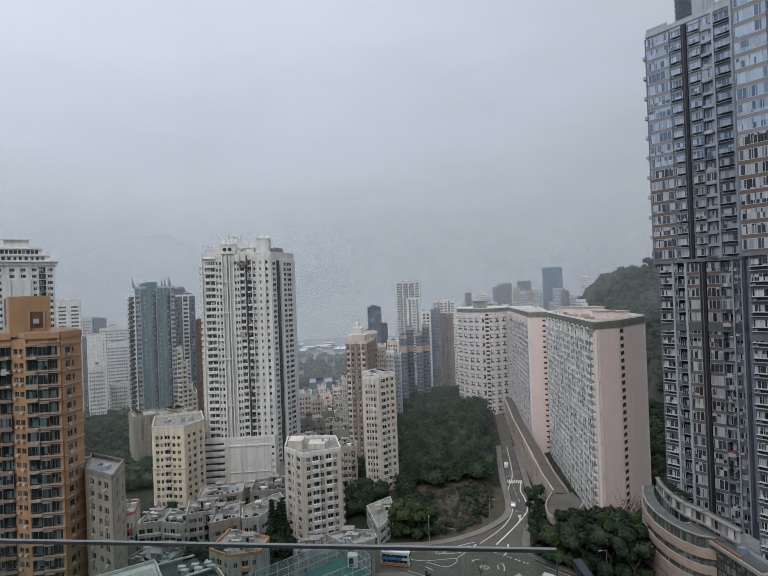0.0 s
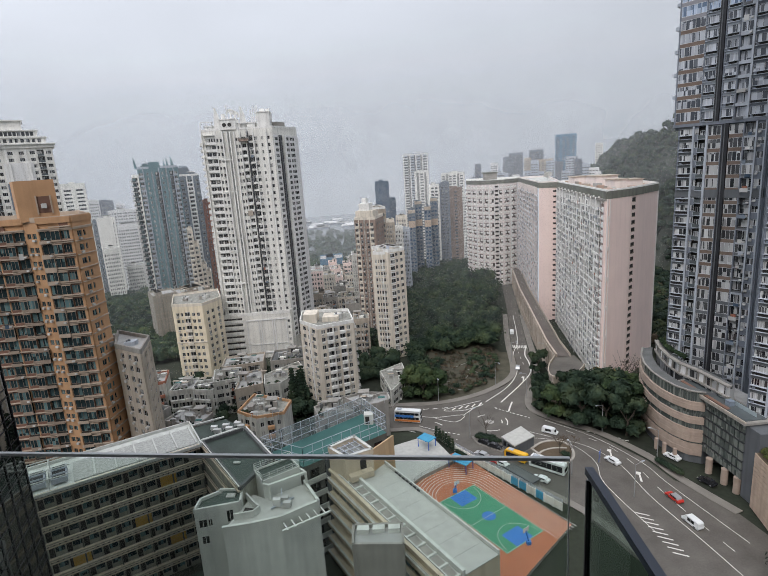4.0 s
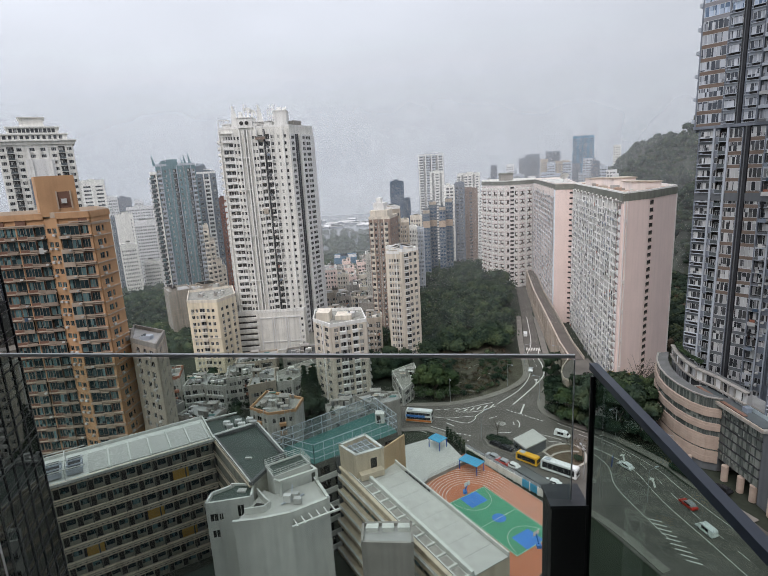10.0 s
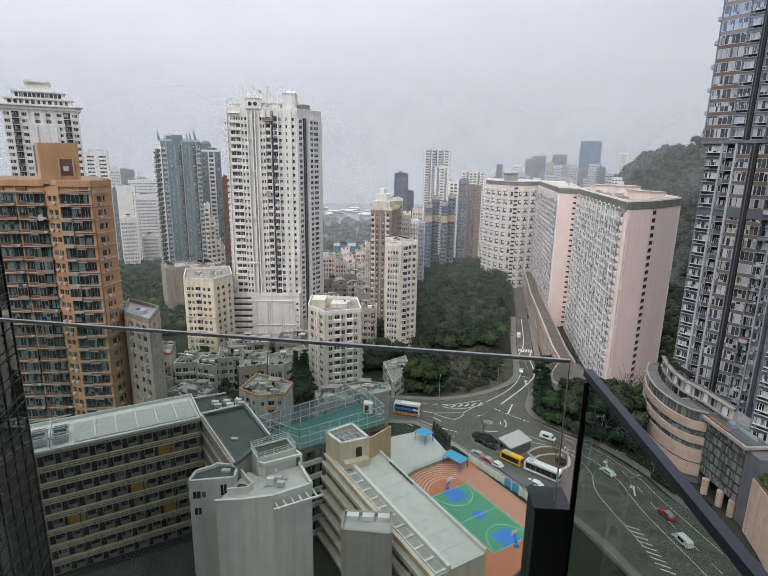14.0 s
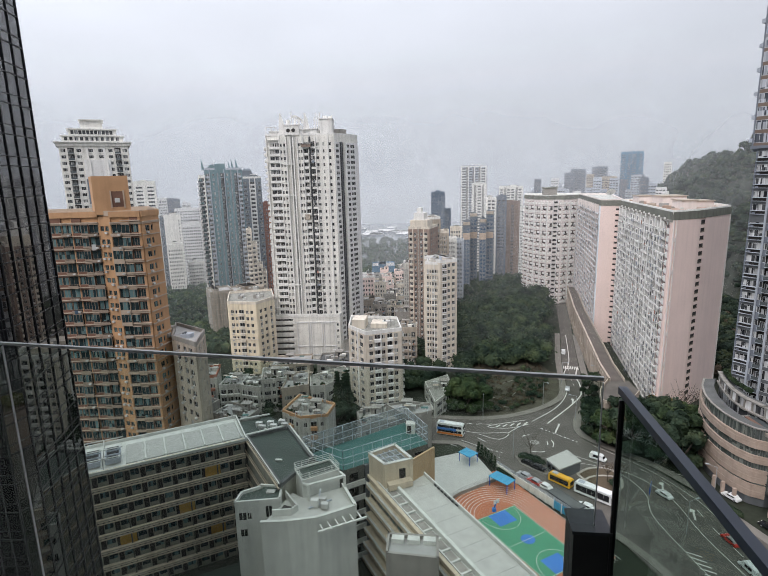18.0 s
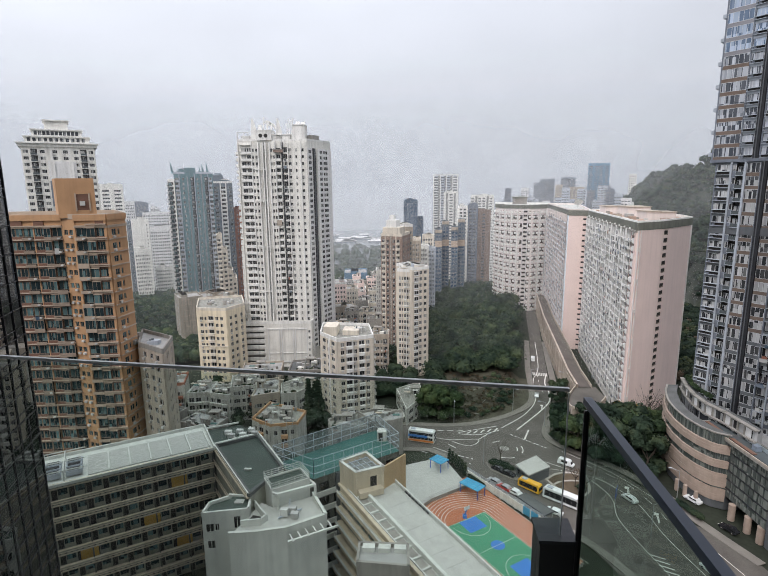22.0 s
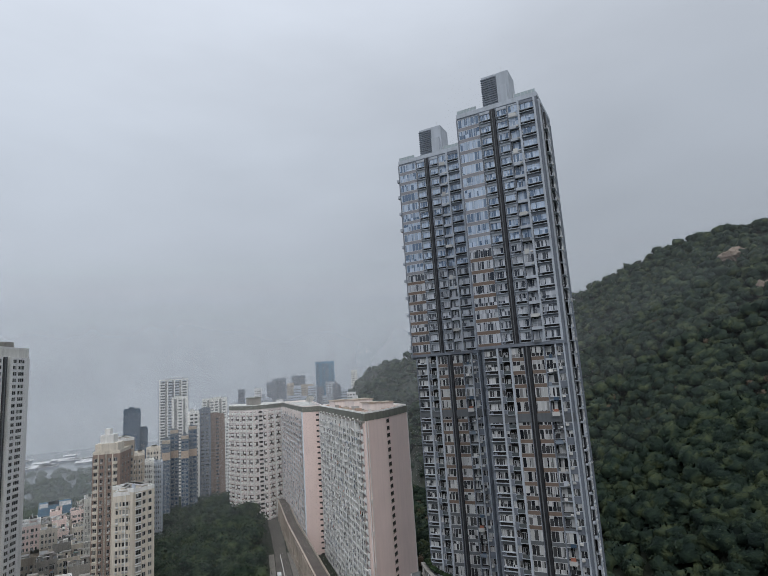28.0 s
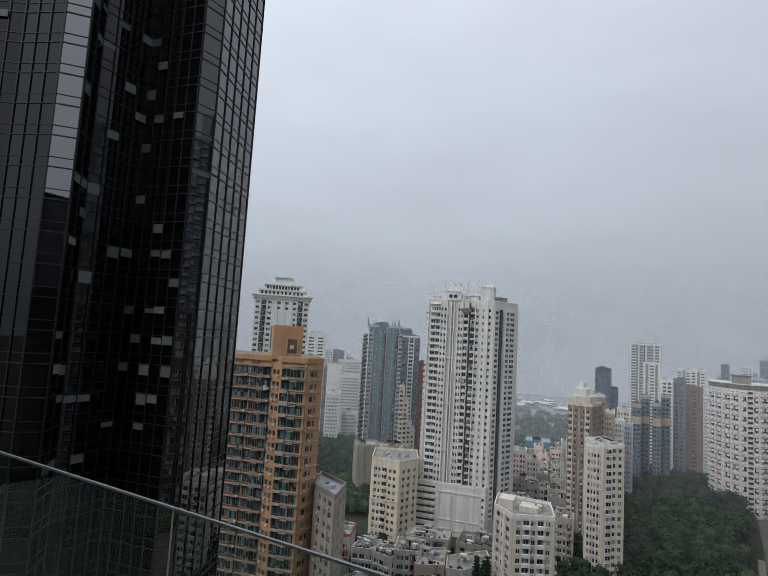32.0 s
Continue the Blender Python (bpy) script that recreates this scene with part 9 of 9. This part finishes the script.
def sign():
    s = thing("road_sign", "blue direction sign on two posts", "road sign", (53, 133, 0))
    g = Geo()
    m = pose(53, 133, 0, 0, 0, 62)
    g.box(-1.4, 1.4, -0.04, 0.04, 1.4, 4.0, MATS["blue_sign"], m)
    part("panel", g, s)
    for z in (2.0, 2.6, 3.2):
        g = Geo()
        g.box(-1.0, 0.6, 0.045, 0.055, z, z + 0.25, MATS["white_trim"], m)
        part("line", g, s)
    for x in (-1, 1):
        g = Geo()
        g.box(x - 0.06, x + 0.06, -0.12, -0.04, 0, 4.0, MATS["lamp_steel"], m)
        part("post", g, s)


sign()


# ---- viaduct ramp by the pink blocks ----
def viaduct():
    v = thing("ramp_viaduct", "pale concrete access ramp on arches beside the pink blocks", "ramp", (66, 250, 0))
    L = np.array([(58.4, 190), (58.9, 205), (60.6, 222), (63.3, 246), (68.2, 290), (77.0, 350)])
    t = np.linspace(0, 5, 61)
    x, y = np.interp(t, range(6), L[:, 0]), np.interp(t, range(6), L[:, 1])
    z = np.interp(t, range(6), [10.2, 10.8, 11.4, 11.6, 11.8, 11.8])
    deck, side, far_side, wall_ = Geo(), Geo(), Geo(), Geo()
    for i in range(60):
        fr, ln = edge_frame((x[i], y[i]), (x[i + 1], y[i + 1]))
        side.local(fr, -0.05, ln + 0.05, -0.25, 0.1, z[i] - 0.6, z[i] + 1.0, MATS["ramp_stone"])
        side.local(fr, -0.05, ln + 0.05, -0.55, 0.15, z[i] + 0.9, z[i] + 1.15, MATS["ramp_stone"])
        far_side.local(fr, -0.05, ln + 0.05, 4.8, 5.1, z[i] - 0.6, z[i] + 1.1, MATS["ramp_stone"])
        # shade under the arches is coloured in with a dark grey wall
        wall_.local(fr, -0.05, ln + 0.05, 2.2, 2.6, -1, z[i] - 0.5, MATS["grey_dark"])
    tx, ty = np.gradient(x), np.gradient(y)
    tl = np.hypot(tx, ty)
    nx, ny = ty / tl, -tx / tl
    rows_ = [np.c_[x + nx * o_, y + ny * o_, z + h_] for o_, h_ in ((-0.2, 0), (4.8, 0), (4.8, -0.5), (-0.2, -0.5))]
    k_ = np.arange(60)
    deck.add(np.vstack(rows_), np.vstack([np.stack([a_ * 61 + k_, b_ * 61 + k_, b_ * 61 + k_ + 1, a_ * 61 + k_ + 1], 1) for a_, b_ in ((0, 1), (1, 2), (2, 3), (3, 0))]), deck.slot(MATS["ramp_deck"]))
    part("deck", deck, v)
    part("retaining_wall", wall_, v, "wall coloured dark grey as shade behind the arches")
    part("parapet", side, v, "pale concrete parapet")
    part("parapet", far_side, v, "pale concrete parapet")
    for i in range(1, 60, 2):
        fr, ln = edge_frame((x[i], y[i]), (x[i + 1], y[i + 1]))
        g = Geo()
        g.local(fr, -0.3, 1.2, -0.55, 1.6, -1, z[i] - 0.5, MATS["ramp_stone"])
        for q in range(5):
            zq = z[i] - 3.4 + 2.4 * math.sqrt((q + 0.6) / 5)
            g.local(fr, 1.2 + 0.36 * q, 1.56 + 0.36 * q, -0.3, 1.6, zq, z[i] - 0.5, MATS["ramp_stone"])
            g.local(fr, -0.66 - 0.36 * q, -0.3 - 0.36 * q, -0.3, 1.6, zq, z[i] - 0.5, MATS["ramp_stone"])
        g.local(fr, -2.4, 3.2, -0.4, 1.0, -1, z[i] - 8.2, MATS["ramp_stone"])
        part("arch", g, v)
    g = Geo()
    g.prism([(51.0, 170.5), (59.5, 172.3), (65.5, 180), (65.3, 191), (58.2, 191.5), (52.2, 180)], -0.5, 10.0, MATS["ramp_stone"], MATS["asphalt"])
    part("turning_area", g, v)
    g = Geo()
    ribbon(g, [(58.2, 191), (52.4, 180), (51.2, 170.8), (59.5, 172.5), (65.3, 180)], 0.3, 10.0, MATS["ramp_stone"], thick=0.9)
    part("turning_parapet", g, v)


viaduct()
# sheds along the shore
rs = random.Random(9)
for i in range(34):
    az, d = rs.uniform(-19, -1), rs.uniform(1240, 1420)
    x, y = pol(az, d)
    w = rs.uniform(8, 24)
    s = thing("shore_shed", "low white roofed shed by the sea", "shed", (x, y, -52), "shore sheds")
    g = Geo()
    g.box(x - w, x + w, y, y + 26, -53, -46.5, MATS["grey_tile"])
    g.box(x - w - 1, x + w + 1, y - 1, y + 27, -46.5, -45.6, MATS["soft_white"])
    part("hall", g, s)

# ---- see-through shells that imitate haze over city, sea and hill ----
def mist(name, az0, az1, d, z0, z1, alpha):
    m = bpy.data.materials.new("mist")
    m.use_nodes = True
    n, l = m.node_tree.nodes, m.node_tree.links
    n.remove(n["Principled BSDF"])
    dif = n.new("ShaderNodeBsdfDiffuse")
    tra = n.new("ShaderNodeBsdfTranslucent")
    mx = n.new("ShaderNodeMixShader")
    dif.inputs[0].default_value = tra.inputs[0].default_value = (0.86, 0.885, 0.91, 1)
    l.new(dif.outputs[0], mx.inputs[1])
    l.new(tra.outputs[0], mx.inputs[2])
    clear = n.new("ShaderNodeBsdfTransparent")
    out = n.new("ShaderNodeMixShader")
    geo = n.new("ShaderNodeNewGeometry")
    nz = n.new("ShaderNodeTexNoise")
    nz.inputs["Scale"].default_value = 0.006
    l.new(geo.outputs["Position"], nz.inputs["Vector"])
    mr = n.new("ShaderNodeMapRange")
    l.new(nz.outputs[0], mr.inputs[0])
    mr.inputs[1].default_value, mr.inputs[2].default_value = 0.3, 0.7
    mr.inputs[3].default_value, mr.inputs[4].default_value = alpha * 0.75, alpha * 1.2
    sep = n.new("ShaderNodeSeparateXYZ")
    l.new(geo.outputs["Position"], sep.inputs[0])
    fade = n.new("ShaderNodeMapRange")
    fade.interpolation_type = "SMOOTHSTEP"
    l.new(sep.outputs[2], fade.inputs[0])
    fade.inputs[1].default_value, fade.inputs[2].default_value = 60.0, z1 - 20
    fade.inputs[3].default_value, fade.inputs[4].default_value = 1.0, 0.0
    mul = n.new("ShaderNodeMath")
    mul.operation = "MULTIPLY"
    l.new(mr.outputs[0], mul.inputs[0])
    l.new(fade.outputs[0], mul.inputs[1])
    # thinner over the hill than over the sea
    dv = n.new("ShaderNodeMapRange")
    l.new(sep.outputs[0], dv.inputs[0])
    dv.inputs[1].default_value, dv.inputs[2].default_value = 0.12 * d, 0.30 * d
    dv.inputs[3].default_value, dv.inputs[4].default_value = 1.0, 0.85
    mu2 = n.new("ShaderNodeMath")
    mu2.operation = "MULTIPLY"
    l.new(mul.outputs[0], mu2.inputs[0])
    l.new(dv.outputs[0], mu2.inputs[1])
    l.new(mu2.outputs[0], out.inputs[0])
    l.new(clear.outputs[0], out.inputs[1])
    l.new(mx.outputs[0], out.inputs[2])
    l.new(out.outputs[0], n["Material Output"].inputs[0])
    g = Geo()
    a = np.radians(np.linspace(az0, az1, 40))
    lo = np.stack([d * np.sin(a), d * np.cos(a), np.full(40, z0)], 1)
    hi = lo + (0, 0, z1 - z0)
    k = np.arange(39)
    g.add(np.vstack([lo, hi]), np.stack([k, k + 1, k + 41, k + 40], 1), g.slot(m))
    return tagged(new(name, g.mesh(name)), "pale see-through sheet added to imitate haze", "mist", "", "stuff")


# added haze shells at set distances, each paling what lies behind it
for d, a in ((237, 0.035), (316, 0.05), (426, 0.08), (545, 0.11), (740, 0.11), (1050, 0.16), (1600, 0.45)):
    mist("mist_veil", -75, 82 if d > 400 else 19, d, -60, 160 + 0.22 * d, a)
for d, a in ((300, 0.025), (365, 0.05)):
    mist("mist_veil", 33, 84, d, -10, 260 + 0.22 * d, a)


# ---- balcony ----
def pane_mat():
    m = bpy.data.materials.new("balustrade_glass")
    m.use_nodes = True
    n, l = m.node_tree.nodes, m.node_tree.links
    n.remove(n["Principled BSDF"])
    clear = n.new("ShaderNodeBsdfTransparent")
    clear.inputs[0].default_value = (0.835, 0.885, 0.862, 1)
    gl = n.new("ShaderNodeBsdfGlossy")
    gl.inputs["Roughness"].default_value = 0.02
    gl.inputs[0].default_value = (0.9, 0.95, 0.95, 1)
    lw = n.new("ShaderNodeLayerWeight")
    lw.inputs[0].default_value = 0.5
    pw = n.new("ShaderNodeMath")
    pw.operation = "POWER"
    l.new(lw.outputs["Facing"], pw.inputs[0])
    pw.inputs[1].default_value = 4.0
    fz = n.new("ShaderNodeMath")
    fz.operation = "MULTIPLY_ADD"
    l.new(pw.outputs[0], fz.inputs[0])
    fz.inputs[1].default_value, fz.inputs[2].default_value = 0.2, 0.02
    mx = n.new("ShaderNodeMixShader")
    l.new(fz.outputs[0], mx.inputs[0])
    l.new(clear.outputs[0], mx.inputs[1])
    l.new(gl.outputs[0], mx.inputs[2])
    l.new(mx.outputs[0], n["Material Output"].inputs[0])
    MATS["balustrade_glass"] = m


pane_mat()
mat("balcony_tile", (0.42, 0.40, 0.37), 0.7, 0.1, 3.0)


def balcony():
    R = Vector(RAIL)
    top = R.z
    floor = top - 1.15
    ua = Vector((-math.cos(radians(RAIL_TURN)), -math.sin(radians(RAIL_TURN)), 0))
    na = Vector((-ua.y, ua.x, 0))
    if na.y < 0:
        na = -na
    b = thing("glass_balustrade", "clear glass balcony balustrade with slim grey top rail", "balustrade", (R.x, R.y, floor))
    pos = 0.0
    for i, w in enumerate((1.62, 1.5, 1.5)):
        q0, q1 = R + ua * pos, R + ua * (pos + w)
        g = Geo()
        m = Matrix((( -ua.x, na.x, 0, q1.x), (-ua.y, na.y, 0, q1.y), (0, 0, 1, 0), (0, 0, 0, 1)))
        g.box(0, w - 0.006, 0.0, 0.001, floor + 0.02, top - 0.012, MATS["balustrade_glass"], m)
        part("glass_pane", g, b)
        g = Geo()
        g.box(0, w - 0.004, -0.004, 0.005, top - 0.0075, top, MATS["rail_steel"], m)
        part("top_rail", g, b, "slim grey metal top rail")
        g = Geo()
        g.box(w - 0.0055, w - 0.003, -0.002, 0.003, floor + 0.02, top - 0.012, MATS["alu"], m)
        part("pane_edge", g, b, "bright polished pane edge")
        pos += w
    # side panel running back to the building
    S = Vector(SIDE)
    us = Vector((math.sin(radians(SIDE_TURN)), -math.cos(radians(SIDE_TURN)), 0))
    ns = Vector((us.y, -us.x, 0))
    m = Matrix(((us.x, ns.x, 0, S.x), (us.y, ns.y, 0, S.y), (0, 0, 1, 0), (0, 0, 0, 1)))
    s = thing("glass_balustrade", "dark-tinted glass side balustrade with grey top rail", "balustrade", (S.x, S.y, floor))
    g = Geo()
    g.box(0.004, 1.9, 0.0, 0.001, floor + 0.02, S.z - 0.016, MATS["side_glass"], m)
    part("glass_pane", g, s)
    g = Geo()
    g.box(0, 1.9, -0.0085, 0.0085, S.z - 0.016, S.z, MATS["rail_grey"], m)
    part("top_rail", g, s, "grey metal top rail")
    g = Geo()
    g.box(0, 0.006, -0.006, 0.006, floor + 0.02, S.z - 0.03, MATS["black_frame"], m)
    part("pane_edge", g, s)
    c = thing("corner_post", "short black metal corner post between the glass panels", "post", (R.x, R.y, floor))
    g = Geo()
    g.box(R.x - 0.054, R.x + 0.026, R.y - 0.02, R.y + 0.06, floor, top - 0.372, MATS["black_frame"])
    g.box(R.x - 0.058, R.x + 0.030, R.y - 0.024, R.y + 0.064, top - 0.372, top - 0.364, MATS["dark_metal"])
    part("post", g, c)
    # slab and the flat behind
    g = Geo()
    far_ = R + ua * 6.5 + na * 0.12
    g.prism([(far_.x, -1.2), (S.x + 0.14, -1.2), (S.x + 0.14, R.y + 0.12), (R.x, R.y + 0.12), (far_.x, far_.y)], floor - 0.25, floor, MATS["balcony_tile"])
    setting("floor", g, "grey tiled balcony floor", "floor")
    g = Geo()
    # unseen wall, its black glass and height set to shape the black tower's reflections
    K = MATS["black_glass"]
    for x0, x1, z0, z1 in ((-45, 30, 0, floor), (-45, -3.2, floor, floor + 2.6), (2.2, 30, floor, floor + 2.6), (-45, 30, floor + 2.6, 105)):
        g.box(x0, x1, -1.45, -1.2, z0, z1, K)
    for x0, x1 in ((-45, -44.7), (29.7, 30)):
        g.box(x0, x1, -30, -1.45, 0, 105, K)
    g.box(-45, 30, -30.3, -30, 0, 105, K)
    g.box(-45, 30, -30.3, -1.2, 105, 105.3, K)
    setting("wall_south", g, "unseen black glass block behind the balcony, sized to shape reflections", "wall")
    g = Geo()
    g.box(-3.2, 2.2, -1.36, -1.34, floor + 0.05, floor + 2.55, MATS["pane_dark"])
    for x in (-3.2, -1.45, 0.3, 2.12):
        g.box(x, x + 0.08, -1.4, -1.26, floor + 0.0, floor + 2.6, MATS["black_frame"])
    setting("window_1", g, "sliding balcony doors with dark frames", "window")


m_ = MATS["balustrade_glass"].copy()
m_.name = "side_glass"
for nd_ in m_.node_tree.nodes:
    if nd_.type == "BSDF_TRANSPARENT":
        nd_.inputs[0].default_value = (0.64, 0.72, 0.69, 1)
MATS["side_glass"] = m_
balcony()
